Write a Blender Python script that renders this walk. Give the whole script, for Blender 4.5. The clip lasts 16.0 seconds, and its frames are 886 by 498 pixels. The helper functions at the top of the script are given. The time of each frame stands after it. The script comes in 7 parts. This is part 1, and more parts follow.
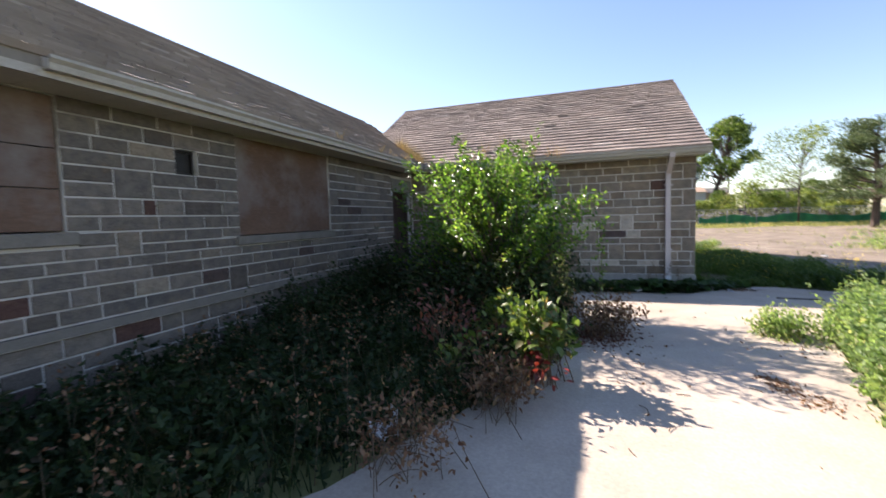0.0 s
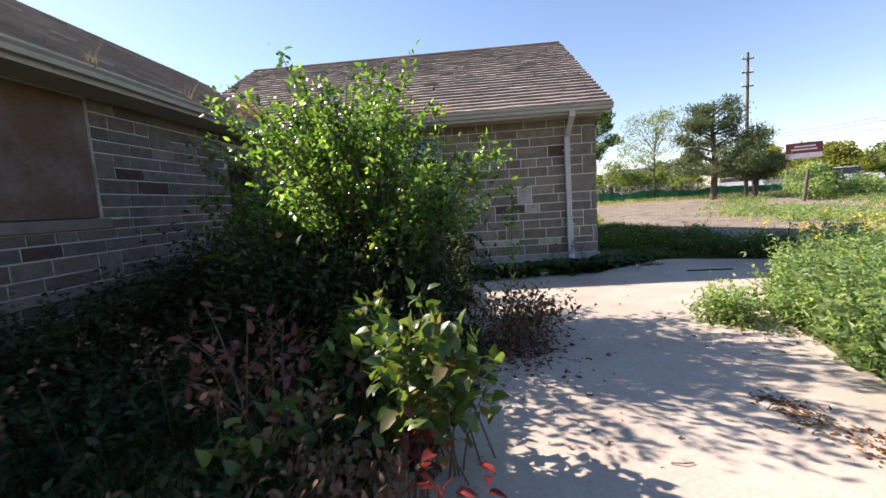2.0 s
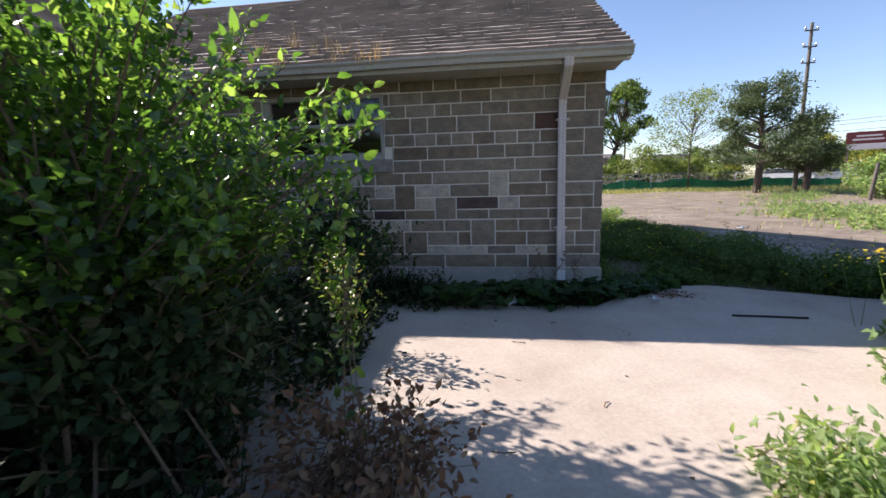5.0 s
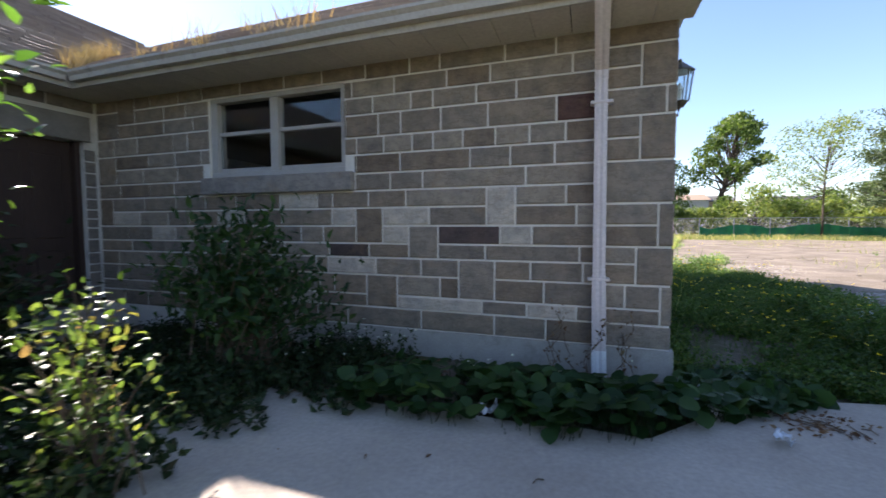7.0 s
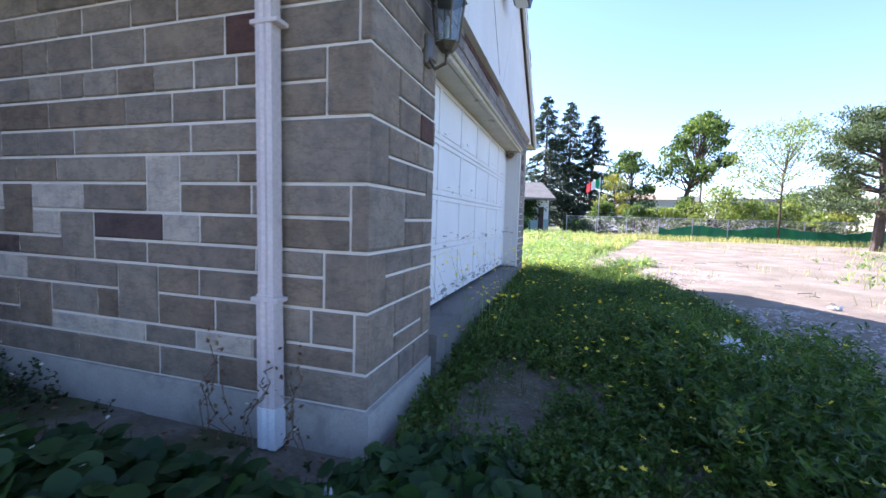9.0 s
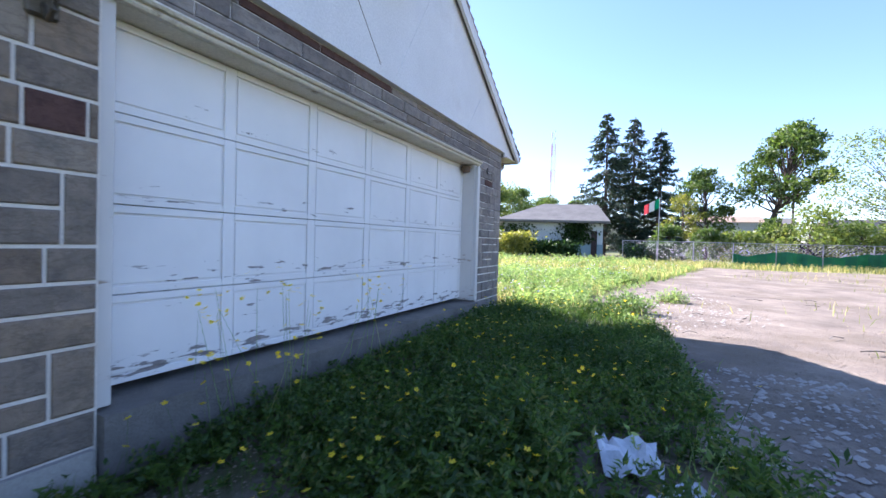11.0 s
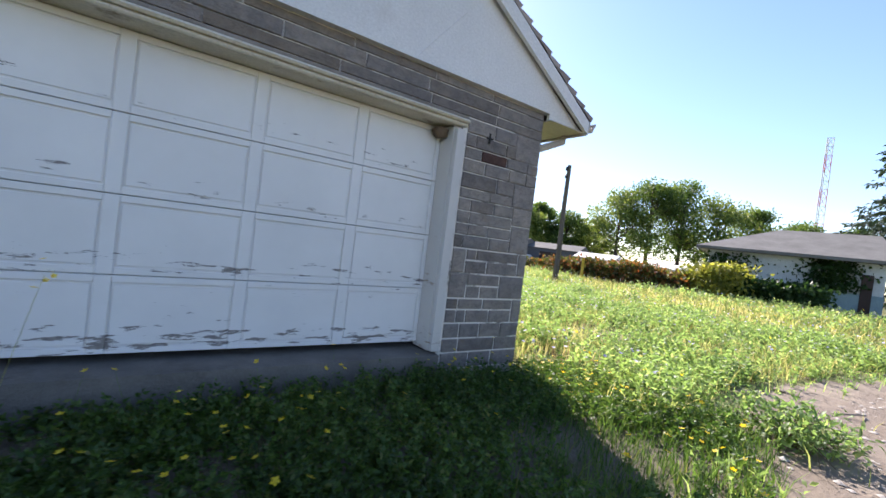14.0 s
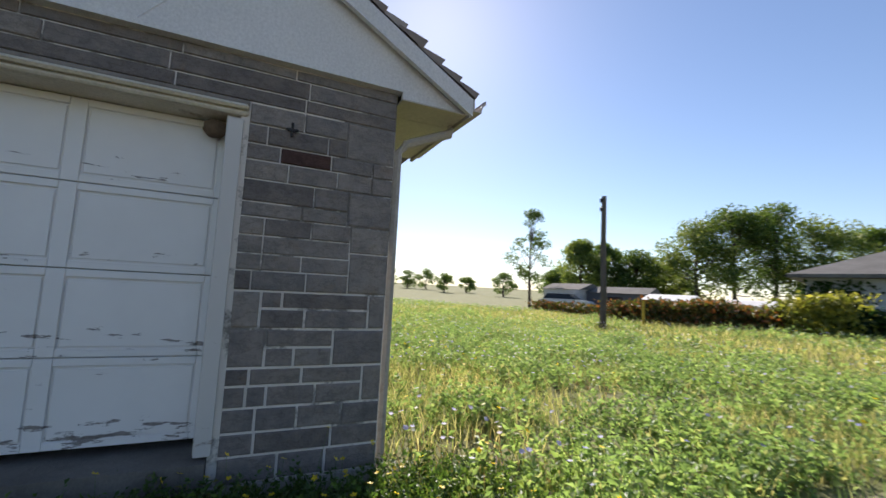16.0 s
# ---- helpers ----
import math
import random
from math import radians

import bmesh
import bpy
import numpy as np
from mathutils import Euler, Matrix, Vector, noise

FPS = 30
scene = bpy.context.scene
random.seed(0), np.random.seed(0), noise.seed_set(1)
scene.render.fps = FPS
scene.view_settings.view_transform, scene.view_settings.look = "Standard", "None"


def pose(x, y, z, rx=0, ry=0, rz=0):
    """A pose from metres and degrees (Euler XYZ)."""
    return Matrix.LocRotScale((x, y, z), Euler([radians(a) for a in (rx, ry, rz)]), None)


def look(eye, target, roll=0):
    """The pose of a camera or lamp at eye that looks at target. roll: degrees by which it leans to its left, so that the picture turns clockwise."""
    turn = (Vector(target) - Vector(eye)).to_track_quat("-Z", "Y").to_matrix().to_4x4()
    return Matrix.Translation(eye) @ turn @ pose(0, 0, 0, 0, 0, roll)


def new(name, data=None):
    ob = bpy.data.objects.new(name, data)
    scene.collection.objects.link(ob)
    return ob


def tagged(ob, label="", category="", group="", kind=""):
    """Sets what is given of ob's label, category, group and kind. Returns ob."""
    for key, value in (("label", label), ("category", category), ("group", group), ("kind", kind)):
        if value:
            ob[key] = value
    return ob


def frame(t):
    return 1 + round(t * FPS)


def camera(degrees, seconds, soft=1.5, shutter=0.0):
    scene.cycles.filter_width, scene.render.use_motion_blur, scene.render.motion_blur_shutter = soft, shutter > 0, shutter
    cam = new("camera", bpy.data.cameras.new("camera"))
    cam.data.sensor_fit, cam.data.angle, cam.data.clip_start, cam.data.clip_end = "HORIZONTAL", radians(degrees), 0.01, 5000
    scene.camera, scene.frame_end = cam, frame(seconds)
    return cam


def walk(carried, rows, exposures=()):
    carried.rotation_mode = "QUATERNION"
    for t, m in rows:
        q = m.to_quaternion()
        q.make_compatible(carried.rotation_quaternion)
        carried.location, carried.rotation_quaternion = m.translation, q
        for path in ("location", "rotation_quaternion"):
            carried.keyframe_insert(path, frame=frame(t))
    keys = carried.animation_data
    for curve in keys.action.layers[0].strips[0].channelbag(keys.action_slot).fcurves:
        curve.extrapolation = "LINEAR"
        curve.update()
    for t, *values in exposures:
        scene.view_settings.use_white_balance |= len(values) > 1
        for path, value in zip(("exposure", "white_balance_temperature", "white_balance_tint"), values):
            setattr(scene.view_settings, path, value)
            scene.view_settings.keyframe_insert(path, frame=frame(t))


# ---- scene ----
cam = camera(93.4, 16.0, shutter=0.25)

PATH = [
    (0, (0.302, -0.521, 1.706), (-0.349, 1.364, 1.558), -1.6),
    (0.5, (0.107, -0.075, 1.624), (-0.226, 1.87, 1.296), -3.3),
    (1, (0.118, 0.481, 1.596), (-0.131, 2.449, 1.342), -0.2),
    (1.5, (0.081, 1.038, 1.544), (-0.051, 3.019, 1.304), -4.8),
    (2, (0.131, 1.575, 1.450), (-0.023, 3.557, 1.229), -3.8),
    (2.5, (0.310, 2.068, 1.470), (0.237, 4.052, 1.229), -3.1),
    (3, (0.508, 2.259, 1.562), (0.466, 4.243, 1.313), -4.6),
    (5.3, (1.273, 4.461, 1.516), (0.925, 6.404, 1.195), -0.4),
    (5.5, (1.335, 4.672, 1.512), (0.842, 6.59, 1.232), -1.5),
    (6, (1.504, 5.281, 1.454), (0.755, 7.125, 1.259), -0.2),
    (6.5, (1.684, 5.853, 1.364), (0.896, 7.689, 1.284), -0.9),
    (7, (1.967, 6.379, 1.309), (1.307, 8.264, 1.195), -0.1),
    (7.5, (2.326, 6.92, 1.306), (1.938, 8.881, 1.27), 0.4),
    (8, (2.766, 7.361, 1.297), (2.446, 9.326, 1.104), 1.1),
    (8.5, (3.194, 7.826, 1.324), (2.79, 9.782, 1.211), -1.7),
    (9, (3.62, 8.226, 1.325), (3.034, 10.132, 1.177), 1.7),
    (9.5, (4.044, 8.645, 1.305), (3.401, 10.534, 1.163), -1.2),
    (10, (4.487, 9.188, 1.343), (3.792, 11.063, 1.362), 1.5),
    (10.2, (4.666, 9.322, 1.359), (3.879, 11.16, 1.345), 2.7),
    (12.3, (5.449, 11.897, 1.426), (4.197, 13.454, 1.523), -6.2),
    (12.5, (5.478, 12.158, 1.445), (4.046, 13.551, 1.53), -5.4),
    (13, (5.532, 12.765, 1.5), (3.888, 13.903, 1.497), 2.2),
    (13.5, (5.695, 13.353, 1.511), (4.052, 14.491, 1.597), 5.4),
    (13.7, (5.794, 13.599, 1.496), (4.16, 14.752, 1.531), 8.4),
    (14, (5.821, 13.981, 1.497), (4.185, 15.129, 1.462), 7.1),
    (14.5, (5.821, 14.593, 1.527), (4.296, 15.882, 1.634), 0.8),
    (15, (5.846, 15.218, 1.52), (4.248, 16.42, 1.566), 0.5),
    (15.5, (5.744, 15.813, 1.543), (4.125, 16.976, 1.696), 2.2),
    (16, (5.582, 16.438, 1.512), (3.774, 17.268, 1.715), 2.8),
]
EXPOSURES = [(0, 1.6, 6650, 20), (1, 1.4, 6600, 20), (3, 1.35, 6550, 20), (5.5, 1.15, 6200, 20), (6.1, 1.2, 6250, 19), (6.6, 1.52, 6350, 18), (7.5, 2, 6050, 22), (8.5, 2.25, 5750, 24), (10, 2.08, 5500, 25), (12.3, 1.85, 5750, 22), (13.5, 1.75, 5900, 21), (14.5, 1.3, 6350, 19), (15.2, 1.1, 6400, 18), (16, 0.75, 6350, 17)]
walk(cam, [(t, look(e, g, r)) for t, e, g, r in PATH], EXPOSURES)

# ---- world, sun, exposure ----
SUN_AZ, SUN_EL = 68.2, 36.0          # degrees left of +y, degrees up
to_sun = Vector((-math.sin(radians(SUN_AZ)) * math.cos(radians(SUN_EL)),
                 math.cos(radians(SUN_AZ)) * math.cos(radians(SUN_EL)), math.sin(radians(SUN_EL))))
world = bpy.data.worlds.new("sky")
scene.world = world
world.use_nodes = True
wn = world.node_tree
sky = wn.nodes.new("ShaderNodeTexSky")
sky.sky_type = "NISHITA"
sky.sun_disc = False
sky.sun_elevation = radians(SUN_EL)
sky.sun_rotation = radians(-SUN_AZ)
sky.air_density, sky.dust_density, sky.ozone_density = 1.0, 0.2, 2.0
wn.nodes["Background"].inputs["Strength"].default_value = 0.087
wn.links.new(sky.outputs[0], wn.nodes["Background"].inputs["Color"])
sun_data = bpy.data.lights.new("sun", "SUN")
sun_data.energy, sun_data.angle, sun_data.color = 5.0, radians(0.53), (1.0, 0.92, 0.80)
sun = new("sun", sun_data)
sun.matrix_world = look(to_sun * 50, (0, 0, 0))

# ---- materials ----
def nodes_of(name):
    m = bpy.data.materials.new(name)
    m.use_nodes = True
    return m, m.node_tree, m.node_tree.nodes["Principled BSDF"]


def ramp(nt, fac, stops):
    r = nt.nodes.new("ShaderNodeValToRGB")
    els = r.color_ramp.elements
    while len(els) < len(stops):
        els.new(0.5)
    for e, (p, c) in zip(els, stops):
        e.position, e.color = p, (*c, 1)
    nt.links.new(fac, r.inputs[0])
    return r.outputs[0]


def tex_noise(nt, scale, detail=5.0, rough=0.6, stretch=None, obj=False):
    n = nt.nodes.new("ShaderNodeTexNoise")
    n.inputs["Scale"].default_value = scale
    n.inputs["Detail"].default_value = detail
    n.inputs["Roughness"].default_value = rough
    if obj:
        src = nt.nodes.new("ShaderNodeTexCoord").outputs["Object"]
    else:
        src = nt.nodes.new("ShaderNodeNewGeometry").outputs["Position"]
    if stretch:
        mp = nt.nodes.new("ShaderNodeMapping")
        mp.inputs["Scale"].default_value = stretch
        nt.links.new(src, mp.inputs[0])
        src = mp.outputs[0]
    nt.links.new(src, n.inputs["Vector"])
    return n.outputs["Fac"]


def mixc(nt, fac, a, b, mode="MIX"):
    m = nt.nodes.new("ShaderNodeMix")
    m.data_type, m.blend_type = "RGBA", mode
    if isinstance(fac, float):
        m.inputs["Factor"].default_value = fac
    else:
        nt.links.new(fac, m.inputs["Factor"])
    for sock, v in (("A", a), ("B", b)):
        s = [i for i in m.inputs if i.name == sock and i.type == "RGBA"][0]
        if isinstance(v, tuple):
            s.default_value = (*v, 1)
        else:
            nt.links.new(v, s)
    return [o for o in m.outputs if o.type == "RGBA"][0]


def bump(nt, bsdf, height, strength, dist=0.01):
    b = nt.nodes.new("ShaderNodeBump")
    b.inputs["Strength"].default_value = strength
    b.inputs["Distance"].default_value = dist
    nt.links.new(height, b.inputs["Height"])
    nt.links.new(b.outputs[0], bsdf.inputs["Normal"])


def surf(name, stops, scale=5.0, fine=60.0, rough=0.85, relief=0.4, dist=0.01, metal=0.0, spec=0.3, stretch=None,
         stain=None, stain_scale=1.2, stain_at=(0.55, 0.72)):
    """A weathered surface: base colours over a broad noise, fine grain, an optional stain colour."""
    m, nt, b = nodes_of(name)
    broad = tex_noise(nt, scale, 6, 0.65, stretch)
    col = ramp(nt, broad, stops)
    grain = tex_noise(nt, fine, 4, 0.7, stretch)
    shade = ramp(nt, grain, [(0.3, (0.78, 0.78, 0.78)), (0.7, (1.0, 1.0, 1.0))])
    col = mixc(nt, 1.0, col, shade, "MULTIPLY")
    if stain:
        s = tex_noise(nt, stain_scale, 8, 0.7)
        sf = ramp(nt, s, [(stain_at[0], (0, 0, 0)), (stain_at[1], (1, 1, 1))])
        col = mixc(nt, sf, col, stain)
    nt.links.new(col, b.inputs["Base Color"])
    b.inputs["Roughness"].default_value = rough
    b.inputs["Metallic"].default_value = metal
    b.inputs["Specular IOR Level"].default_value = spec
    bump(nt, b, grain, relief, dist)
    return m


def leafy(name, stops, rough=0.45, through_light=0.35, spec=0.4):
    """Foliage: one tone a leaf, some light through the blade."""
    m, nt, b = nodes_of(name)
    rnd = nt.nodes.new("ShaderNodeNewGeometry").outputs["Random Per Island"]
    col = ramp(nt, rnd, stops)
    patch = ramp(nt, tex_noise(nt, 0.8, 4), [(0.33, (0.6, 0.66, 0.62)), (0.5, (0.95, 0.95, 0.95)), (0.68, (1.25, 1.15, 1.1))])
    col = mixc(nt, 1.0, col, patch, "MULTIPLY")
    nt.links.new(col, b.inputs["Base Color"])
    b.inputs["Roughness"].default_value = rough
    b.inputs["Specular IOR Level"].default_value = spec
    if through_light:
        tr = nt.nodes.new("ShaderNodeBsdfTranslucent")
        nt.links.new(mixc(nt, 1.0, col, (2.2, 2.2, 1.25), "MULTIPLY"), tr.inputs["Color"])
        mx = nt.nodes.new("ShaderNodeMixShader")
        mx.inputs[0].default_value = through_light
        nt.links.new(b.outputs[0], mx.inputs[1])
        nt.links.new(tr.outputs[0], mx.inputs[2])
        nt.links.new(mx.outputs[0], nt.nodes["Material Output"].inputs["Surface"])
    return m


def stone_mat(name, stops):
    """Split-face limestone: a tone for each block, with rust blotches and rough relief."""
    m, nt, b = nodes_of(name)
    rnd = nt.nodes.new("ShaderNodeObjectInfo").outputs["Random"]
    col = ramp(nt, rnd, stops)
    blotch = ramp(nt, tex_noise(nt, 7, 7, 0.7), [(0.3, (0.7, 0.69, 0.7)), (0.66, (1.18, 1.11, 1.03))])
    col = mixc(nt, 1.0, col, blotch, "MULTIPLY")
    rust = ramp(nt, tex_noise(nt, 3.1, 6, 0.7), [(0.58, (0, 0, 0)), (0.75, (0.55, 0.55, 0.55))])
    col = mixc(nt, rust, col, (0.26, 0.17, 0.1))
    vein = ramp(nt, tex_noise(nt, 4.2, 7, 0.66, (1, 1, 2.2)), [(0.46, (1, 1, 1)), (0.495, (0.5, 0.48, 0.46)), (0.53, (1, 1, 1))])
    col = mixc(nt, 0.4, col, vein, "MULTIPLY")
    pits = ramp(nt, tex_noise(nt, 38, 5, 0.7), [(0.28, (0.78, 0.77, 0.76)), (0.42, (1, 1, 1))])
    col = mixc(nt, 1.0, col, pits, "MULTIPLY")
    grain = tex_noise(nt, 45, 6, 0.75)
    big = tex_noise(nt, 8, 5, 0.65, (1, 1, 2.6))
    h = mixc(nt, 0.5, grain, big)
    nt.links.new(col, b.inputs["Base Color"])
    b.inputs["Roughness"].default_value = 0.92
    b.inputs["Specular IOR Level"].default_value = 0.2
    bump(nt, b, h, 0.9, 0.03)
    return m


STONE = stone_mat("limestone", [(0.0, (0.185, 0.143, 0.11)), (0.25, (0.262, 0.216, 0.172)), (0.45, (0.23, 0.197, 0.166)), (0.7, (0.31, 0.268, 0.222)), (0.85, (0.268, 0.215, 0.165)), (1.0, (0.208, 0.182, 0.158))])
STONE_PALE = stone_mat("pale_limestone", [(0.0, (0.46, 0.42, 0.37)), (1.0, (0.52, 0.47, 0.41))])
STONE_DARK = stone_mat("dark_stone", [(0.0, (0.085, 0.065, 0.062)), (1.0, (0.115, 0.085, 0.08))])
STONE_RED = stone_mat("red_stone", [(0.0, (0.095, 0.058, 0.052)), (1.0, (0.125, 0.072, 0.062))])
STONE_GREY = stone_mat("weathered_grey_stone", [(0.0, (0.19, 0.172, 0.163)), (0.3, (0.275, 0.25, 0.235)), (0.6, (0.22, 0.207, 0.203)), (0.85, (0.33, 0.30, 0.275)), (1.0, (0.24, 0.218, 0.205))])
# House wall limestone: a darker copy, with the wall's shade put into its colour.
STONE_MAIN = stone_mat("shaded_limestone", [(0.0, (0.12, 0.105, 0.095)), (0.3, (0.195, 0.172, 0.152)), (0.6, (0.15, 0.138, 0.13)), (0.85, (0.24, 0.21, 0.185)), (1.0, (0.165, 0.15, 0.14))])
MORTAR_GREY = surf("weathered_mortar", [(0.3, (0.20, 0.185, 0.17)), (0.7, (0.30, 0.275, 0.25))], 3, 90, 0.95, 0.5, stain=(0.72, 0.67, 0.61), stain_scale=1.6, stain_at=(0.44, 0.5))
# Mortar of the house wall: shade painted in, plus random dirt stains.
MORTAR_MAIN = surf("shaded_stained_mortar", [(0.3, (0.50, 0.465, 0.43)), (0.7, (0.64, 0.60, 0.55))], 2.5, 90, 0.95, 0.5, stain=(0.27, 0.245, 0.22), stain_scale=1.3, stain_at=(0.54, 0.66))
MORTAR = surf("mortar", [(0.3, (0.68, 0.62, 0.545)), (0.7, (0.80, 0.745, 0.67))], 6, 90, 0.95, 0.5)
LEDGE = surf("ledge_stone", [(0.3, (0.17, 0.152, 0.132)), (0.7, (0.25, 0.222, 0.192))], 4, 60, 0.92, 0.6)
PLINTH = surf("plinth_concrete", [(0.3, (0.36, 0.33, 0.29)), (0.7, (0.47, 0.43, 0.38))], 3, 70, 0.9, 0.5, stain=(0.2, 0.18, 0.15), stain_scale=2)
THRESHOLD = surf("threshold_concrete", [(0.3, (0.15, 0.138, 0.123)), (0.7, (0.24, 0.22, 0.195))], 3, 60, 0.92, 0.7, 0.02, stain=(0.11, 0.10, 0.085), stain_scale=2.5)
CREAM = surf("cream_timber", [(0.3, (0.62, 0.55, 0.42)), (0.7, (0.76, 0.70, 0.58))], 4, 50, 0.75, 0.3, stain=(0.30, 0.23, 0.15), stain_scale=4, stain_at=(0.58, 0.7))
ALU = surf("aluminium_soffit", [(0.3, (0.50, 0.45, 0.38)), (0.7, (0.58, 0.52, 0.44))], 2, 30, 0.55, 0.1, spec=0.4)
GUTTER = surf("gutter_paint", [(0.3, (0.40, 0.36, 0.31)), (0.7, (0.50, 0.45, 0.39))], 3, 40, 0.5, 0.15, spec=0.4, stain=(0.2, 0.16, 0.12), stain_scale=3)
LILAC = surf("downspout_paint", [(0.3, (0.58, 0.50, 0.49)), (0.7, (0.66, 0.58, 0.56))], 3, 40, 0.5, 0.15, spec=0.4, stain=(0.33, 0.25, 0.22), stain_scale=5, stain_at=(0.62, 0.75))
WHITE_PVC = surf("white_plastic", [(0.3, (0.72, 0.72, 0.72)), (0.7, (0.8, 0.8, 0.8))], 6, 60, 0.4, 0.1)
GABLE_PAINT = surf("gable_paint", [(0.3, (0.70, 0.68, 0.66)), (0.7, (0.80, 0.78, 0.76))], 1.2, 50, 0.8, 0.2, stain=(0.5, 0.46, 0.42), stain_scale=0.9, stain_at=(0.58, 0.9))


def peeling_paint(name, paint, under, at=(0.62, 0.64), low=True):
    """Old white paint that flakes along the rails and the foot of the door."""
    m, nt, b = nodes_of(name)
    base = ramp(nt, tex_noise(nt, 1.6, 4), [(0.3, paint), (0.7, tuple(min(1, c * 1.1) for c in paint))])
    flakes = tex_noise(nt, 4.6, 8, 0.66, (1, 0.8, 4.6))
    pos = nt.nodes.new("ShaderNodeSeparateXYZ")
    nt.links.new(nt.nodes.new("ShaderNodeNewGeometry").outputs["Position"], pos.inputs[0])
    add = nt.nodes.new("ShaderNodeMath")
    add.operation = "ADD"
    band = nt.nodes.new("ShaderNodeMath")       # sections of the door repeat every 0.535 m
    band.operation = "PINGPONG"
    band.inputs[1].default_value = 0.267
    sub = nt.nodes.new("ShaderNodeMath")
    sub.operation = "SUBTRACT"
    sub.inputs[1].default_value = 0.57
    nt.links.new(pos.outputs[2], sub.inputs[0])
    nt.links.new(sub.outputs[0], band.inputs[0])
    near_rail = nt.nodes.new("ShaderNodeMapRange")
    near_rail.inputs["From Min"].default_value, near_rail.inputs["From Max"].default_value = 0.15, 0.02
    near_rail.inputs["To Min"].default_value, near_rail.inputs["To Max"].default_value = -0.03, 0.075
    nt.links.new(band.outputs[0], near_rail.inputs["Value"])
    foot = nt.nodes.new("ShaderNodeMapRange")
    foot.inputs["From Min"].default_value, foot.inputs["From Max"].default_value = 1.9, 0.5
    foot.inputs["To Min"].default_value, foot.inputs["To Max"].default_value = -0.058, 0.036
    nt.links.new(pos.outputs[2], foot.inputs["Value"])
    nt.links.new(flakes, add.inputs[0])
    nt.links.new(near_rail.outputs[0], add.inputs[1])
    add2 = nt.nodes.new("ShaderNodeMath")
    add2.operation = "ADD"
    nt.links.new(add.outputs[0], add2.inputs[0])
    nt.links.new(foot.outputs[0], add2.inputs[1])
    f = ramp(nt, add2.outputs[0], [(at[0], (0, 0, 0)), (at[1], (1, 1, 1))])
    bare = ramp(nt, tex_noise(nt, 30, 4, 0.6), [(0.3, under), (0.7, tuple(c * 1.8 for c in under))])
    nt.links.new(mixc(nt, f, base, bare), b.inputs["Base Color"])
    b.inputs["Roughness"].default_value = 0.6
    inv = nt.nodes.new("ShaderNodeInvert")
    nt.links.new(f, inv.inputs["Color"])
    bump(nt, b, inv.outputs[0], 0.5, 0.004)
    return m


DOOR_PAINT = peeling_paint("door_paint", (0.70, 0.68, 0.66), (0.17, 0.15, 0.14), at=(0.645, 0.66))
TRIM_PAINT = peeling_paint("trim_paint", (0.54, 0.51, 0.475), (0.22, 0.17, 0.13), at=(0.64, 0.7))
FRAME_PAINT = surf("window_paint", [(0.3, (0.36, 0.33, 0.305)), (0.7, (0.45, 0.415, 0.385))], 3, 50, 0.6, 0.2)
PLY = surf("weathered_plywood", [(0.25, (0.115, 0.065, 0.045)), (0.75, (0.19, 0.115, 0.08))], 2.5, 40, 0.85, 0.3, stretch=(1, 0.3, 1), stain=(0.20, 0.165, 0.15), stain_scale=0.9, stain_at=(0.46, 0.66))
BROWN_DOOR = surf("brown_door", [(0.3, (0.035, 0.02, 0.016)), (0.7, (0.06, 0.035, 0.026))], 2, 30, 0.6, 0.3, stretch=(1, 1, 0.2))
DARK_METAL = surf("dark_metal", [(0.3, (0.025, 0.022, 0.02)), (0.7, (0.05, 0.043, 0.038))], 6, 60, 0.45, 0.2, metal=0.6)
INTERIOR = surf("dark_interior", [(0.3, (0.03, 0.028, 0.026)), (0.7, (0.05, 0.045, 0.04))], 2, 20, 0.95, 0.1)
ROOF_GREY = surf("grey_roofing", [(0.3, (0.13, 0.125, 0.115)), (0.7, (0.19, 0.185, 0.17))], 1.2, 25, 0.95, 0.4)
CEDAR = surf("bleached_wood", [(0.3, (0.2, 0.17, 0.14)), (0.7, (0.32, 0.28, 0.24))], 4, 50, 0.9, 0.4, stretch=(1, 1, 0.15))
BARK = surf("bark", [(0.3, (0.06, 0.045, 0.035)), (0.7, (0.13, 0.10, 0.08))], 8, 40, 0.95, 0.8, 0.03, stretch=(1, 1, 0.25))
TWIG = surf("dry_stem", [(0.3, (0.10, 0.065, 0.045)), (0.7, (0.20, 0.14, 0.09))], 9, 60, 0.9, 0.3)


def glass_mat(name, tint=(0.8, 0.85, 0.85)):
    m, nt, b = nodes_of(name)
    b.inputs["Base Color"].default_value = (*tint, 1)
    b.inputs["Transmission Weight"].default_value = 1.0
    b.inputs["Roughness"].default_value = 0.03
    b.inputs["IOR"].default_value = 1.45
    return m


GLASS = glass_mat("window_glass")


def plain(name, col, rough=0.5, metal=0.0):
    return surf(name, [(0.3, tuple(c * 0.88 for c in col)), (0.7, col)], 4, 50, rough, 0.1, metal=metal)


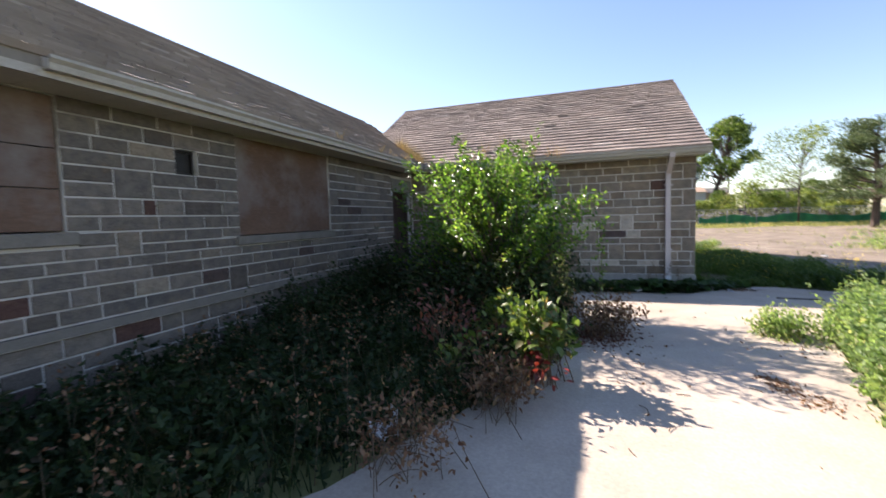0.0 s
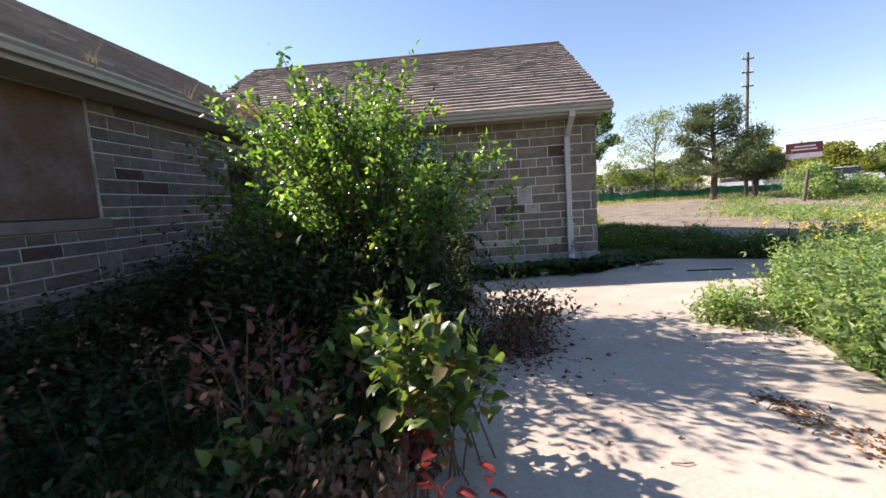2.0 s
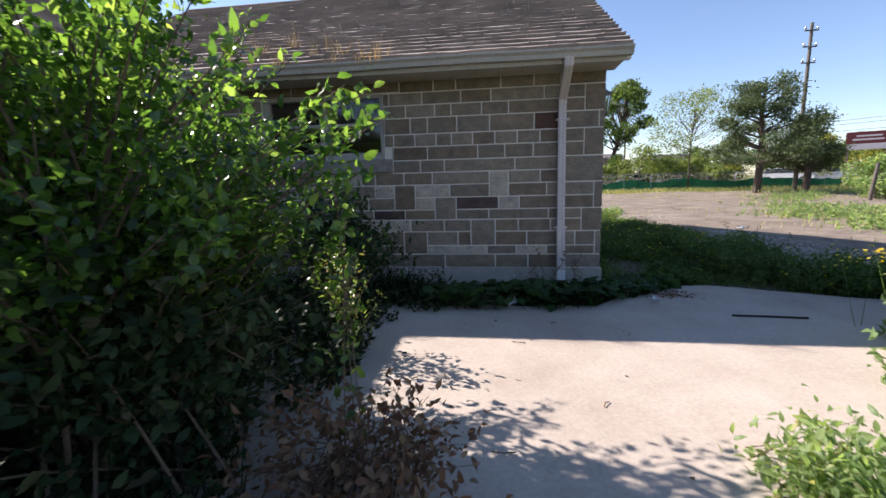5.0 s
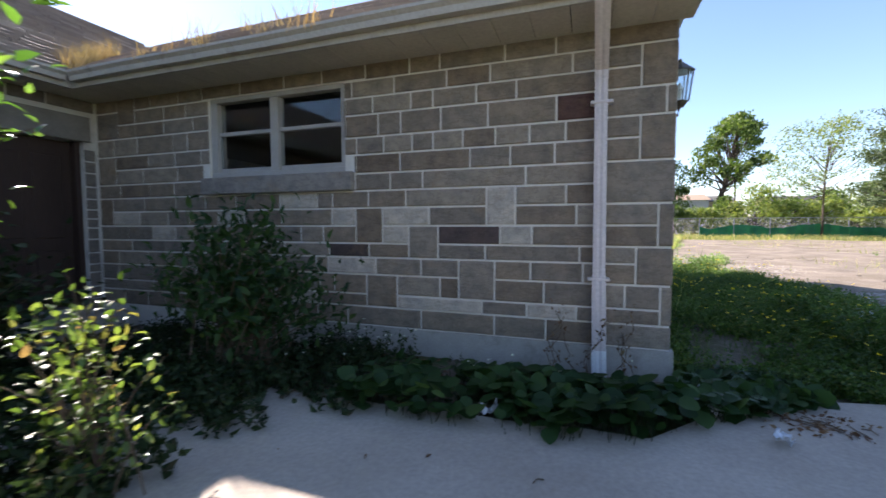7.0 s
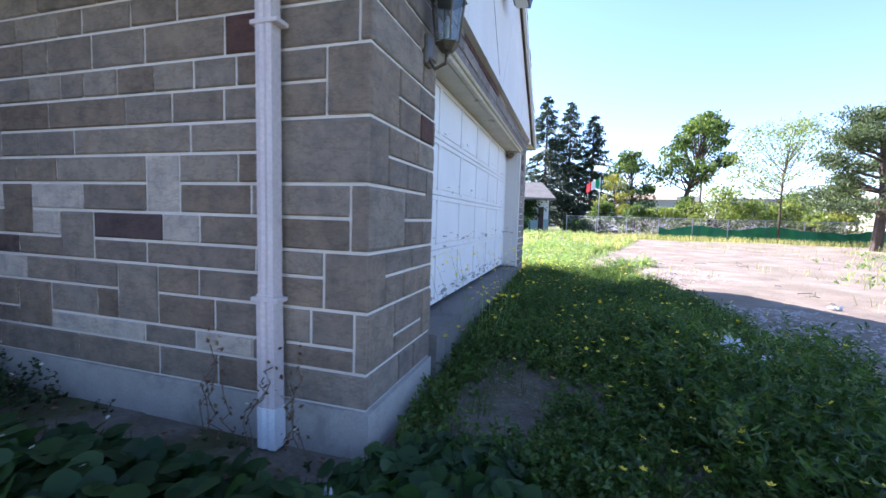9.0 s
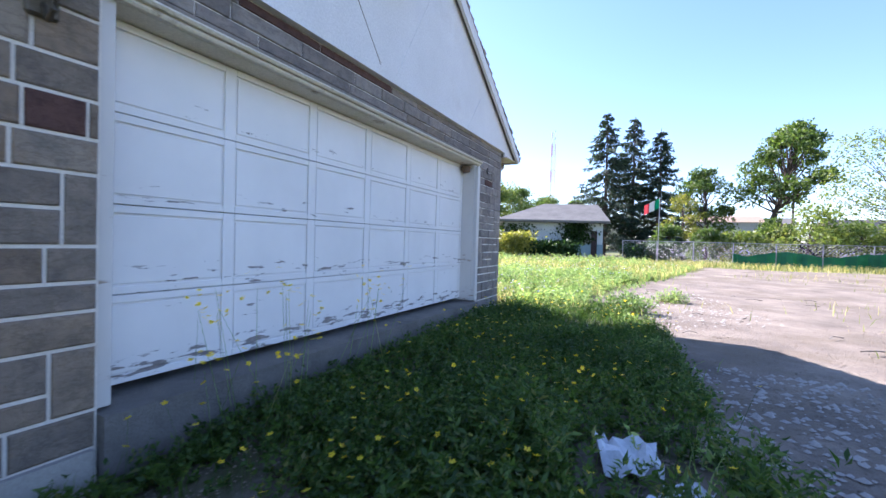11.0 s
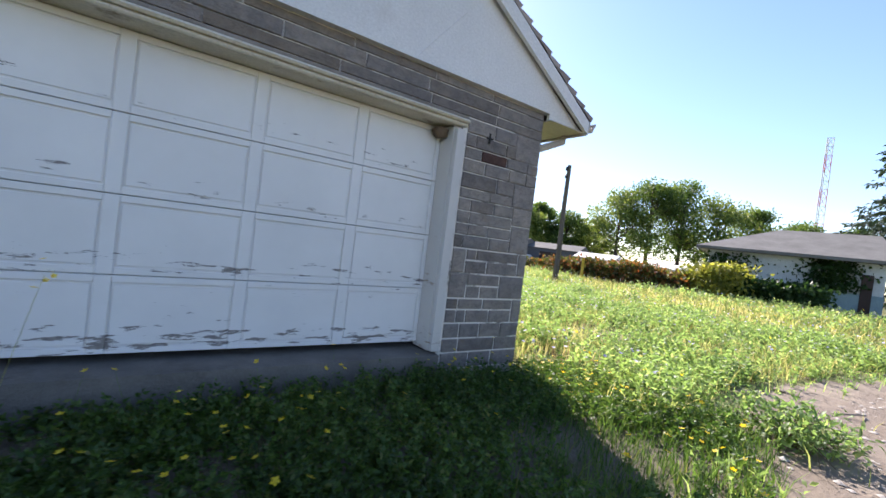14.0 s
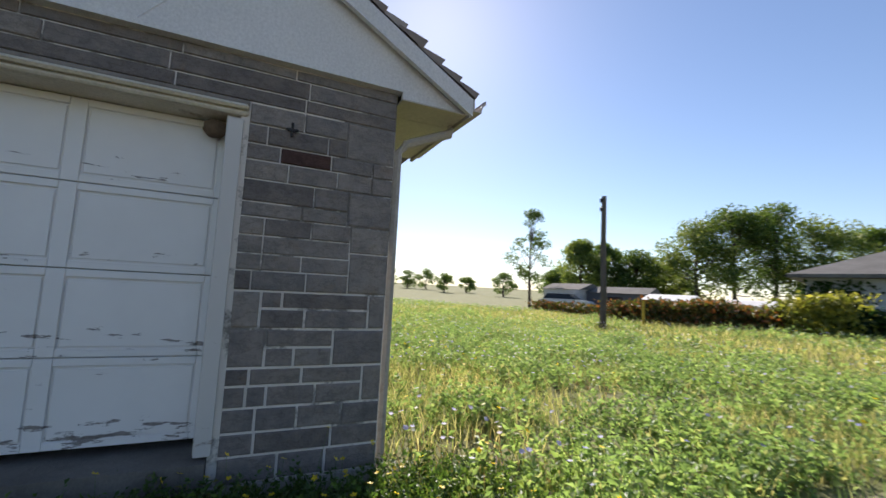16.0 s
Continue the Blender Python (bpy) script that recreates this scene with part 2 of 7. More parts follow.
# shingles: curled cedar, grey with brown streaks, one tone a piece
def shingle_mat():
    m, nt, b = nodes_of("cedar_shingle")
    rnd = nt.nodes.new("ShaderNodeNewGeometry").outputs["Random Per Island"]
    oi = nt.nodes.new("ShaderNodeObjectInfo").outputs["Random"]
    add = nt.nodes.new("ShaderNodeMath")
    add.operation = "ADD"
    nt.links.new(rnd, add.inputs[0])
    nt.links.new(oi, add.inputs[1])
    fr = nt.nodes.new("ShaderNodeMath")
    fr.operation = "FRACT"
    nt.links.new(add.outputs[0], fr.inputs[0])
    col = ramp(nt, fr.outputs[0], [(0.0, (0.295, 0.25, 0.225)), (0.5, (0.33, 0.285, 0.258)), (0.93, (0.365, 0.315, 0.285)), (1.0, (0.48, 0.43, 0.395))])
    patch = ramp(nt, tex_noise(nt, 0.9, 6, 0.7), [(0.3, (0.68, 0.66, 0.66)), (0.65, (1.1, 1.05, 1.0))])
    col = mixc(nt, 1.0, col, patch, "MULTIPLY")
    moss = ramp(nt, tex_noise(nt, 2.2, 7, 0.75), [(0.64, (0, 0, 0)), (0.78, (0.5, 0.5, 0.5))])
    col = mixc(nt, moss, col, (0.07, 0.055, 0.045))
    nt.links.new(col, b.inputs["Base Color"])
    b.inputs["Roughness"].default_value = 0.95
    b.inputs["Specular IOR Level"].default_value = 0.15
    bump(nt, b, tex_noise(nt, 55, 5, 0.7), 0.5, 0.01)
    return m


SHINGLE = shingle_mat()

CONCRETE = surf("driveway_concrete", [(0.3, (0.40, 0.335, 0.27)), (0.55, (0.49, 0.42, 0.345)), (0.75, (0.55, 0.48, 0.40))], 0.9, 35, 0.9, 0.25, stain=(0.40, 0.34, 0.27), stain_scale=0.7, stain_at=(0.55, 0.85))
GRAVEL = surf("gravel_dirt", [(0.25, (0.13, 0.105, 0.085)), (0.5, (0.245, 0.2, 0.155)), (0.75, (0.36, 0.30, 0.23))], 1.1, 34, 0.95, 0.9, 0.02, stain=(0.17, 0.135, 0.095), stain_scale=0.45, stain_at=(0.5, 0.66))
SOIL = surf("field_soil", [(0.25, (0.13, 0.135, 0.05)), (0.5, (0.195, 0.20, 0.078)), (0.75, (0.27, 0.255, 0.12))], 0.6, 9, 0.95, 0.7, 0.05, stain=(0.10, 0.12, 0.03), stain_scale=0.25)
DARK_SOIL = surf("stony_soil", [(0.25, (0.10, 0.085, 0.06)), (0.5, (0.17, 0.145, 0.11)), (0.75, (0.25, 0.215, 0.175))], 3.5, 28, 0.95, 1.0, 0.03, stain=(0.08, 0.085, 0.035), stain_scale=1.4, stain_at=(0.48, 0.6))
ASPHALT = surf("asphalt", [(0.3, (0.10, 0.098, 0.095)), (0.7, (0.16, 0.155, 0.15))], 1, 40, 0.9, 0.3)

BUSH_LEAF = leafy("bush_leaf", [(0.0, (0.028, 0.066, 0.013)), (0.5, (0.06, 0.125, 0.023)), (0.85, (0.11, 0.19, 0.034)), (1.0, (0.19, 0.27, 0.07))], 0.26, 0.6, 0.8)
# Lightened as sunlit weeds.
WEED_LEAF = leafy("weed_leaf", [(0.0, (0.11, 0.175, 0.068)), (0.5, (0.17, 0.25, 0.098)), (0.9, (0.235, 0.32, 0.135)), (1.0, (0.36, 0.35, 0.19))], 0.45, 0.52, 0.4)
# Darkened weed colour: the garage's shadow is painted into these leaves.
SHADED_YARD_LEAF = leafy("shaded_yard_leaf", [(0.0, (0.03, 0.065, 0.013)), (0.5, (0.06, 0.115, 0.024)), (0.9, (0.105, 0.165, 0.04)), (1.0, (0.17, 0.17, 0.06))], 0.45, 0.4, 0.4)
SHRUB_LEAF = leafy("shrub_leaf", [(0.0, (0.045, 0.085, 0.018)), (0.5, (0.08, 0.135, 0.028)), (0.85, (0.14, 0.19, 0.045)), (1.0, (0.2, 0.13, 0.06))], 0.4, 0.35, 0.5)
# Near-black green with the shade by the walls put into the colour.
SHADE_LEAF = leafy("shaded_undergrowth_leaf", [(0.0, (0.012, 0.027, 0.010)), (0.45, (0.022, 0.043, 0.014)), (0.85, (0.038, 0.058, 0.02)), (1.0, (0.07, 0.056, 0.034))], 0.6, 0.18, 0.22)
DRY_LEAF = leafy("dry_leaf", [(0.0, (0.11, 0.055, 0.035)), (0.5, (0.17, 0.095, 0.06)), (1.0, (0.27, 0.18, 0.115))], 0.8, 0.2, 0.1)
RED_LEAF = leafy("red_leaf", [(0.0, (0.08, 0.016, 0.013)), (0.6, (0.15, 0.022, 0.018)), (1.0, (0.26, 0.035, 0.027))], 0.5, 0.2)
RED_BROWN = leafy("red_brown_leaf", [(0.0, (0.07, 0.025, 0.018)), (0.6, (0.13, 0.045, 0.03)), (1.0, (0.2, 0.08, 0.05))], 0.6, 0.25)
# Darkened to stand in for shade along the plinth; bungalow greenery shares it.
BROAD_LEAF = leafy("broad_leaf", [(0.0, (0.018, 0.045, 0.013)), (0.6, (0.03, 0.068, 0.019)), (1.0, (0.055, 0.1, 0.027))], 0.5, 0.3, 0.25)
GRASS = leafy("grass_blade", [(0.0, (0.11, 0.15, 0.05)), (0.4, (0.185, 0.21, 0.085)), (0.7, (0.30, 0.285, 0.15)), (1.0, (0.46, 0.40, 0.25))], 0.6, 0.5, 0.2)
STRAW = leafy("straw", [(0.0, (0.26, 0.18, 0.09)), (1.0, (0.46, 0.34, 0.19))], 0.8, 0.12, 0.1)
PETAL_Y = leafy("yellow_petal", [(0.0, (0.75, 0.52, 0.01)), (1.0, (0.85, 0.66, 0.03))], 0.5, 0.3)
PETAL_B = leafy("blue_petal", [(0.0, (0.30, 0.30, 0.62)), (1.0, (0.5, 0.48, 0.78))], 0.5, 0.3)
PETAL_W = leafy("white_petal", [(0.0, (0.6, 0.6, 0.56)), (1.0, (0.78, 0.78, 0.74))], 0.6, 0.3)
TREE_LEAF = leafy("tree_leaf", [(0.0, (0.04, 0.075, 0.016)), (0.5, (0.07, 0.115, 0.025)), (1.0, (0.13, 0.18, 0.045))], 0.5, 0.4)
PALE_TREE = leafy("pale_tree_leaf", [(0.0, (0.08, 0.12, 0.03)), (0.5, (0.13, 0.18, 0.045)), (1.0, (0.22, 0.25, 0.07))], 0.5, 0.4)
YELLOW_TREE = leafy("yellowing_leaf", [(0.0, (0.12, 0.145, 0.03)), (1.0, (0.25, 0.245, 0.05))], 0.5, 0.45)
NEEDLE = leafy("needle", [(0.0, (0.016, 0.034, 0.02)), (0.6, (0.028, 0.052, 0.027)), (1.0, (0.05, 0.075, 0.035))], 0.6, 0.15)
PINE_NEEDLE = leafy("pine_needle", [(0.0, (0.04, 0.066, 0.026)), (0.6, (0.072, 0.108, 0.042)), (1.0, (0.125, 0.155, 0.07))], 0.6, 0.2)
RUST_LEAF = leafy("rust_hedge_leaf", [(0.0, (0.05, 0.065, 0.015)), (0.6, (0.09, 0.085, 0.022)), (0.85, (0.2, 0.09, 0.03)), (1.0, (0.3, 0.1, 0.04))], 0.55, 0.3)

# ---- building helpers ----
def link_mesh(name, me, mat, parent=None, label=""):
    ob = new(name, me)
    if mat and not me.materials:
        me.materials.append(mat)
    if parent:
        ob.parent = parent
    if label:
        ob["label"] = label
    return ob


def part(name, bm, mat, parent=None, label="", smooth=False):
    me = bpy.data.meshes.new(name)
    bm.to_mesh(me)
    bm.free()
    if smooth:
        for p in me.polygons:
            p.use_smooth = True
    return link_mesh(name, me, mat, parent, label)


def raw(name, verts, faces, mat, parent=None, label="", smooth=False):
    me = bpy.data.meshes.new(name)
    me.from_pydata(verts, [], faces)
    if smooth:
        me.polygons.foreach_set("use_smooth", [True] * len(me.polygons))
    me.update()
    return link_mesh(name, me, mat, parent, label)


def thing(name, at, label, category, group="", kind=""):
    e = new(name)
    e.location = at
    e.empty_display_size = 0.1
    return tagged(e, label, category, group, kind)


def put_box(bm, lo, hi, bevel=0.0):
    c = [(a + b) / 2 for a, b in zip(lo, hi)]
    s = [abs(b - a) for a, b in zip(lo, hi)]
    r = bmesh.ops.create_cube(bm, size=1, matrix=Matrix.Translation(c) @ Matrix.Diagonal((*s, 1)))
    if bevel:
        vs = set(r["verts"])
        es = [e for e in bm.edges if e.verts[0] in vs and e.verts[1] in vs]
        bmesh.ops.bevel(bm, geom=es, offset=bevel, segments=1, affect="EDGES")


def box_part(name, lo, hi, mat, parent=None, label="", bevel=0.004):
    bm = bmesh.new()
    o = parent.location if parent else Vector((0, 0, 0))
    p = parent
    while p is not None and p.parent is not None:
        p = p.parent
        o = o + p.location
    put_box(bm, [a - b for a, b in zip(lo, o)], [a - b for a, b in zip(hi, o)], bevel)
    return part(name, bm, mat, parent, label)


def setting(name, lo, hi, mat, label="", category=""):
    return tagged(box_part(name, lo, hi, mat, None, label, 0.0), label, category, kind="structure")


def put_tube(bm, pts, radii, seg=8, cap=True):
    rings = []
    pts = [Vector(p) for p in pts]
    for i, p in enumerate(pts):
        d = (pts[min(i + 1, len(pts) - 1)] - pts[max(i - 1, 0)])
        d = d.normalized() if d.length > 1e-6 else Vector((0, 0, 1))
        side = d.cross(Vector((0, 0, 1)) if abs(d.z) < 0.95 else Vector((1, 0, 0))).normalized()
        up = side.cross(d)
        r = radii[i] if hasattr(radii, "__len__") else radii
        rings.append([bm.verts.new(p + side * math.cos(a) * r + up * math.sin(a) * r)
                      for a in [2 * math.pi * k / seg for k in range(seg)]])
    for a, b in zip(rings, rings[1:]):
        for k in range(seg):
            bm.faces.new((a[k], a[(k + 1) % seg], b[(k + 1) % seg], b[k]))
    if cap:
        bm.faces.new(rings[0][::-1])
        bm.faces.new(rings[-1])


def unit(v):
    return v / np.maximum(np.linalg.norm(v, axis=1, keepdims=True), 1e-9)


def leaf_arrays(P, D, size, width, rng, fold=0.25, droop=0.2):
    """Pointed leaves with a folded midrib: base points, directions, lengths."""
    n = len(P)
    D = unit(D)
    R = unit(np.cross(D, rng.normal(size=(n, 3))))
    N = np.cross(R, D)
    L = np.broadcast_to(size, (n,))[:, None]
    W = L * width
    base = P
    mid = P + D * L * 0.45 + N * L * 0.03
    left = mid - R * W * 0.5 + N * W * fold
    right = mid + R * W * 0.5 + N * W * fold
    tip = P + D * L - N * L * droop
    V = np.stack([base, right, tip, left, mid], 1).reshape(-1, 3)
    i = np.arange(n)[:, None] * 5
    F = np.concatenate([i + [0, 1, 4], i + [1, 2, 4], i + [2, 3, 4], i + [3, 0, 4]], 0)
    return V, F


def oval_leaf(P, D, size, width, rng, fold=0.22, droop=0.28):
    """Broad oval leaves with a bent midrib and a drawn-out tip."""
    n = len(P)
    D = unit(D)
    R = unit(np.cross(D, rng.normal(size=(n, 3)) * 0.6 + [0, 0, 1.0]))
    N = np.cross(R, D)
    L = np.broadcast_to(size, (n,))[:, None]
    W = L * width * 0.5
    ribs = [P, P + D * L * 0.3 + N * L * 0.03, P + D * L * 0.65 - N * L * droop * 0.35, P + D * L - N * L * droop]
    rows = [ribs[0]]
    for k, f in ((1, 0.92), (2, 0.8)):
        rows += [ribs[k] - R * W * f + N * W * fold, ribs[k], ribs[k] + R * W * f + N * W * fold]
    rows.append(ribs[3])
    V = np.stack(rows, 1).reshape(-1, 3)
    i = np.arange(n)[:, None] * 8
    tri = ((0, 2, 1), (0, 3, 2), (1, 2, 5), (1, 5, 4), (2, 3, 6), (2, 6, 5), (4, 5, 7), (5, 6, 7))
    return V, np.concatenate([i + list(t) for t in tri], 0)


def quick_leaf(P, D, size, width, rng):
    """Two-triangle leaves for far or tiny foliage."""
    n = len(P)
    D = unit(D)
    R = unit(np.cross(D, rng.normal(size=(n, 3))))
    N = np.cross(R, D)
    L = np.broadcast_to(size, (n,))[:, None]
    V = np.stack([P, P + D * L * 0.5 + R * L * width * 0.5 + N * L * 0.08, P + D * L, P + D * L * 0.5 - R * L * width * 0.5 + N * L * 0.08], 1).reshape(-1, 3)
    i = np.arange(n)[:, None] * 4
    return V, np.concatenate([i + [0, 1, 2], i + [0, 2, 3]], 0)


def np_mesh(name, V, F, mat, parent=None, label=""):
    me = bpy.data.meshes.new(name)
    me.vertices.add(len(V))
    me.vertices.foreach_set("co", np.ascontiguousarray(V, dtype=np.float32).ravel())
    me.loops.add(F.size)
    me.loops.foreach_set("vertex_index", F.astype(np.int32).ravel())
    me.polygons.add(len(F))
    k = F.shape[1]
    me.polygons.foreach_set("loop_start", np.arange(0, F.size, k, dtype=np.int32))
    me.polygons.foreach_set("loop_total", np.full(len(F), k, dtype=np.int32))
    me.update(calc_edges=True)
    me.validate()
    return link_mesh(name, me, mat, parent, label)


def join_arrays(parts):
    Vs, Fs, o = [], [], 0
    for V, F in parts:
        Vs.append(V)
        Fs.append(F + o)
        o += len(V)
    return np.concatenate(Vs), np.concatenate(Fs)


def smooth01(a, b, v):
    t = np.clip((np.asarray(v, dtype=float) - a) / (b - a), 0, 1)
    return t * t * (3 - 2 * t)


def lie(x, y):
    """Height of the ground: level by the house, rising a little behind it and far off."""
    x, y = np.asarray(x, dtype=float), np.asarray(y, dtype=float)
    h = 0.16 * smooth01(10.3, 13.5, y) + 0.25 * smooth01(20, 45, y)
    h = h + 0.5 * smooth01(40, 75, 0.6 * x + 0.7 * y)
    h = h + 5.5 * smooth01(60, 260, -x) + 0.03 * np.sin(x * 0.9 + 1.3) * np.sin(y * 0.7) * smooth01(12, 20, y)
    return h

# ---- ground ----
def spread(lo, hi, fine_lo, fine_hi, step):
    inner = np.arange(fine_lo, fine_hi + step, step)
    a = fine_lo - np.geomspace(2, fine_lo - lo, 22)[::-1]
    b = inner[-1] + np.geomspace(2, hi - inner[-1], 22)
    return np.concatenate([a, inner, b])


gx, gy = spread(-900, 900, -16, 40, 0.8), spread(-700, 1000, -8, 60, 0.8)
GX, GY = np.meshgrid(gx, gy, indexing="ij")
GV = np.stack([GX, GY, lie(GX, GY)], 2).reshape(-1, 3)
ii, jj = np.meshgrid(np.arange(len(gx) - 1), np.arange(len(gy) - 1), indexing="ij")
k0 = (ii * len(gy) + jj).ravel()
GF = np.stack([k0, k0 + len(gy), k0 + len(gy) + 1, k0 + 1], 1)
ground = np_mesh("ground", GV, GF, SOIL)
tagged(ground, "weedy grassland soil reaching to the horizon", "ground", kind="structure")


def ragged(poly, step, amp, seed):
    """A closed outline with an uneven edge."""
    out, rr = [], random.Random(seed)
    for (x0, y0), (x1, y1) in zip(poly, poly[1:] + poly[:1]):
        n = max(1, int(math.hypot(x1 - x0, y1 - y0) / step))
        for k in range(n):
            f = k / n
            out.append((x0 + (x1 - x0) * f + rr.uniform(-amp, amp), y0 + (y1 - y0) * f + rr.uniform(-amp, amp)))
    return out


def inside(poly, x, y):
    x, y = np.asarray(x), np.asarray(y)
    c = np.zeros(x.shape, bool)
    for (x0, y0), (x1, y1) in zip(poly, poly[1:] + poly[:1]):
        hit = ((y0 > y) != (y1 > y)) & (x < (x1 - x0) * (y - y0) / (y1 - y0 + 1e-12) + x0)
        c ^= hit
    return c


SLAB = [(-1.6, -9), (2.2, -9), (2.2, 2.5), (2.75, 4.2), (3.3, 6.3), (4.7, 8.2), (6.0, 9.3), (5.0, 9.75), (4.0, 10.15), (3.55, 10.1), (2.75, 9.55), (2.3, 9.1), (0.2, 9.0),
        (-3.6, 9.1), (-4.2, 8.9), (-4.2, 7.0), (-1.5, 6.6), (-0.2, 4.2), (-0.8, 2.6), (-1.6, 1.0)]
edge = ragged(SLAB, 0.35, 0.05, 3)
bm = bmesh.new()
top = [bm.verts.new((x, y, 0.035)) for x, y in edge]
low = [bm.verts.new((x, y, -0.12)) for x, y in edge]
bm.faces.new(top)
for k in range(len(top)):
    bm.faces.new((top[k], low[k], low[(k + 1) % len(top)], top[(k + 1) % len(top)]))
bmesh.ops.triangulate(bm, faces=bm.faces[:])
bmesh.ops.recalc_face_normals(bm, faces=bm.faces[:])
slab = part("driveway", bm, CONCRETE)
tagged(slab, "pale worn concrete driveway slab, sunlit and stained", "driveway", kind="structure")

GRAV = [(6.3, 10.6), (7.5, 9.5), (12, 9.0), (20, 12), (34, 20), (34, 30), (24, 37.5), (12, 37), (7.5, 36), (6.2, 30), (4.6, 24), (4.0, 21), (3.95, 18.8), (5.0, 16.9), (5.4, 14), (5.3, 12)]
ge = ragged(GRAV, 0.5, 0.22, 5)
gxs, gys = np.arange(3.5, 35, 0.16), np.arange(8.5, 38.5, 0.16)
A, B = np.meshgrid(gxs, gys, indexing="ij")
keep_cells = inside(ge, A + 0.08, B + 0.08)
wob = np.array([[noise.noise(Vector((x * 1.7, y * 1.7, 3))) for y in gys] for x in gxs])
Vg = np.stack([A + wob * 0.05, B - wob * 0.05, lie(A, B) + 0.016 + 0.008 * wob], 2).reshape(-1, 3)
fi, fj = np.nonzero(keep_cells[:-1, :-1])
kk = fi * len(gys) + fj
gravel = np_mesh("gravel_yard", Vg, np.stack([kk, kk + len(gys), kk + len(gys) + 1, kk + 1], 1), GRAVEL)
gravel.data.polygons.foreach_set("use_smooth", [True] * len(gravel.data.polygons))
tagged(gravel, "bare pale gravel and dirt yard with weeds creeping in", "gravel", kind="structure")

# bare stony soil along the garage
YARD = [(-4.2, 8.7), (3.0, 8.6), (4.2, 9.8), (6.3, 9.0), (6.6, 10.6), (6.0, 12), (6.0, 17), (4.6, 18.4), (2.4, 18.4), (2.4, 10.3), (-4.2, 10.3)]
ye = ragged(YARD, 0.4, 0.12, 9)
yx, yy = np.arange(-4.4, 7, 0.16), np.arange(8.4, 18.8, 0.16)
A, B = np.meshgrid(yx, yy, indexing="ij")
yw = np.array([[noise.noise(Vector((x * 2.3, y * 2.3, 11))) for y in yy] for x in yx])
kf, kg = np.nonzero(inside(ye, A + 0.08, B + 0.08)[:-1, :-1])
ky = kf * len(yy) + kg
yard = np_mesh("ground_garage_bed", np.stack([A, B, lie(A, B) + 0.006 + 0.006 * np.abs(yw)], 2).reshape(-1, 3), np.stack([ky, ky + len(yy), ky + len(yy) + 1, ky + 1], 1), DARK_SOIL)
tagged(yard, "bare stony brown soil along the garage", "soil", kind="structure")

# ---- the stone house: main range along y, garage across its end ----
XC, YS, YN, XM = 2.6, 10.2, 17.36, -4.28     # garage east face, south face, north face; main range's east face
WT = 2.95                                    # wall top
T = 0.25                                     # wall thickness behind the facing
FACE = 0.016                                 # stones stand proud of the mortar


def holed_wall(name, axis, face, a0, a1, z0, z1, holes, out, mat, label):
    """A wall of thickness T in pieces round its openings. axis: 'x' (runs along x, face at y) or 'y'. out: +1 or -1, the side it faces."""
    bm = bmesh.new()
    cuts = sorted({a0, a1, *[v for h in holes for v in h[:2]]})
    for u0, u1 in zip(cuts, cuts[1:]):
        zs = [(z0, z1)]
        for h0, h1, hz0, hz1 in holes:
            if h0 <= u0 and u1 <= h1:
                zs = [s for (p, q) in zs for s in ((p, min(q, hz0)), (max(p, hz1), q)) if s[1] - s[0] > 1e-4]
        for p, q in zs:
            f0, f1 = sorted((face, face - out * T))
            if axis == "x":
                put_box(bm, (u0, f0, p), (u1, f1, q))
            else:
                put_box(bm, (f0, u0, p), (f1, u1, q))
    bmesh.ops.remove_doubles(bm, verts=bm.verts[:], dist=1e-5)
    ob = part(name, bm, mat)
    return tagged(ob, label, "wall", kind="structure")


WIN_S = (-2.30, -0.45, 1.87, 2.79)
GDOOR = (11.22, 16.30, 0.30, 2.66)
BOARD_A, VENT, BOARD_B, HDOOR = (-0.9, 2.02, 1.66, 2.915), (3.17, 3.47, 2.31, 2.61), (4.08, 6.28, 1.52, 2.915), (9.0, 10.03, 0.25, 2.40)
wall_south = holed_wall("wall_garage_south", "x", YS, XM, XC, -0.3, WT, [WIN_S], -1, MORTAR, "stone-faced garage wall with pale mortar joints")
wall_east = holed_wall("wall_garage_east", "y", XC, YS + T + 0.002, GDOOR[0], -0.3, 3.02, [], 1, MORTAR, "stone-faced garage front with pale mortar joints")
wall_front = holed_wall("wall_garage_front", "y", XC, GDOOR[0] + 0.001, YN, -0.3, 3.02, [(GDOOR[0] + 0.001, *GDOOR[1:])], 1, MORTAR_GREY, "weathered grey stone band and pier round the garage door")
wall_main = holed_wall("wall_main_east", "y", XM, -10, YS - 0.002, -0.3, WT, [BOARD_A, VENT, BOARD_B, HDOOR], 1, MORTAR_MAIN, "stone-faced house wall with boarded windows")
for nm, lo, hi in (("wall_garage_north", (-6, YN - T, -0.3), (XC - T - 0.002, YN, WT)), ("wall_garage_west", (-6, YS + T + 0.01, -0.3), (-6 + T, YN - T - 0.002, 3.0)),
                   ("wall_main_south", (-10.4, -10 + 0.002, -0.3), (XM - T - 0.002, -10 + T, WT)), ("wall_main_west", (-10.4, -10 + T + 0.01, -0.3), (-10.4 + T, 10.5, WT)),
                   ("wall_inner", (-10.1, YS + 0.01, -0.3), (XM - 0.01, YS + T, WT))):
    setting(nm, lo, hi, PLINTH, "plain grey block wall closing the house", "wall")
setting("ceiling_garage", (-5.7, YS + T + 0.02, 2.8), (XC - T - 0.02, YN - T - 0.02, 2.86), INTERIOR, "dark garage ceiling", "ceiling")
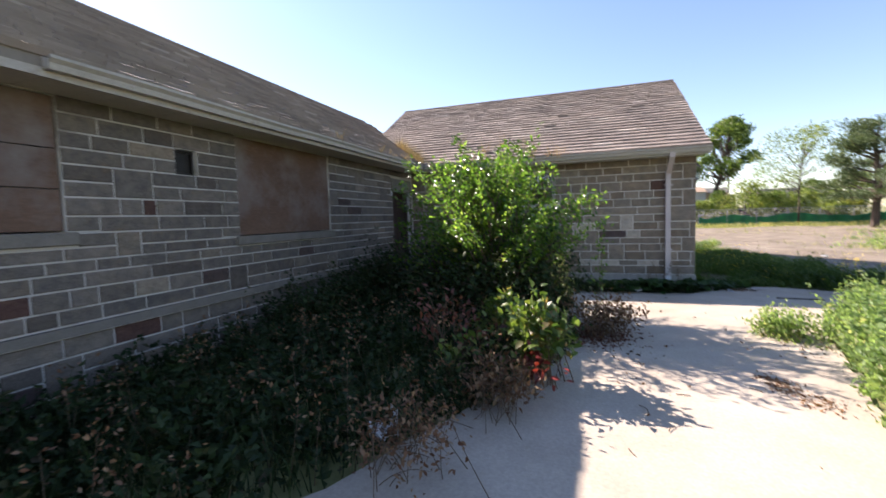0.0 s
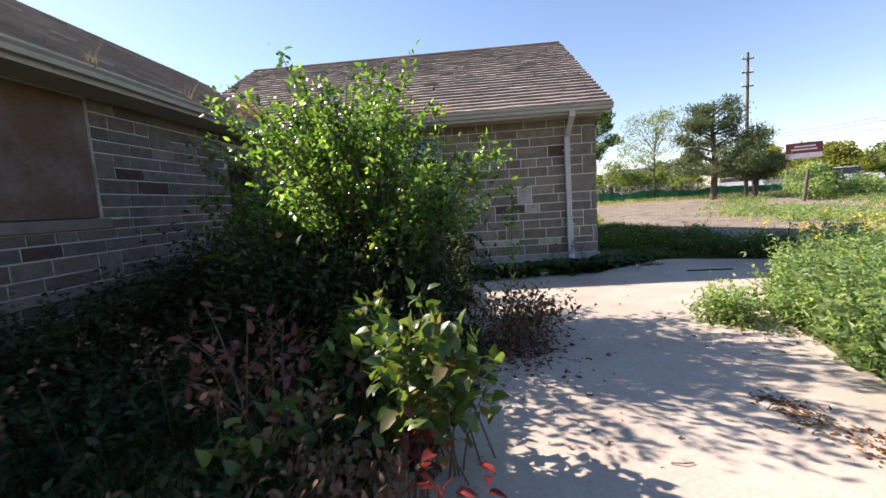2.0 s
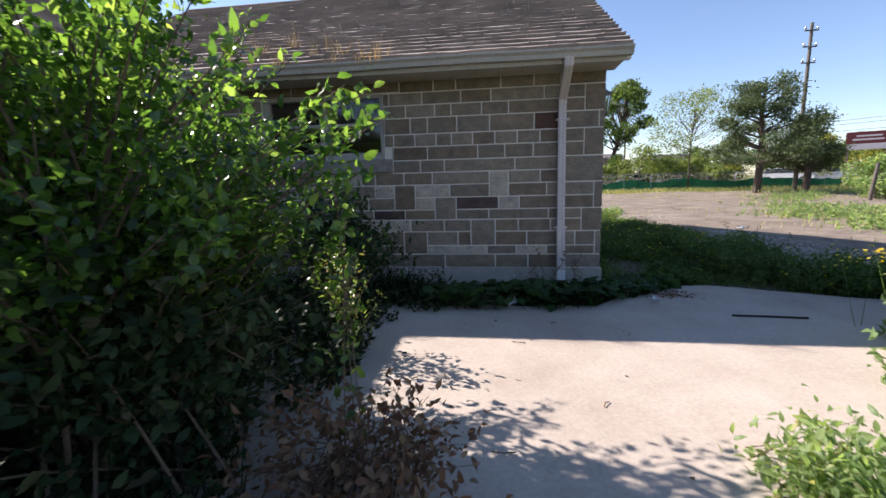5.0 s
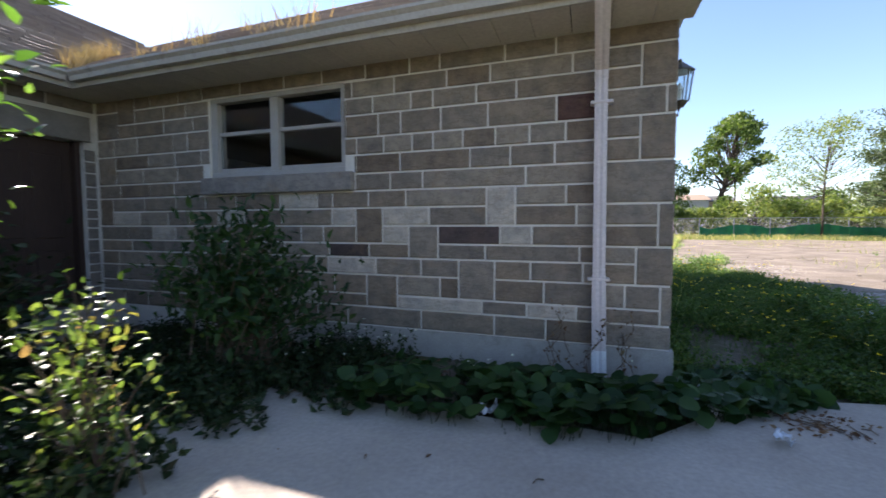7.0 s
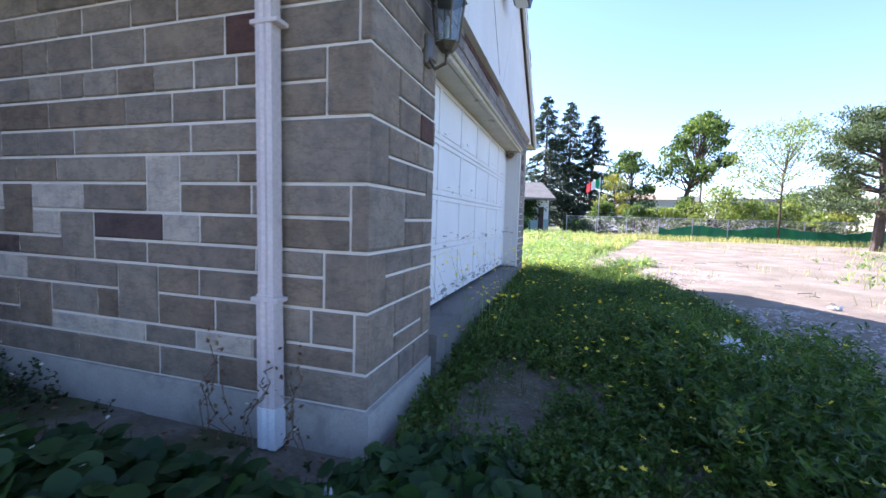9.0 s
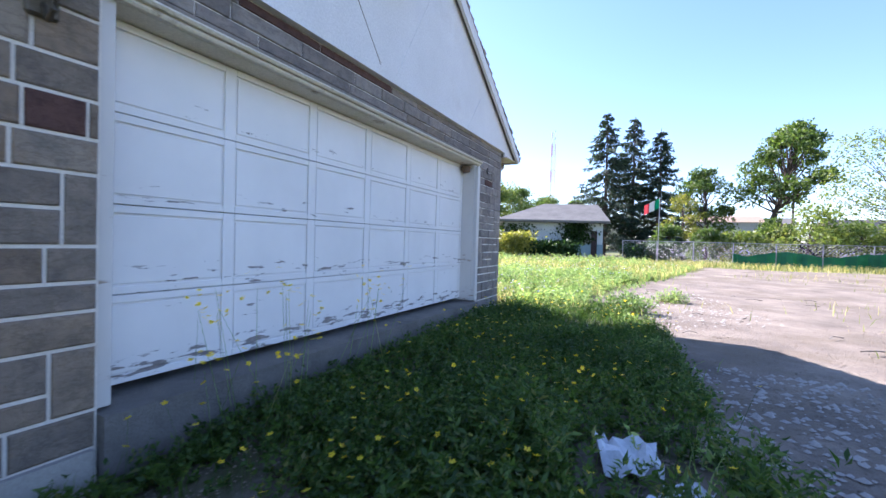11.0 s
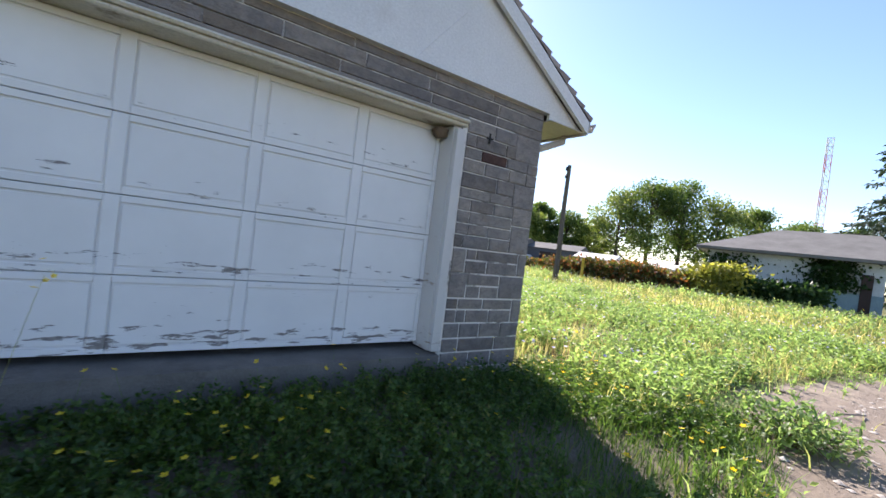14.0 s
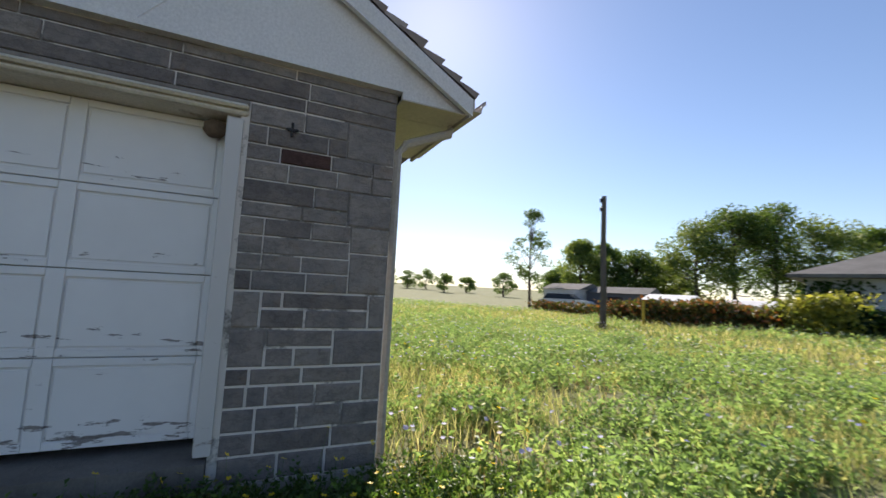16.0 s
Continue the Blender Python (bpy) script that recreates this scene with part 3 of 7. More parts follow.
setting("floor_garage", (-5.7, YS + T + 0.02, 0.1), (XC - T - 0.02, YN - T - 0.02, 0.2), INTERIOR, "dark garage floor", "floor")
setting("ceiling_main", (-10.1, -9.7, 2.87), (XM - T - 0.02, YS - 0.02, 2.93), INTERIOR, "dark house ceiling", "ceiling")
setting("floor_main", (-10.1, -9.7, 0.1), (XM - T - 0.02, YS - 0.02, 0.2), INTERIOR, "dark house floor", "floor")
setting("plinth_south", (-1.9, YS - 0.03, -0.2), (XC + 0.035, YS - 0.002, 0.265), PLINTH, "grey concrete plinth course under the stone", "plinth")
setting("plinth_east_near", (XC + 0.002, YS, -0.2), (XC + 0.035, GDOOR[0] - 0.02, 0.265), PLINTH, "grey concrete plinth course under the stone", "plinth")
setting("plinth_east_far", (XC + 0.002, GDOOR[1] + 0.02, -0.2), (XC + 0.035, YN, 0.265), PLINTH, "grey concrete plinth course under the stone", "plinth")
setting("ledge_main", (XM + 0.002, -9.9, 0.70), (XM + 0.065, 8.9, 0.79), LEDGE, "weathered stone water-table ledge on the house wall", "ledge")


def stone_shape(seed):
    """A unit block face with a chamfered, slightly broken edge: width and height 1, depth 1, back at 0."""
    rr = random.Random(seed)
    me = bpy.data.meshes.new("stone")
    j = lambda a: rr.uniform(-a, a)
    outer = [(-0.5, -0.5), (0, -0.5), (0.5, -0.5), (0.5, 0), (0.5, 0.5), (0, 0.5), (-0.5, 0.5), (-0.5, 0)]
    V = [(x, 0, z) for x, z in outer]
    V += [(x + (j(0.006) if x == 0 else 0), 0.45 + j(0.06), z) for x, z in outer]
    V += [(x * 0.955 + j(0.012), 0.88 + j(0.12), z * 0.90 + j(0.02)) for x, z in outer]
    V += [(j(0.12), 1.0 + j(0.22), j(0.15))]
    F = []
    for ring in (0, 8):
        for k in range(8):
            F.append((ring + k, ring + 8 + k, ring + 8 + (k + 1) % 8, ring + (k + 1) % 8))
    F += [(16 + (k + 1) % 8, 16 + k, 24) for k in range(8)]
    me.from_pydata(V, [], F)
    me.update()
    return me


STONE_MESHES = {}
for mat in (STONE, STONE_PALE, STONE_DARK, STONE_RED, STONE_GREY, STONE_MAIN):
    STONE_MESHES[mat.name] = []
    for s in range(5):
        me = stone_shape(s)
        me.materials.append(mat)
        STONE_MESHES[mat.name].append(me)


def courses(a0, a1, z0, z1, holes, seed, joint=0.019, mean=0.42, specials=(), rows_at=(), common="stone"):
    """Broken-course ashlar: rectangles (u0, u1, v0, v1, tone). specials are set first, the rest fills round them."""
    rr = random.Random(seed)
    rows, z = list(zip(rows_at, rows_at[1:])), z0
    while not rows_at and z < z1 - 0.05:
        h = rr.choice((0.125, 0.15, 0.165, 0.18, 0.15))
        if z1 - z - h < 0.08:
            h = z1 - z
        rows.append((z, z + h))
        z += h
    taken = [(s[0], s[1], s[2], s[3]) for s in specials] + [tuple(h) for h in holes]
    out = [(*s[:4], s[4]) for s in specials]

    def blocked(u, v0, v1):
        return [t for t in taken if t[0] < u + 1e-6 < t[1] - 1e-6 and t[2] < v1 - 0.02 and t[3] > v0 + 0.02]

    for r, (v0, v1) in enumerate(rows):
        u = a0
        while u < a1 - 0.03:
            b = blocked(u, v0, v1)
            if b:
                u = max(t[1] for t in b)
                continue
            w = rr.uniform(0.55, 1.5) * mean
            nxt = min([t[0] for t in taken if t[0] > u + 1e-6 and t[2] < v1 - 0.02 and t[3] > v0 + 0.02] + [a1])
            end = u + w
            if nxt - end < 0.13:
                end = nxt if nxt - u < 0.85 else u + (nxt - u) / 2
            tall = r + 1 < len(rows) and rr.random() < 0.10 and end - u < 0.45
            top = v1
            if tall:
                n0, n1 = rows[r + 1]
                if not [t for t in taken if t[0] < end and t[1] > u and t[2] < n1 - 0.02 and t[3] > n0 + 0.02]:
                    top = n1
                    taken.append((u, end, v0, n1))
            tone = rr.random()
            out.append((u, end, v0, top, "stone" if tone < 0.05 and common != "stone" else "pale" if tone < 0.035 else "dark" if tone > 0.994 else common))
            u = end
    # openings may cut partly through a row: trim the block to the opening
    fin = []
    for u0, u1, v0, v1, tone in out:
        for h0, h1, g0, g1 in holes:
            if u0 < h1 - 0.01 and u1 > h0 + 0.01 and v0 < g1 - 0.01 and v1 > g0 + 0.01:
                if v0 < g0:
                    v1 = min(v1, g0)
                else:
                    v0 = max(v0, g1)
        if v1 - v0 > 0.045:
            fin.append((u0 + joint / 2, u1 - joint / 2, v0 + joint / 2, v1 - joint / 2, tone))
    return fin


def lay(wall, axis, face, out, blocks, near, seed):
    """Blocks as stones under the wall; those past 300 by distance from the point near are joined into one part."""
    rr = random.Random(seed)
    order = sorted(blocks, key=lambda b: abs((b[0] + b[1]) / 2 - near))
    rest_v, rest_f = [], []
    key = {"stone": "limestone", "pale": "pale_limestone", "dark": "dark_stone", "red": "red_stone", "grey": "weathered_grey_stone", "main": "shaded_limestone"}
    for n, (u0, u1, v0, v1, tone) in enumerate(order):
        me = rr.choice(STONE_MESHES[key[tone]])
        d = FACE * rr.uniform(0.75, 1.25)
        u, v, w, h = (u0 + u1) / 2, (v0 + v1) / 2, u1 - u0, v1 - v0
        if axis == "x":
            m = Matrix(((w * out, 0, 0, u), (0, out * d, 0, face), (0, 0, h, v), (0, 0, 0, 1)))
        else:
            m = Matrix(((0, out * d, 0, face), (-w * out, 0, 0, u), (0, 0, h, v), (0, 0, 0, 1)))
        if n < 300:
            ob = new("stone", me)
            ob.parent = wall
            ob.matrix_basis = m
        else:
            o = len(rest_v)
            rest_v += [tuple(m @ q.co) for q in me.vertices]
            rest_f += [tuple(o + i for i in p.vertices) for p in me.polygons]
    if rest_f:
        tagged(raw("far_stones", rest_v, rest_f, STONE_MAIN, wall), kind="stuff")

# ---- openings of the house ----
def sash_window():
    x0, x1, z0, z1 = WIN_S
    w = thing("window_1", ((x0 + x1) / 2, YS, z0), "paired grey-white double-hung windows with dark panes", "window", kind="structure")
    y0, y1 = YS + 0.05, YS + 0.13
    part_frame = lambda n, lo, hi: box_part(n, lo, hi, FRAME_PAINT, w)
    part_frame("frame", (x0, y0 - 0.03, z1 - 0.05), (x1, y1, z1))
    part_frame("frame", (x0, y0 - 0.03, z0 + 0.002), (x1, y1, z0 + 0.06))
    mid = (x0 + x1) / 2
    for a, b in ((x0, x0 + 0.1), (mid - 0.055, mid + 0.055), (x1 - 0.06, x1)):
        part_frame("mullion", (a + 0.001, y0 - 0.028, z0 + 0.062), (b - 0.001, y1, z1 - 0.052))
    for a, b in ((x0 + 0.1, mid - 0.055), (mid + 0.055, x1 - 0.06)):
        zm = z0 + 0.49
        part_frame("meeting_rail", (a + 0.002, y0, zm), (b - 0.002, y1 - 0.02, zm + 0.042))
        part_frame("sash", (a + 0.002, y0 + 0.01, z0 + 0.064), (b - 0.002, y1 - 0.02, z0 + 0.11))
        for q0, q1, dy in ((z0 + 0.112, zm - 0.002, 0.02), (zm + 0.044, z1 - 0.054, 0.045)):
            p = box_part("pane", (a + 0.003, y0 + dy, q0), (b - 0.003, y0 + dy + 0.006, q1), GLASS, w, bevel=0)
            p.visible_shadow = False
    box_part("sill", (x0 - 0.09, YS - 0.075, z0 - 0.20), (x1 + 0.11, YS + 0.05, z0 - 0.004), STONE_GREY, w, "rough-cut stone sill", 0.012)


sash_window()


def boarded(name, y0, y1, z0, z1, joints, label, parts_across=()):
    b = thing(name, (XM, (y0 + y1) / 2, z0), label, "boarded window", kind="structure")
    zs = [z0 + 0.02, *joints, z1]
    ys = [y0 + 0.005, *parts_across, y1 - 0.005]
    for p, q in zip(zs, zs[1:]):
        for a, c in zip(ys, ys[1:]):
            box_part("board", (XM - 0.05, a + 0.003, p + 0.004), (XM - 0.022, c - 0.003, q - 0.004), PLY, b)
    box_part("sill", (XM - 0.02, y0 - 0.07, z0 - 0.115), (XM + 0.05, y1 + 0.08, z0 + 0.012), LEDGE, b, "rough stone sill", 0.01)
    return b


boarded("window_2", *BOARD_A, (2.07, 2.44), "window boarded with brown weathered panels", (0.6,))
boarded("window_3", *BOARD_B, (), "wide window boarded with reddish weathered plywood")
v = thing("window_4", (XM, 3.32, 2.31), "small dark square vent window set in stone", "window", kind="structure")
for lo, hi in (((XM - 0.12, 3.172, 2.312), (XM - 0.06, 3.20, 2.608)), ((XM - 0.12, 3.44, 2.312), (XM - 0.06, 3.468, 2.608)), ((XM - 0.12, 3.202, 2.312), (XM - 0.06, 3.438, 2.34)), ((XM - 0.12, 3.202, 2.58), (XM - 0.06, 3.438, 2.608))):
    box_part("frame", lo, hi, DARK_METAL, v)
# Flat dark plate added in place of the unlit opening.
box_part("dark_plate", (XM - 0.1, 3.201, 2.341), (XM - 0.094, 3.439, 2.579), DARK_METAL, v, bevel=0)

hd = thing("door_1", (XM, 9.5, 0.25), "dark brown wooden house door in a deep doorway", "door", kind="structure")
box_part("jamb", (XM - 0.24, 9.002, 0.252), (XM - 0.06, 9.06, 2.398), BROWN_DOOR, hd)
box_part("jamb", (XM - 0.24, 9.97, 0.252), (XM - 0.06, 10.028, 2.398), BROWN_DOOR, hd)
box_part("leaf", (XM - 0.21, 9.064, 0.26), (XM - 0.165, 9.966, 2.39), BROWN_DOOR, hd, bevel=0.006)
for z0, z1 in ((0.45, 1.0), (1.15, 2.2)):
    for y0, y1 in ((9.16, 9.46), (9.56, 9.86)):
        box_part("panel", (XM - 0.168, y0, z0), (XM - 0.155, y1, z1), BROWN_DOOR, hd, bevel=0.01)
setting("lintel_main", (XM + 0.002, 8.92, 2.405), (XM + 0.035, 10.1, 2.72), LEDGE, "smooth stone lintel over the house door", "lintel")
setting("doorstep", (XM + 0.01, 8.85, 0.036), (XM + 0.8, 10.1, 0.2), PLINTH, "low concrete doorstep", "step")

# ---- garage door: four rows of six raised panels ----
gd = thing("door_2", (2.36, 13.76, 0.46), "wide white panelled garage door with flaking paint", "garage door", kind="structure")
XD, D0, D1, DZ0, DZ1 = 2.36, 11.30, 16.215, 0.485, 2.60
rows_h, cols_w = (DZ1 - DZ0) / 4, (D1 - D0) / 6
for r in range(4):
    z0, z1 = DZ0 + r * rows_h, DZ0 + (r + 1) * rows_h
    sec = box_part("section", (XD - 0.045, D0, z0 + 0.002), (XD - 0.008, D1, z1 - 0.002), DOOR_PAINT, gd, bevel=0.003)
    for c in range(7):
        yc = D0 + c * cols_w
        a, b = max(D0, yc - 0.045), min(D1, yc + 0.045)
        box_part("stile", (XD - 0.0075, a, z0 + 0.003), (XD + 0.008, b, z1 - 0.003), DOOR_PAINT, sec, bevel=0.004)
    for c in range(6):
        a, b = D0 + c * cols_w + 0.0455, D0 + (c + 1) * cols_w - 0.0455
        box_part("rail", (XD - 0.0075, a, z0 + 0.003), (XD + 0.008, b, z0 + 0.05), DOOR_PAINT, sec, bevel=0.004)
        box_part("rail", (XD - 0.0075, a, z1 - 0.05), (XD + 0.008, b, z1 - 0.003), DOOR_PAINT, sec, bevel=0.004)
        box_part("panel", (XD - 0.0075, a + 0.012, z0 + 0.062), (XD + 0.002, b - 0.012, z1 - 0.062), DOOR_PAINT, sec, bevel=0.004)
df = thing("trim_garage_door", (2.5, 13.76, 0.46), "peeling painted timber frame round the garage door", "door frame", kind="structure")
for y0, y1 in ((GDOOR[0] + 0.002, 11.298), (16.217, GDOOR[1] - 0.002)):
    box_part("jamb", (XD - 0.05, y0, 0.45), (XC - 0.03, y1, 2.6), TRIM_PAINT, df)
box_part("stop", (XC - 0.028, 16.225, 0.455), (XC + 0.028, GDOOR[1] + 0.02, 2.57), TRIM_PAINT, df, "white jamb facing")
box_part("head", (XD - 0.05, GDOOR[0] + 0.002, 2.602), (XC - 0.03, GDOOR[1] - 0.002, 2.658), CREAM, df, "cream-painted door head")
box_part("moulding", (XC - 0.028, GDOOR[0] - 0.05, 2.598), (XC + 0.03, GDOOR[1] + 0.045, 2.63), CREAM, df, "cream peeling moulding", 0.012)
box_part("moulding", (XC - 0.028, GDOOR[0] - 0.05, 2.632), (XC + 0.062, GDOOR[1] + 0.045, 2.665), CREAM, df, "cream peeling moulding", 0.014)
box_part("moulding", (XC - 0.028, GDOOR[0] - 0.05, 2.667), (XC + 0.03, GDOOR[1] + 0.045, 2.70), CEDAR, df, "bare weathered timber strip", 0.008)
setting("threshold", (XD - 0.3, GDOOR[0] + 0.004, 0.05), (XC + 0.07, GDOOR[1] - 0.004, 0.43), THRESHOLD, "rough grey concrete threshold under the garage door", "threshold")
nest = thing("bird_nest", (XD + 0.09, 16.15, 2.53), "dark mud bird nest under the door head", "nest")
bm = bmesh.new()
bmesh.ops.create_icosphere(bm, subdivisions=3, radius=0.075)
for q in bm.verts:
    q.co *= 1 + 0.25 * noise.noise(q.co * 25)
    q.co.z = q.co.z * 0.8 if q.co.z < 0.02 else 0.02 + q.co.z * 0.4
part("cup", bm, TWIG, nest, smooth=True)

# ---- stones ----
ROWS = (0.268, 0.466, 0.596, 0.801, 0.978, 1.124, 1.305, 1.488, 1.664, 1.841, 2.032, 2.208, 2.434, 2.608, 2.779, 2.94)
S_SPEC = []


def course(k, joints, tones="", tall=""):
    """One course of the garage's south wall: joints along x; tones s, p(ale), d(ark), r(ed) or . for none; tall: stones that reach one course down."""
    names = {"s": "stone", "p": "pale", "d": "dark", "r": "red"}
    for n, (a, b) in enumerate(zip(joints, joints[1:])):
        t = tones[n] if n < len(tones) else "s"
        if t != ".":
            S_SPEC.append((a, b, ROWS[k - 1] if str(n) in tall else ROWS[k], ROWS[k + 1], names[t]))


course(13, (-0.36, 0.12, 0.67, 1.09, 1.81, 2.03, 2.35))
course(12, (-0.44, -0.12, 0.30, 0.53, 0.96, 1.33, 2.03, 2.35))
course(13, (2.35, 2.615), "s", "0")
course(11, (-0.44, -0.06, 0.19, 0.61, 1.07, 1.68, 2.03, 2.54, 2.615), "sssssrss")
course(10, (-0.31, 0.0, 0.31, 0.53, 0.83, 1.14, 1.45, 1.76, 2.03, 2.35, 2.615), "", "9")
course(9, (-0.32, 0.18, 0.90, 1.28, 1.67, 2.03, 2.35))
course(8, (-0.33, 0.07, 0.42, 1.42, 2.03, 2.615), "", "4")
course(7, (-0.61, -0.18, 0.24, 1.06, 1.33, 1.77, 2.03), "ssspss", "3")
course(6, (-0.62, -0.33, -0.02, 0.49, 1.06, 1.33, 1.86, 2.03, 2.5, 2.615), "pspss.ssss"[:4] + ".ssss", "18")
course(5, (-0.73, -0.33, -0.02, 0.27, 0.58, 1.19, 1.48, 2.03, 2.5), "s.psdpss", "3")
course(4, (-0.66, -0.18, 0.27, 0.58, 1.05, 1.89, 2.03, 2.34, 2.615), "ds.sssss", "7")
course(3, (-0.68, -0.10, 0.40, 0.79, 1.14, 1.47, 1.92, 2.03, 2.34), "psssssss", "3")
course(2, (-0.78, -0.60, -0.21, 0.14, 0.60, 0.79, 1.14, 1.59, 2.03, 2.26, 2.53, 2.615), "sssss.sssss", "2A")
course(2, (2.53, 2.615), "s", "0")
S_SPEC.pop(-2)
course(1, (-0.80, -0.21, 0.14, 1.02, 1.44, 1.87, 2.03, 2.53), "s.spspss"[:2] + "pspss")
course(0, (-0.82, -0.44, 0.40, 1.14, 1.61, 2.03, 2.615))
S_SPEC += [(-2.2, -1.8, 1.305, 1.488, "pale"), (-1.3, -0.8, 1.488, 1.664, "pale"), (-3.3, -2.9, 1.124, 1.305, "pale")]
lay(wall_south, "x", YS, -1, courses(XM + 0.02, XC + 0.012, 0.268, WT - 0.01, [(WIN_S[0] - 0.1, WIN_S[1] + 0.12, WIN_S[2] - 0.21, WIN_S[2]), WIN_S], 11, specials=S_SPEC, rows_at=ROWS), 1.0, 12)
E_SPEC = [(10.188, 10.62, 0.268, 0.466, "stone"), (10.188, 10.55, 0.466, 0.801, "stone"), (10.188, 10.40, 0.801, 1.124, "stone"), (10.188, 10.68, 1.124, 1.488, "stone"), (10.188, 10.42, 1.488, 1.841, "stone"),
          (10.188, 10.56, 1.841, 2.208, "stone"), (10.188, 10.95, 2.208, 2.434, "stone"), (10.188, 10.5, 2.434, 2.779, "stone"), (10.92, 11.165, 1.841, 2.032, "red")]
lay(wall_east, "y", XC, 1, courses(YS - 0.012, GDOOR[0] - 0.005, 0.268, 3.0, [], 21, mean=0.36, specials=E_SPEC, rows_at=ROWS + (3.005,)), 10.6, 22)

# the far pier and the band over the door: thin courses of long weathered blocks
FRONT_STONES = []


def strip(z0, z1, joints, tones=""):
    g = 0.009 if z1 < 1.5 else 0.005
    for n, (a, c) in enumerate(zip(joints, joints[1:])):
        t = {"r": "red", "s": "stone", "-": None}.get(tones[n] if n < len(tones) else "g", "grey")
        if t:
            FRONT_STONES.append((a + g, c - g, z0 + g, z1 - g, t))


P0, P1 = 16.35, YN
strip(0.268, 0.43, (P0, 16.7, 17.0, P1))
strip(0.43, 0.57, (P0, 16.55, 17.03, P1))
strip(0.57, 0.72, (P0, 16.545, 16.80, 17.09, P1))
strip(0.72, 0.855, (P0, 16.48, 16.60, 16.905, 17.22))
strip(0.72, 0.97, (17.22, P1))
strip(0.855, 0.967, (P0, 16.49, 16.81, 17.22))
strip(0.967, 1.215, (P0, 16.57))
strip(0.967, 1.095, (16.57, 16.75, 17.0))
strip(0.97, 1.215, (17.0, P1))
strip(1.095, 1.215, (16.57, 17.0))
strip(1.215, 1.46, (P0, 16.52))
strip(1.215, 1.347, (16.52, 16.80, 17.235))
strip(1.347, 1.46, (16.52, 16.65, 17.235))
strip(1.215, 1.46, (17.235, P1))
strip(1.46, 1.59, (P0, 16.45, 16.79, 17.075))
strip(1.46, 1.75, (17.075, P1))
strip(1.59, 1.70, (P0, 16.5, 16.75, 17.075))
strip(1.70, 1.82, (P0, 16.5, 17.07))
strip(1.75, 1.94, (17.07, P1))
strip(1.82, 1.94, (P0, 16.5, 16.8, 17.07))
strip(1.94, 2.04, (P0, 16.73, 17.04))
strip(1.94, 2.19, (17.04, P1))
strip(2.04, 2.19, (P0, 16.8, 17.04))
strip(2.19, 2.32, (P0, 16.62, 16.95, 17.2, P1))
strip(2.32, 2.43, (P0, 16.56, 16.90, 17.2, P1), "gr")
strip(2.43, 2.56, (P0, 16.47, 16.87, 17.0))
strip(2.43, 2.70, (17.0, P1))
strip(2.56, 2.70, (P0, 16.7, 17.0))
BAND = random.Random(57)
for z0, z1, least, most in ((2.705, 2.80, 0.45, 1.0), (2.80, 2.925, 0.35, 0.85), (2.925, 3.0, 0.5, 1.1)):
    cut, tones = [GDOOR[0] - 0.002], ""
    while cut[-1] < YN - 0.2:
        nxt = cut[-1] + BAND.uniform(least, most)
        cut.append(YN if nxt > YN - 0.35 else nxt)
        tones += "r" if z0 > 2.9 and 12.2 < cut[-1] < 13.9 else "s" if BAND.random() < 0.2 else "g"
    strip(z0, z1, cut, tones)
lay(wall_front, "y", XC, 1, FRONT_STONES, 15.0, 23)
M_HOLES = [(BOARD_A[0] - 0.07, BOARD_A[1] + 0.08, BOARD_A[2] - 0.12, BOARD_A[2] + 0.012), BOARD_A, VENT, (BOARD_B[0] - 0.07, BOARD_B[1] + 0.08, BOARD_B[2] - 0.12, BOARD_B[2] + 0.012), BOARD_B, (8.9, 10.2, 2.4, 2.73), HDOOR, (-10, 8.9, 0.69, 0.80)]
M_SPEC = [(6.55, 7.0, 2.0, 2.15, "dark"), (1.35, 1.7, 0.95, 1.13, "red"), (2.35, 2.85, 0.5, 0.69, "red"), (2.75, 2.9, 1.82, 2.0, "red")]
lay(wall_main, "y", XM, 1, courses(-9.9, 10.17, 0.0, WT - 0.01, M_HOLES, 31, mean=0.44, specials=M_SPEC, common="main", rows_at=(0.0, 0.17, 0.34, 0.5, 0.69, 0.80, 0.95, 1.13, 1.28, 1.40, 1.52, 1.66, 1.82, 2.0, 2.15, 2.31, 2.46, 2.61, 2.78, 2.94)), 4.5, 32)

# ---- roofs ----
PITCH = 0.60
G_EAVE, M_EAVE, EAVE_Z = 9.62, -3.72, 3.06
RIDGE_Y = (YS + YN) / 2
RIDGE_Z = EAVE_Z + PITCH * (RIDGE_Y - G_EAVE)
M_RIDGE_X = -7.25
M_RIDGE_Z = EAVE_Z + PITCH * (M_EAVE - M_RIDGE_X)
G_N_EAVE = 2 * RIDGE_Y - G_EAVE
RX0, RX1 = -5.95, XC + 0.14


def slope_deck(name, quad, thick, mat, label):
    bm = bmesh.new()
    up = [bm.verts.new(p) for p in quad]
    dn = [bm.verts.new((p[0], p[1], p[2] - thick)) for p in quad]
    bm.faces.new(up)
    bm.faces.new(dn[::-1])
    for k in range(4):
        bm.faces.new((up[k], dn[k], dn[(k + 1) % 4], up[(k + 1) % 4]))
    bmesh.ops.recalc_face_normals(bm, faces=bm.faces[:])
    return tagged(part(name, bm, mat), label, "roof", kind="structure")


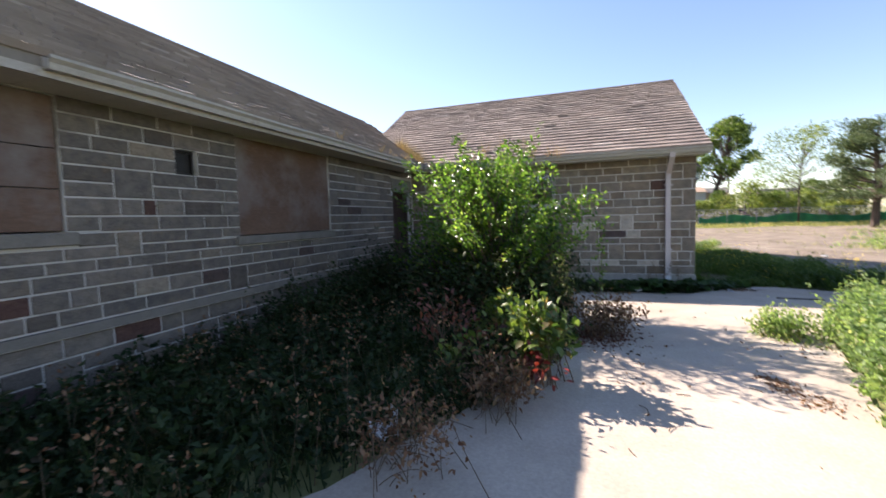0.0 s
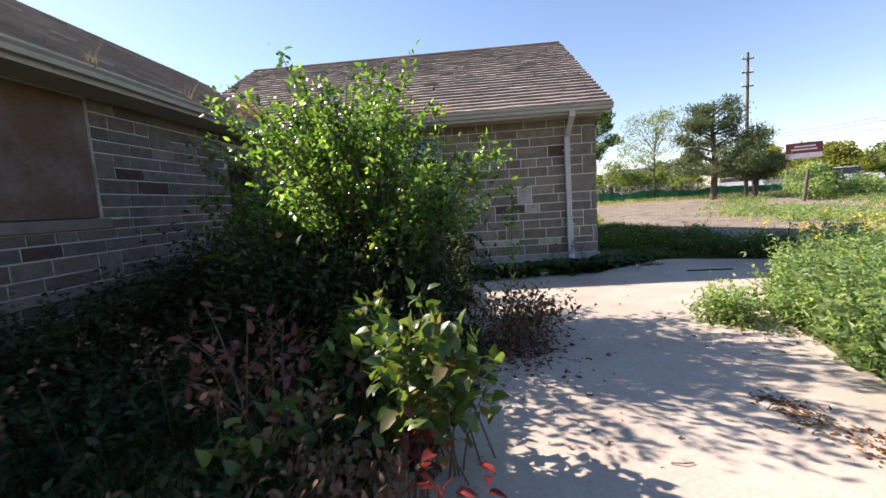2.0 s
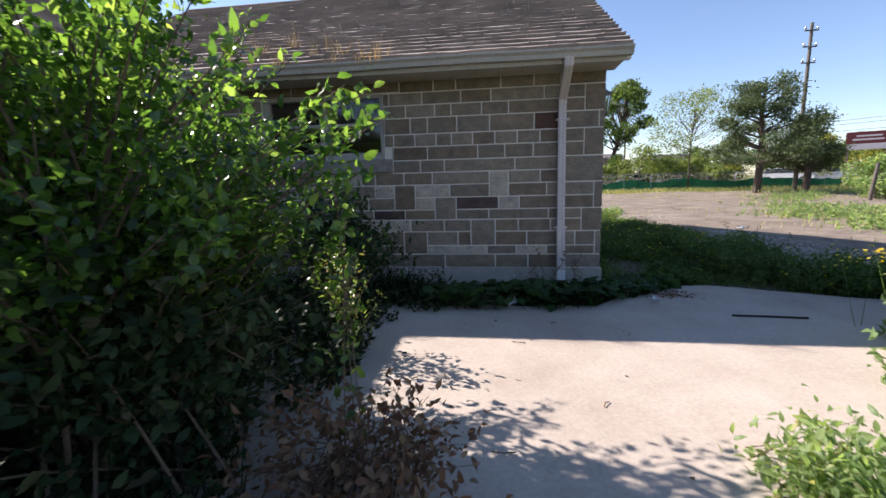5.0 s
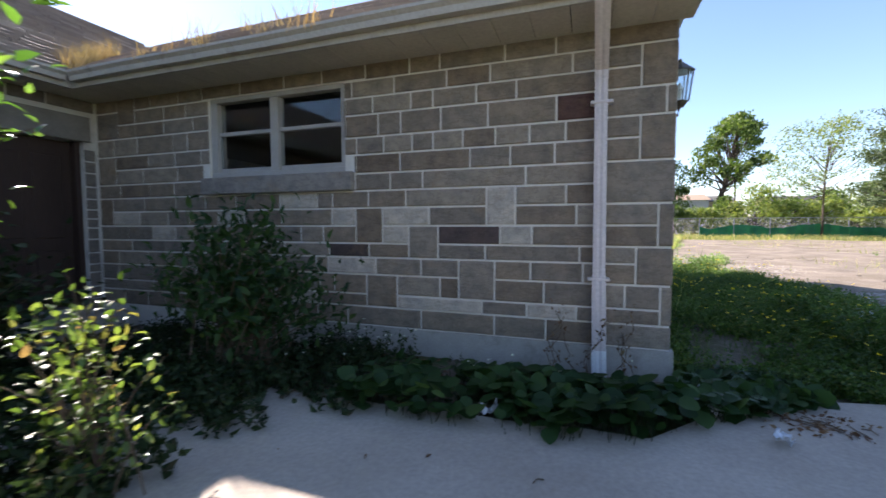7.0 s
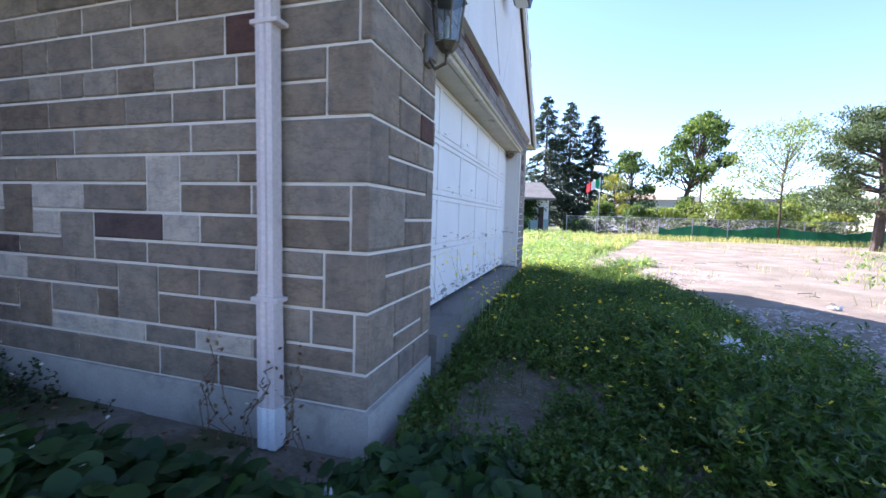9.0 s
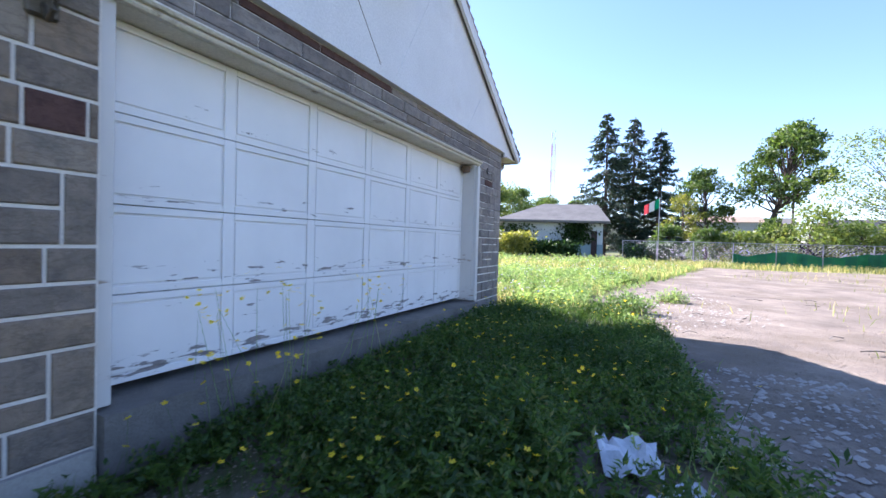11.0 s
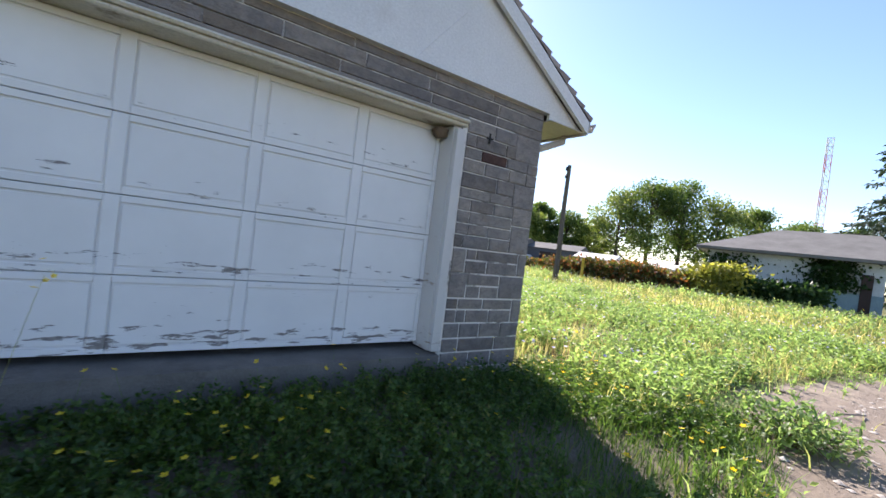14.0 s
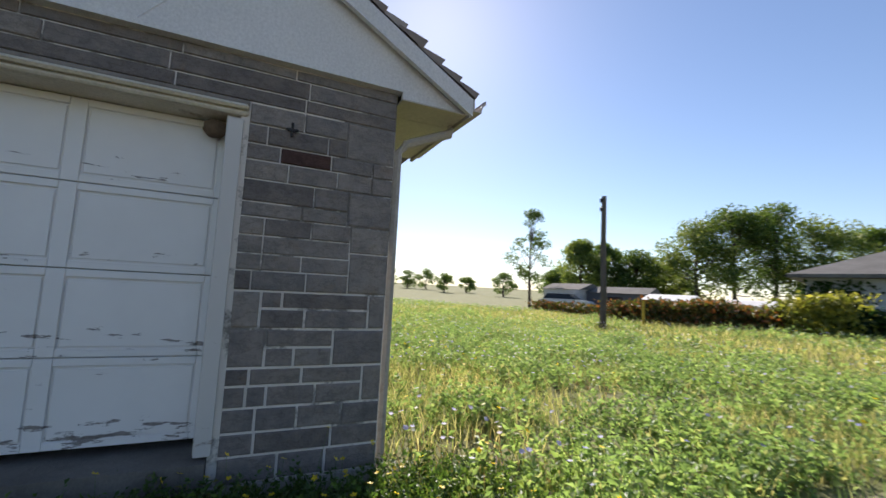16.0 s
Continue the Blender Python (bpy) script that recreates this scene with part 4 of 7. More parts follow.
roof_gs = slope_deck("roof_garage_south", [(RX0, G_EAVE, EAVE_Z), (RX1, G_EAVE, EAVE_Z), (RX1, RIDGE_Y, RIDGE_Z), (RX0, RIDGE_Y, RIDGE_Z)], 0.09, CEDAR, "garage roof slope of curled grey-brown shingles")
roof_gn = slope_deck("roof_garage_north", [(RX0, G_N_EAVE, EAVE_Z), (RX1, G_N_EAVE, EAVE_Z), (RX1, RIDGE_Y, RIDGE_Z), (RX0, RIDGE_Y, RIDGE_Z)], 0.09, CEDAR, "garage roof slope of curled grey-brown shingles")
roof_me = slope_deck("roof_main_east", [(M_EAVE, -10.5, EAVE_Z), (M_EAVE, 10.4, EAVE_Z), (M_RIDGE_X, 13.2, M_RIDGE_Z), (M_RIDGE_X, -10.5, M_RIDGE_Z)], 0.09, CEDAR, "house roof slope of curled grey-brown shingles")
roof_mw = slope_deck("roof_main_west", [(2 * M_RIDGE_X - M_EAVE, -10.5, EAVE_Z), (2 * M_RIDGE_X - M_EAVE, 13, EAVE_Z), (M_RIDGE_X, 13.2, M_RIDGE_Z), (M_RIDGE_X, -10.5, M_RIDGE_Z)], 0.09, CEDAR, "house roof slope of grey-brown shingles")


def shingle_mesh(seed):
    """A wedge with a curled, split butt: unit width along x, unit length up the slope along y, butt thickness 1 along z."""
    rr = random.Random(seed)
    c = [rr.uniform(-0.06, 0.09) for _ in range(3)]
    V = [(-0.5, 0, 0), (0, 0, 0), (0.5, 0, 0), (-0.5, 0, 1 + c[0]), (0, rr.uniform(-0.03, 0.03), 0.9 + c[1]), (0.5, 0, 1 + c[2]),
         (-0.5, 0.5, 0.62), (0, 0.5, 0.6), (0.5, 0.5, 0.62), (-0.5, 1, 0.15), (0.5, 1, 0.15), (-0.5, 1, 0), (0.5, 1, 0)]
    F = [(0, 1, 4, 3), (1, 2, 5, 4), (3, 4, 7, 6), (4, 5, 8, 7), (6, 7, 10, 9), (7, 8, 10), (0, 3, 6), (0, 6, 9, 11), (2, 12, 10, 8), (2, 8, 5)]
    me = bpy.data.meshes.new("shingle")
    me.from_pydata(V, [], F)
    me.materials.append(SHINGLE)
    me.update()
    return me


SHINGLES = [shingle_mesh(s) for s in range(6)]


def shingled(roof, origin, along, up, length, rise, seed, keep=None, singles=0, exposure=0.185):
    """Courses of shingles on a slope; the first `singles` kept ones, counted up from the eave, are pieces of their own."""
    rr = random.Random(seed)
    along, up = Vector(along).normalized(), Vector(up).normalized()
    out = along.cross(up)
    if out.z < 0:
        out = -out
    origin = Vector(origin)
    right = (along.cross(up) - out).length < 1e-4
    V, F, made = [], [], 0
    for r in range(int(rise / exposure)):
        s = -rr.uniform(0, 0.25)
        sag = rr.uniform(-0.003, 0.003)
        while s < length:
            w = rr.uniform(0.2, 0.52)
            if s < 0:
                w += s
                s = 0.0
            if length - s - w < 0.12:
                w = length - s + rr.uniform(0.0, 0.025)
            c = s + w / 2
            wave = 0.002 * math.sin(c * 1.3 + r * 0.9) + 0.001 * math.sin(c * 3.1 + r)
            p = origin + along * c + up * (r * exposure - 0.02 + sag + wave)
            if 0 <= c <= length and (keep is None or keep(p)):
                a = along * (w - 0.006)
                if not right:
                    a = -a
                t = out * (rr.uniform(0.058, 0.068) if rr.random() > 0.025 else rr.uniform(0.075, 0.095))
                ln = up * (exposure * 1.25)
                lift = out * 0.006
                m = Matrix(((a.x, ln.x, t.x, p.x + lift.x), (a.y, ln.y, t.y, p.y + lift.y), (a.z, ln.z, t.z, p.z + lift.z), (0, 0, 0, 1)))
                me = rr.choice(SHINGLES)
                if made < singles:
                    ob = new("shingle", me)
                    ob.parent = roof
                    ob.matrix_basis = m
                    made += 1
                else:
                    o = len(V)
                    V += [tuple(m @ q.co) for q in me.vertices]
                    F += [tuple(o + i for i in f.vertices) for f in me.polygons]
            s += w
    if F:
        tagged(raw("far_shingles", V, F, SHINGLE, roof), kind="stuff")


g_len = math.hypot(RIDGE_Y - G_EAVE, RIDGE_Z - EAVE_Z)
m_len = math.hypot(M_RIDGE_X - M_EAVE, M_RIDGE_Z - EAVE_Z)
over_main = lambda p: p.x > M_EAVE - (p.y - G_EAVE) - 0.25 or p.z > M_RIDGE_Z - 0.1
shingled(roof_gs, (RX0, G_EAVE, EAVE_Z), (1, 0, 0), (0, 1, PITCH), RX1 - RX0, g_len, 1, over_main, 300)
shingled(roof_gn, (RX0, G_N_EAVE, EAVE_Z), (1, 0, 0), (0, -1, PITCH), RX1 - RX0, g_len, 2, lambda p: p.x > 1.9)
shingled(roof_me, (M_EAVE, -3.0, EAVE_Z), (0, 1, 0), (-1, 0, PITCH), 16.2, m_len, 3, lambda p: p.y < G_EAVE + (M_EAVE - p.x) + 0.3, 0)
ridge_cap = tagged(box_part("trim_ridge", (RX0, RIDGE_Y - 0.09, RIDGE_Z + 0.0), (RX1, RIDGE_Y + 0.09, RIDGE_Z + 0.05), SHINGLE, None, "", 0.02), "grey ridge capping of the garage roof", "ridge", kind="structure")
tagged(box_part("trim_ridge_main", (M_RIDGE_X - 0.09, -10.5, M_RIDGE_Z), (M_RIDGE_X + 0.09, 13.0, M_RIDGE_Z + 0.05), SHINGLE, None, "", 0.02), "grey ridge capping of the house roof", "ridge", kind="structure")


# ---- eaves: soffits with grooves, fascias, gutters, downspouts ----
def soffit(name, axis, a0, a1, f0, f1, z, label):
    s = thing(name, (0, 0, 0), label, "soffit", kind="structure")
    n = int((a1 - a0) / 0.3)
    for k in range(n):
        u0, u1 = a0 + (a1 - a0) * k / n, a0 + (a1 - a0) * (k + 1) / n
        if axis == "x":
            box_part("panel", (u0 + 0.002, f0, z), (u1 - 0.002, f1, z + 0.012), ALU, s, bevel=0.003)
        else:
            box_part("panel", (f0, u0 + 0.002, z), (f1, u1 - 0.002, z + 0.012), ALU, s, bevel=0.003)


soffit("trim_soffit_garage", "x", XM + 0.03, RX1 - 0.03, G_EAVE + 0.03, YS - 0.003, 2.925, "beige ribbed aluminium soffit")
soffit("trim_soffit_north", "x", 1.4, RX1 - 0.03, YN + 0.003, G_N_EAVE - 0.03, 2.925, "beige ribbed aluminium soffit")
soffit("trim_soffit_main", "y", -5.0, G_EAVE + 0.02, XM + 0.003, M_EAVE - 0.03, 2.925, "beige ribbed aluminium soffit")
setting("trim_fascia_garage", (M_EAVE - 0.02, G_EAVE + 0.002, 2.90), (RX1, G_EAVE + 0.028, 3.05), GUTTER, "beige fascia board under the shingles", "fascia")
setting("trim_fascia_north", (1.4, G_N_EAVE - 0.028, 2.90), (RX1, G_N_EAVE - 0.002, 3.05), GUTTER, "beige fascia board under the shingles", "fascia")
setting("trim_fascia_main", (M_EAVE - 0.028, -10.4, 2.90), (M_EAVE - 0.002, G_EAVE, 3.05), GUTTER, "beige fascia board under the shingles", "fascia")


def gutter(name, p0, p1, out, label):
    """A K-style trough along the eave."""
    p0, p1, out = Vector(p0), Vector(p1), Vector(out)
    prof = [(0.0, 0.0), (0.0, -0.10), (0.075, -0.10), (0.085, -0.05), (0.115, -0.02), (0.115, 0.005), (0.10, 0.005), (0.10, -0.015), (0.072, -0.045), (0.062, -0.09), (0.012, -0.09), (0.012, 0.0)]
    bm = bmesh.new()
    n = max(2, int((p1 - p0).length / 0.8))
    rings = []
    for k in range(n + 1):
        q = p0.lerp(p1, k / n)
        dip = 0.006 * math.sin(k * 1.7)
        rings.append([bm.verts.new(q + out * a + Vector((0, 0, b + dip))) for a, b in prof])
    m = len(prof)
    for a, b in zip(rings, rings[1:]):
        for k in range(m):
            bm.faces.new((a[k], a[(k + 1) % m], b[(k + 1) % m], b[k]))
    bm.faces.new(rings[0])
    bm.faces.new(rings[-1][::-1])
    bmesh.ops.recalc_face_normals(bm, faces=bm.faces[:])
    return tagged(part(name, bm, GUTTER), label, "gutter", kind="structure")


gutter("gutter_garage", (M_EAVE + 0.1, G_EAVE, 3.05), (RX1 + 0.02, G_EAVE, 3.05), (0, -1, 0), "stained beige metal gutter along the garage eave")
gutter("gutter_main", (M_EAVE, 1.65, 3.05), (M_EAVE, G_EAVE - 0.1, 3.05), (1, 0, 0), "stained beige metal gutter along the house eave")
gutter("gutter_north", (1.4, G_N_EAVE, 3.05), (RX1 + 0.02, G_N_EAVE, 3.05), (0, 1, 0), "stained metal gutter along the far eave")


def downspout():
    d = thing("downspout", (2.05, YS - 0.06, 0.02), "lilac-painted square downspout with a white plastic foot", "downspout")
    def run(name, pts, w, t, mat, label=""):
        bm = bmesh.new()
        pts = [Vector(p) - d.location for p in pts]
        rings = []
        for p in pts:
            rings.append([bm.verts.new(p + Vector((sx * w / 2, sy * t / 2, 0))) for sx, sy in ((-1, -1), (-0.4, -1.12), (0, -0.95), (0.4, -1.12), (1, -1), (1, 1), (-1, 1))])
        for a, b in zip(rings, rings[1:]):
            for k in range(7):
                bm.faces.new((a[k], a[(k + 1) % 7], b[(k + 1) % 7], b[k]))
        bm.faces.new(rings[0][::-1])
        bm.faces.new(rings[-1])
        bmesh.ops.recalc_face_normals(bm, faces=bm.faces[:])
        return part(name, bm, mat, d, label)
    run("elbow", [(2.03, G_EAVE - 0.05, 2.96), (2.03, G_EAVE - 0.02, 2.86), (2.04, YS - 0.10, 2.56), (2.04, YS - 0.085, 2.5)], 0.105, 0.08, LILAC)
    run("pipe", [(2.04, YS - 0.085, 2.5), (2.045, YS - 0.08, 1.6), (2.05, YS - 0.08, 0.86)], 0.10, 0.075, LILAC)
    run("pipe", [(2.05, YS - 0.085, 0.88), (2.06, YS - 0.085, 0.24)], 0.112, 0.08, LILAC)
    run("foot", [(2.06, YS - 0.085, 0.25), (2.065, YS - 0.085, 0.02)], 0.118, 0.088, WHITE_PVC, "white plastic foot")
    for z in (2.3, 0.84):
        box_part("strap", (1.96, YS - 0.13, z), (2.135, YS - 0.035, z + 0.025), LILAC, d)


downspout()
el = thing("downspout", (2.45, YN + 0.02, 2.4), "pale bent downspout elbow under the far eave", "downspout")
bm = bmesh.new()
put_tube(bm, [(0, 0.52, 0.55), (0, 0.50, 0.45), (0, 0.12, 0.28), (0, 0.05, 0.2), (0, 0.05, -2.2)], 0.04, 8)
part("pipe", bm, GUTTER, el)

# ---- gable front ----
bm = bmesh.new()
x0, x1 = XC - 0.02, XC + 0.06
tri = [(YS - 0.02, 3.03), (YN + 0.02, 3.03), (YN + 0.02, 3.06 + PITCH * (G_N_EAVE - YN) - 0.12), (RIDGE_Y, RIDGE_Z - 0.12), (YS - 0.02, 3.06 + PITCH * (YS - G_EAVE) - 0.12)]
fr = [bm.verts.new((x1, y, z)) for y, z in tri]
bk = [bm.verts.new((x0, y, z)) for y, z in tri]
bm.faces.new(fr)
bm.faces.new(bk[::-1])
for k in range(5):
    bm.faces.new((fr[k], bk[k], bk[(k + 1) % 5], fr[(k + 1) % 5]))
bmesh.ops.recalc_face_normals(bm, faces=bm.faces[:])
gable = tagged(part("wall_gable", bm, GABLE_PAINT), "white painted gable sheeting above the garage door", "gable wall", kind="structure")
for (ya, za), (yb, zb) in (((12.62, 4.2), (13.53, 3.12)), ((13.81, 3.11), (14.7, 4.6)), ((11.9, 3.05), (11.9, 4.05)), ((15.7, 3.05), (16.15, 3.6))):
    bm = bmesh.new()
    put_tube(bm, [(x1 - 0.002, ya, za), (x1 - 0.002, yb, zb)], 0.007, 5)
    part("seam", bm, CEDAR if ya == 12.62 else GABLE_PAINT, gable)
setting("trim_gable_foot", (XC - 0.02, YS - 0.02, 3.004), (XC + 0.075, YN + 0.02, 3.028), GABLE_PAINT, "white drip board at the foot of the gable", "trim")
for nm, ya in (("trim_rake_south", G_EAVE), ("trim_rake_north", G_N_EAVE)):
    bm = bmesh.new()
    q = [(ya, EAVE_Z + 0.0), (RIDGE_Y, RIDGE_Z + 0.0), (RIDGE_Y, RIDGE_Z - 0.2), (ya, EAVE_Z - 0.14)]
    f = [bm.verts.new((RX1 - 0.03, y, z - 0.012)) for y, z in q]
    b = [bm.verts.new((RX1 + 0.014, y, z - 0.012)) for y, z in q]
    bm.faces.new(f)
    bm.faces.new(b[::-1])
    for k in range(4):
        bm.faces.new((f[k], b[k], b[(k + 1) % 4], f[(k + 1) % 4]))
    bmesh.ops.recalc_face_normals(bm, faces=bm.faces[:])
    tagged(part(nm, bm, GABLE_PAINT), "white rake board along the gable edge", "trim", kind="structure")
for nm, y0, y1 in (("trim_return_south", G_EAVE + 0.03, YS - 0.022), ("trim_return_north", YN + 0.022, G_N_EAVE - 0.03)):
    bm = bmesh.new()
    yo, yi = (y0, y1) if y0 < YS else (y1, y0)
    q = [(yo, 2.935), (yi, 2.935), (yi, EAVE_Z + PITCH * abs(yi - (G_EAVE if y0 < YS else G_N_EAVE)) - 0.12), (yo, EAVE_Z - 0.1)]
    f = [bm.verts.new((XC + 0.055, y, z)) for y, z in q]
    b = [bm.verts.new((XC + 0.02, y, z)) for y, z in q]
    bm.faces.new(f)
    bm.faces.new(b[::-1])
    for k in range(4):
        bm.faces.new((f[k], b[k], b[(k + 1) % 4], f[(k + 1) % 4]))
    bmesh.ops.recalc_face_normals(bm, faces=bm.faces[:])
    tagged(part(nm, bm, GABLE_PAINT), "white boxed end of the eave", "trim", kind="structure")

# ---- plants ----
def scatter(poly, n, rng):
    xs, ys = [p[0] for p in poly], [p[1] for p in poly]
    got = np.zeros((0, 2))
    while len(got) < n:
        q = np.stack([rng.uniform(min(xs), max(xs), n * 2), rng.uniform(min(ys), max(ys), n * 2)], 1)
        got = np.concatenate([got, q[inside(poly, q[:, 0], q[:, 1])]])
    return got[:n]


def clumpy(P, rng, freq, keep_at):
    """Thin a scatter so that plants stand in patches."""
    v = np.array([noise.noise(Vector((x * freq, y * freq, 7.3))) for x, y in P])
    return P[v + rng.normal(0, 0.18, len(P)) > keep_at]


def weeds(P, height, n_leaf, leaf, width, rng, z0=None, upright=0.5, low=0.1, fine=False):
    """Leaves up the stems of many plants. height, leaf: (least, most)."""
    n = len(P)
    z = lie(P[:, 0], P[:, 1]) if z0 is None else np.full(n, z0)
    h = rng.uniform(*height, n)
    lean = rng.normal(0, 0.28, (n, 2)) * h[:, None]
    t = rng.uniform(low, 1, (n, n_leaf))
    base = np.stack([P[:, 0, None] + lean[:, 0, None] * t ** 1.6, P[:, 1, None] + lean[:, 1, None] * t ** 1.6, z[:, None] + h[:, None] * t], 2).reshape(-1, 3)
    a = rng.uniform(0, 2 * math.pi, n * n_leaf)
    D = np.stack([np.cos(a), np.sin(a), rng.normal(upright, 0.45, n * n_leaf)], 1)
    L = rng.uniform(*leaf, n * n_leaf) * (1.15 - 0.45 * t.ravel())
    return (quick_leaf if fine else leaf_arrays)(base, D, L, width, rng)


def stems(P, height, radius, rng, seg=3):
    """Thin leaning stalks."""
    n = len(P)
    z = lie(P[:, 0], P[:, 1])
    h = rng.uniform(*height, n)
    tip = np.stack([P[:, 0] + rng.normal(0, 0.22, n) * h, P[:, 1] + rng.normal(0, 0.22, n) * h, z + h], 1)
    base = np.stack([P[:, 0], P[:, 1], z - 0.02], 1)
    a = rng.uniform(0, 6.28, n)
    ring = [np.stack([np.cos(a + k * 2.094), np.sin(a + k * 2.094), np.zeros(n)], 1) * radius for k in range(3)]
    V = np.stack([base + r for r in ring] + [tip + r * 0.4 for r in ring], 1).reshape(-1, 3)
    i = np.arange(n)[:, None] * 6
    F = np.concatenate([i + [0, 1, 4], i + [0, 4, 3], i + [1, 2, 5], i + [1, 5, 4], i + [2, 0, 3], i + [2, 3, 5]], 0)
    return (V, F), tip


def round_leaf(P, D, size, rng):
    """Broad heart-shaped leaves, cupped and tilted."""
    n = len(P)
    D = unit(D)
    up = unit(rng.normal(0, 0.35, (n, 3)) + [0, -0.15, 1])
    R = unit(np.cross(D, up))
    N = np.cross(R, D)
    L = np.asarray(size)[:, None]
    rim = [(-0.08, 0.22), (0.12, 0.46), (0.45, 0.5), (0.78, 0.32), (1.0, 0.0), (0.78, -0.32), (0.45, -0.5), (0.12, -0.46), (-0.08, -0.22)]
    pts = [P + D * L * 0.42 - N * L * 0.06] + [P + D * L * a + R * L * b + N * L * (0.10 * abs(b) - 0.12 * max(0, a - 0.5)) for a, b in rim]
    V = np.stack(pts, 1).reshape(-1, 3)
    i = np.arange(n)[:, None] * 10
    return V, np.concatenate([i + [0, k, k % 9 + 1] for k in range(1, 10)], 0)


def blades(P, height, width, rng):
    """Bent grass blades."""
    n = len(P)
    z = lie(P[:, 0], P[:, 1]) - 0.01
    h = rng.uniform(*height, n)[:, None]
    a = rng.uniform(0, 6.283, n)
    side = np.stack([np.cos(a), np.sin(a), np.zeros(n)], 1) * width
    lean = np.stack([rng.normal(0, 0.35, n), rng.normal(0, 0.35, n), np.zeros(n)], 1) * h
    b = np.stack([P[:, 0], P[:, 1], z], 1)
    up = np.array([[0, 0, 1.0]])
    V = np.stack([b - side, b + side, b + lean * 0.35 + up * h * 0.6 + side * 0.7, b + lean * 0.35 + up * h * 0.6 - side * 0.7, b + lean + up * h], 1).reshape(-1, 3)
    i = np.arange(n)[:, None] * 5
    return V, np.concatenate([i + [0, 1, 2], i + [0, 2, 3], i + [3, 2, 4]], 0)


def florets(P3, size, petals, rng):
    """Open flowers: a ring of petals at each point."""
    n = len(P3)
    out = []
    tilt = unit(rng.normal(0, 0.35, (n, 3)) + [0, 0, 1])
    u = unit(np.cross(tilt, rng.normal(size=(n, 3))))
    w = np.cross(tilt, u)
    for k in range(petals):
        a = 2 * math.pi * k / petals
        d = u * math.cos(a) + w * math.sin(a)
        s = -u * math.sin(a) + w * math.cos(a)
        V = np.stack([P3, P3 + d * size * 0.6 + s * size * 0.34, P3 + d * size + tilt * size * 0.2, P3 + d * size * 0.6 - s * size * 0.34], 1).reshape(-1, 3)
        i = np.arange(n)[:, None] * 4
        out.append((V, np.concatenate([i + [0, 1, 2], i + [0, 2, 3]], 0)))
    return join_arrays(out)


def stuff(name, arrays, mat, label, category):
    V, F = arrays
    return tagged(np_mesh(name, V, F, mat), label, category, kind="stuff")


rng = np.random.default_rng(4)

# undergrowth bed along the house
BED = [(-4.2, -6), (-1.7, -6), (-1.6, 0.9), (-0.95, 2.3), (-0.35, 3.3), (0.15, 4.7), (0.1, 5.6), (-0.6, 6.7), (-2.6, 7.4), (-4.2, 7.3)]
P = scatter(BED, 2300, rng)
tall = np.clip((-P[:, 0] - 0.3) / 2.5, 0.15, 1)
A1 = weeds(P[tall < 0.55], (0.15, 0.45), 16, (0.05, 0.11), 0.55, rng)
A2 = weeds(P[tall >= 0.55], (0.2, 0.55), 22, (0.06, 0.13), 0.5, rng)
stuff("undergrowth", join_arrays([A1, A2]), SHADE_LEAF, "dense weeds along the house wall, green darkened for shade", "weeds")
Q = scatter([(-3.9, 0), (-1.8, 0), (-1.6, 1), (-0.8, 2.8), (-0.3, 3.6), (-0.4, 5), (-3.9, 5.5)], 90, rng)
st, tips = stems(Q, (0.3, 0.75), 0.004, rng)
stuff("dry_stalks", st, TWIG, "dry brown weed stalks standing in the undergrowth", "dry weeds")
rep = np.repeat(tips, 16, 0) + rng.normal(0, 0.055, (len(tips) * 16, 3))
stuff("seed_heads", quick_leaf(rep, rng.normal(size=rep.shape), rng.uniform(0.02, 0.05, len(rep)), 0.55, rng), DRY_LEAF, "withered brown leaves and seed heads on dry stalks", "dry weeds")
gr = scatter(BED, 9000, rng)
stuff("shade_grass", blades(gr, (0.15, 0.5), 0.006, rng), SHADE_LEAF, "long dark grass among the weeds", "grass")


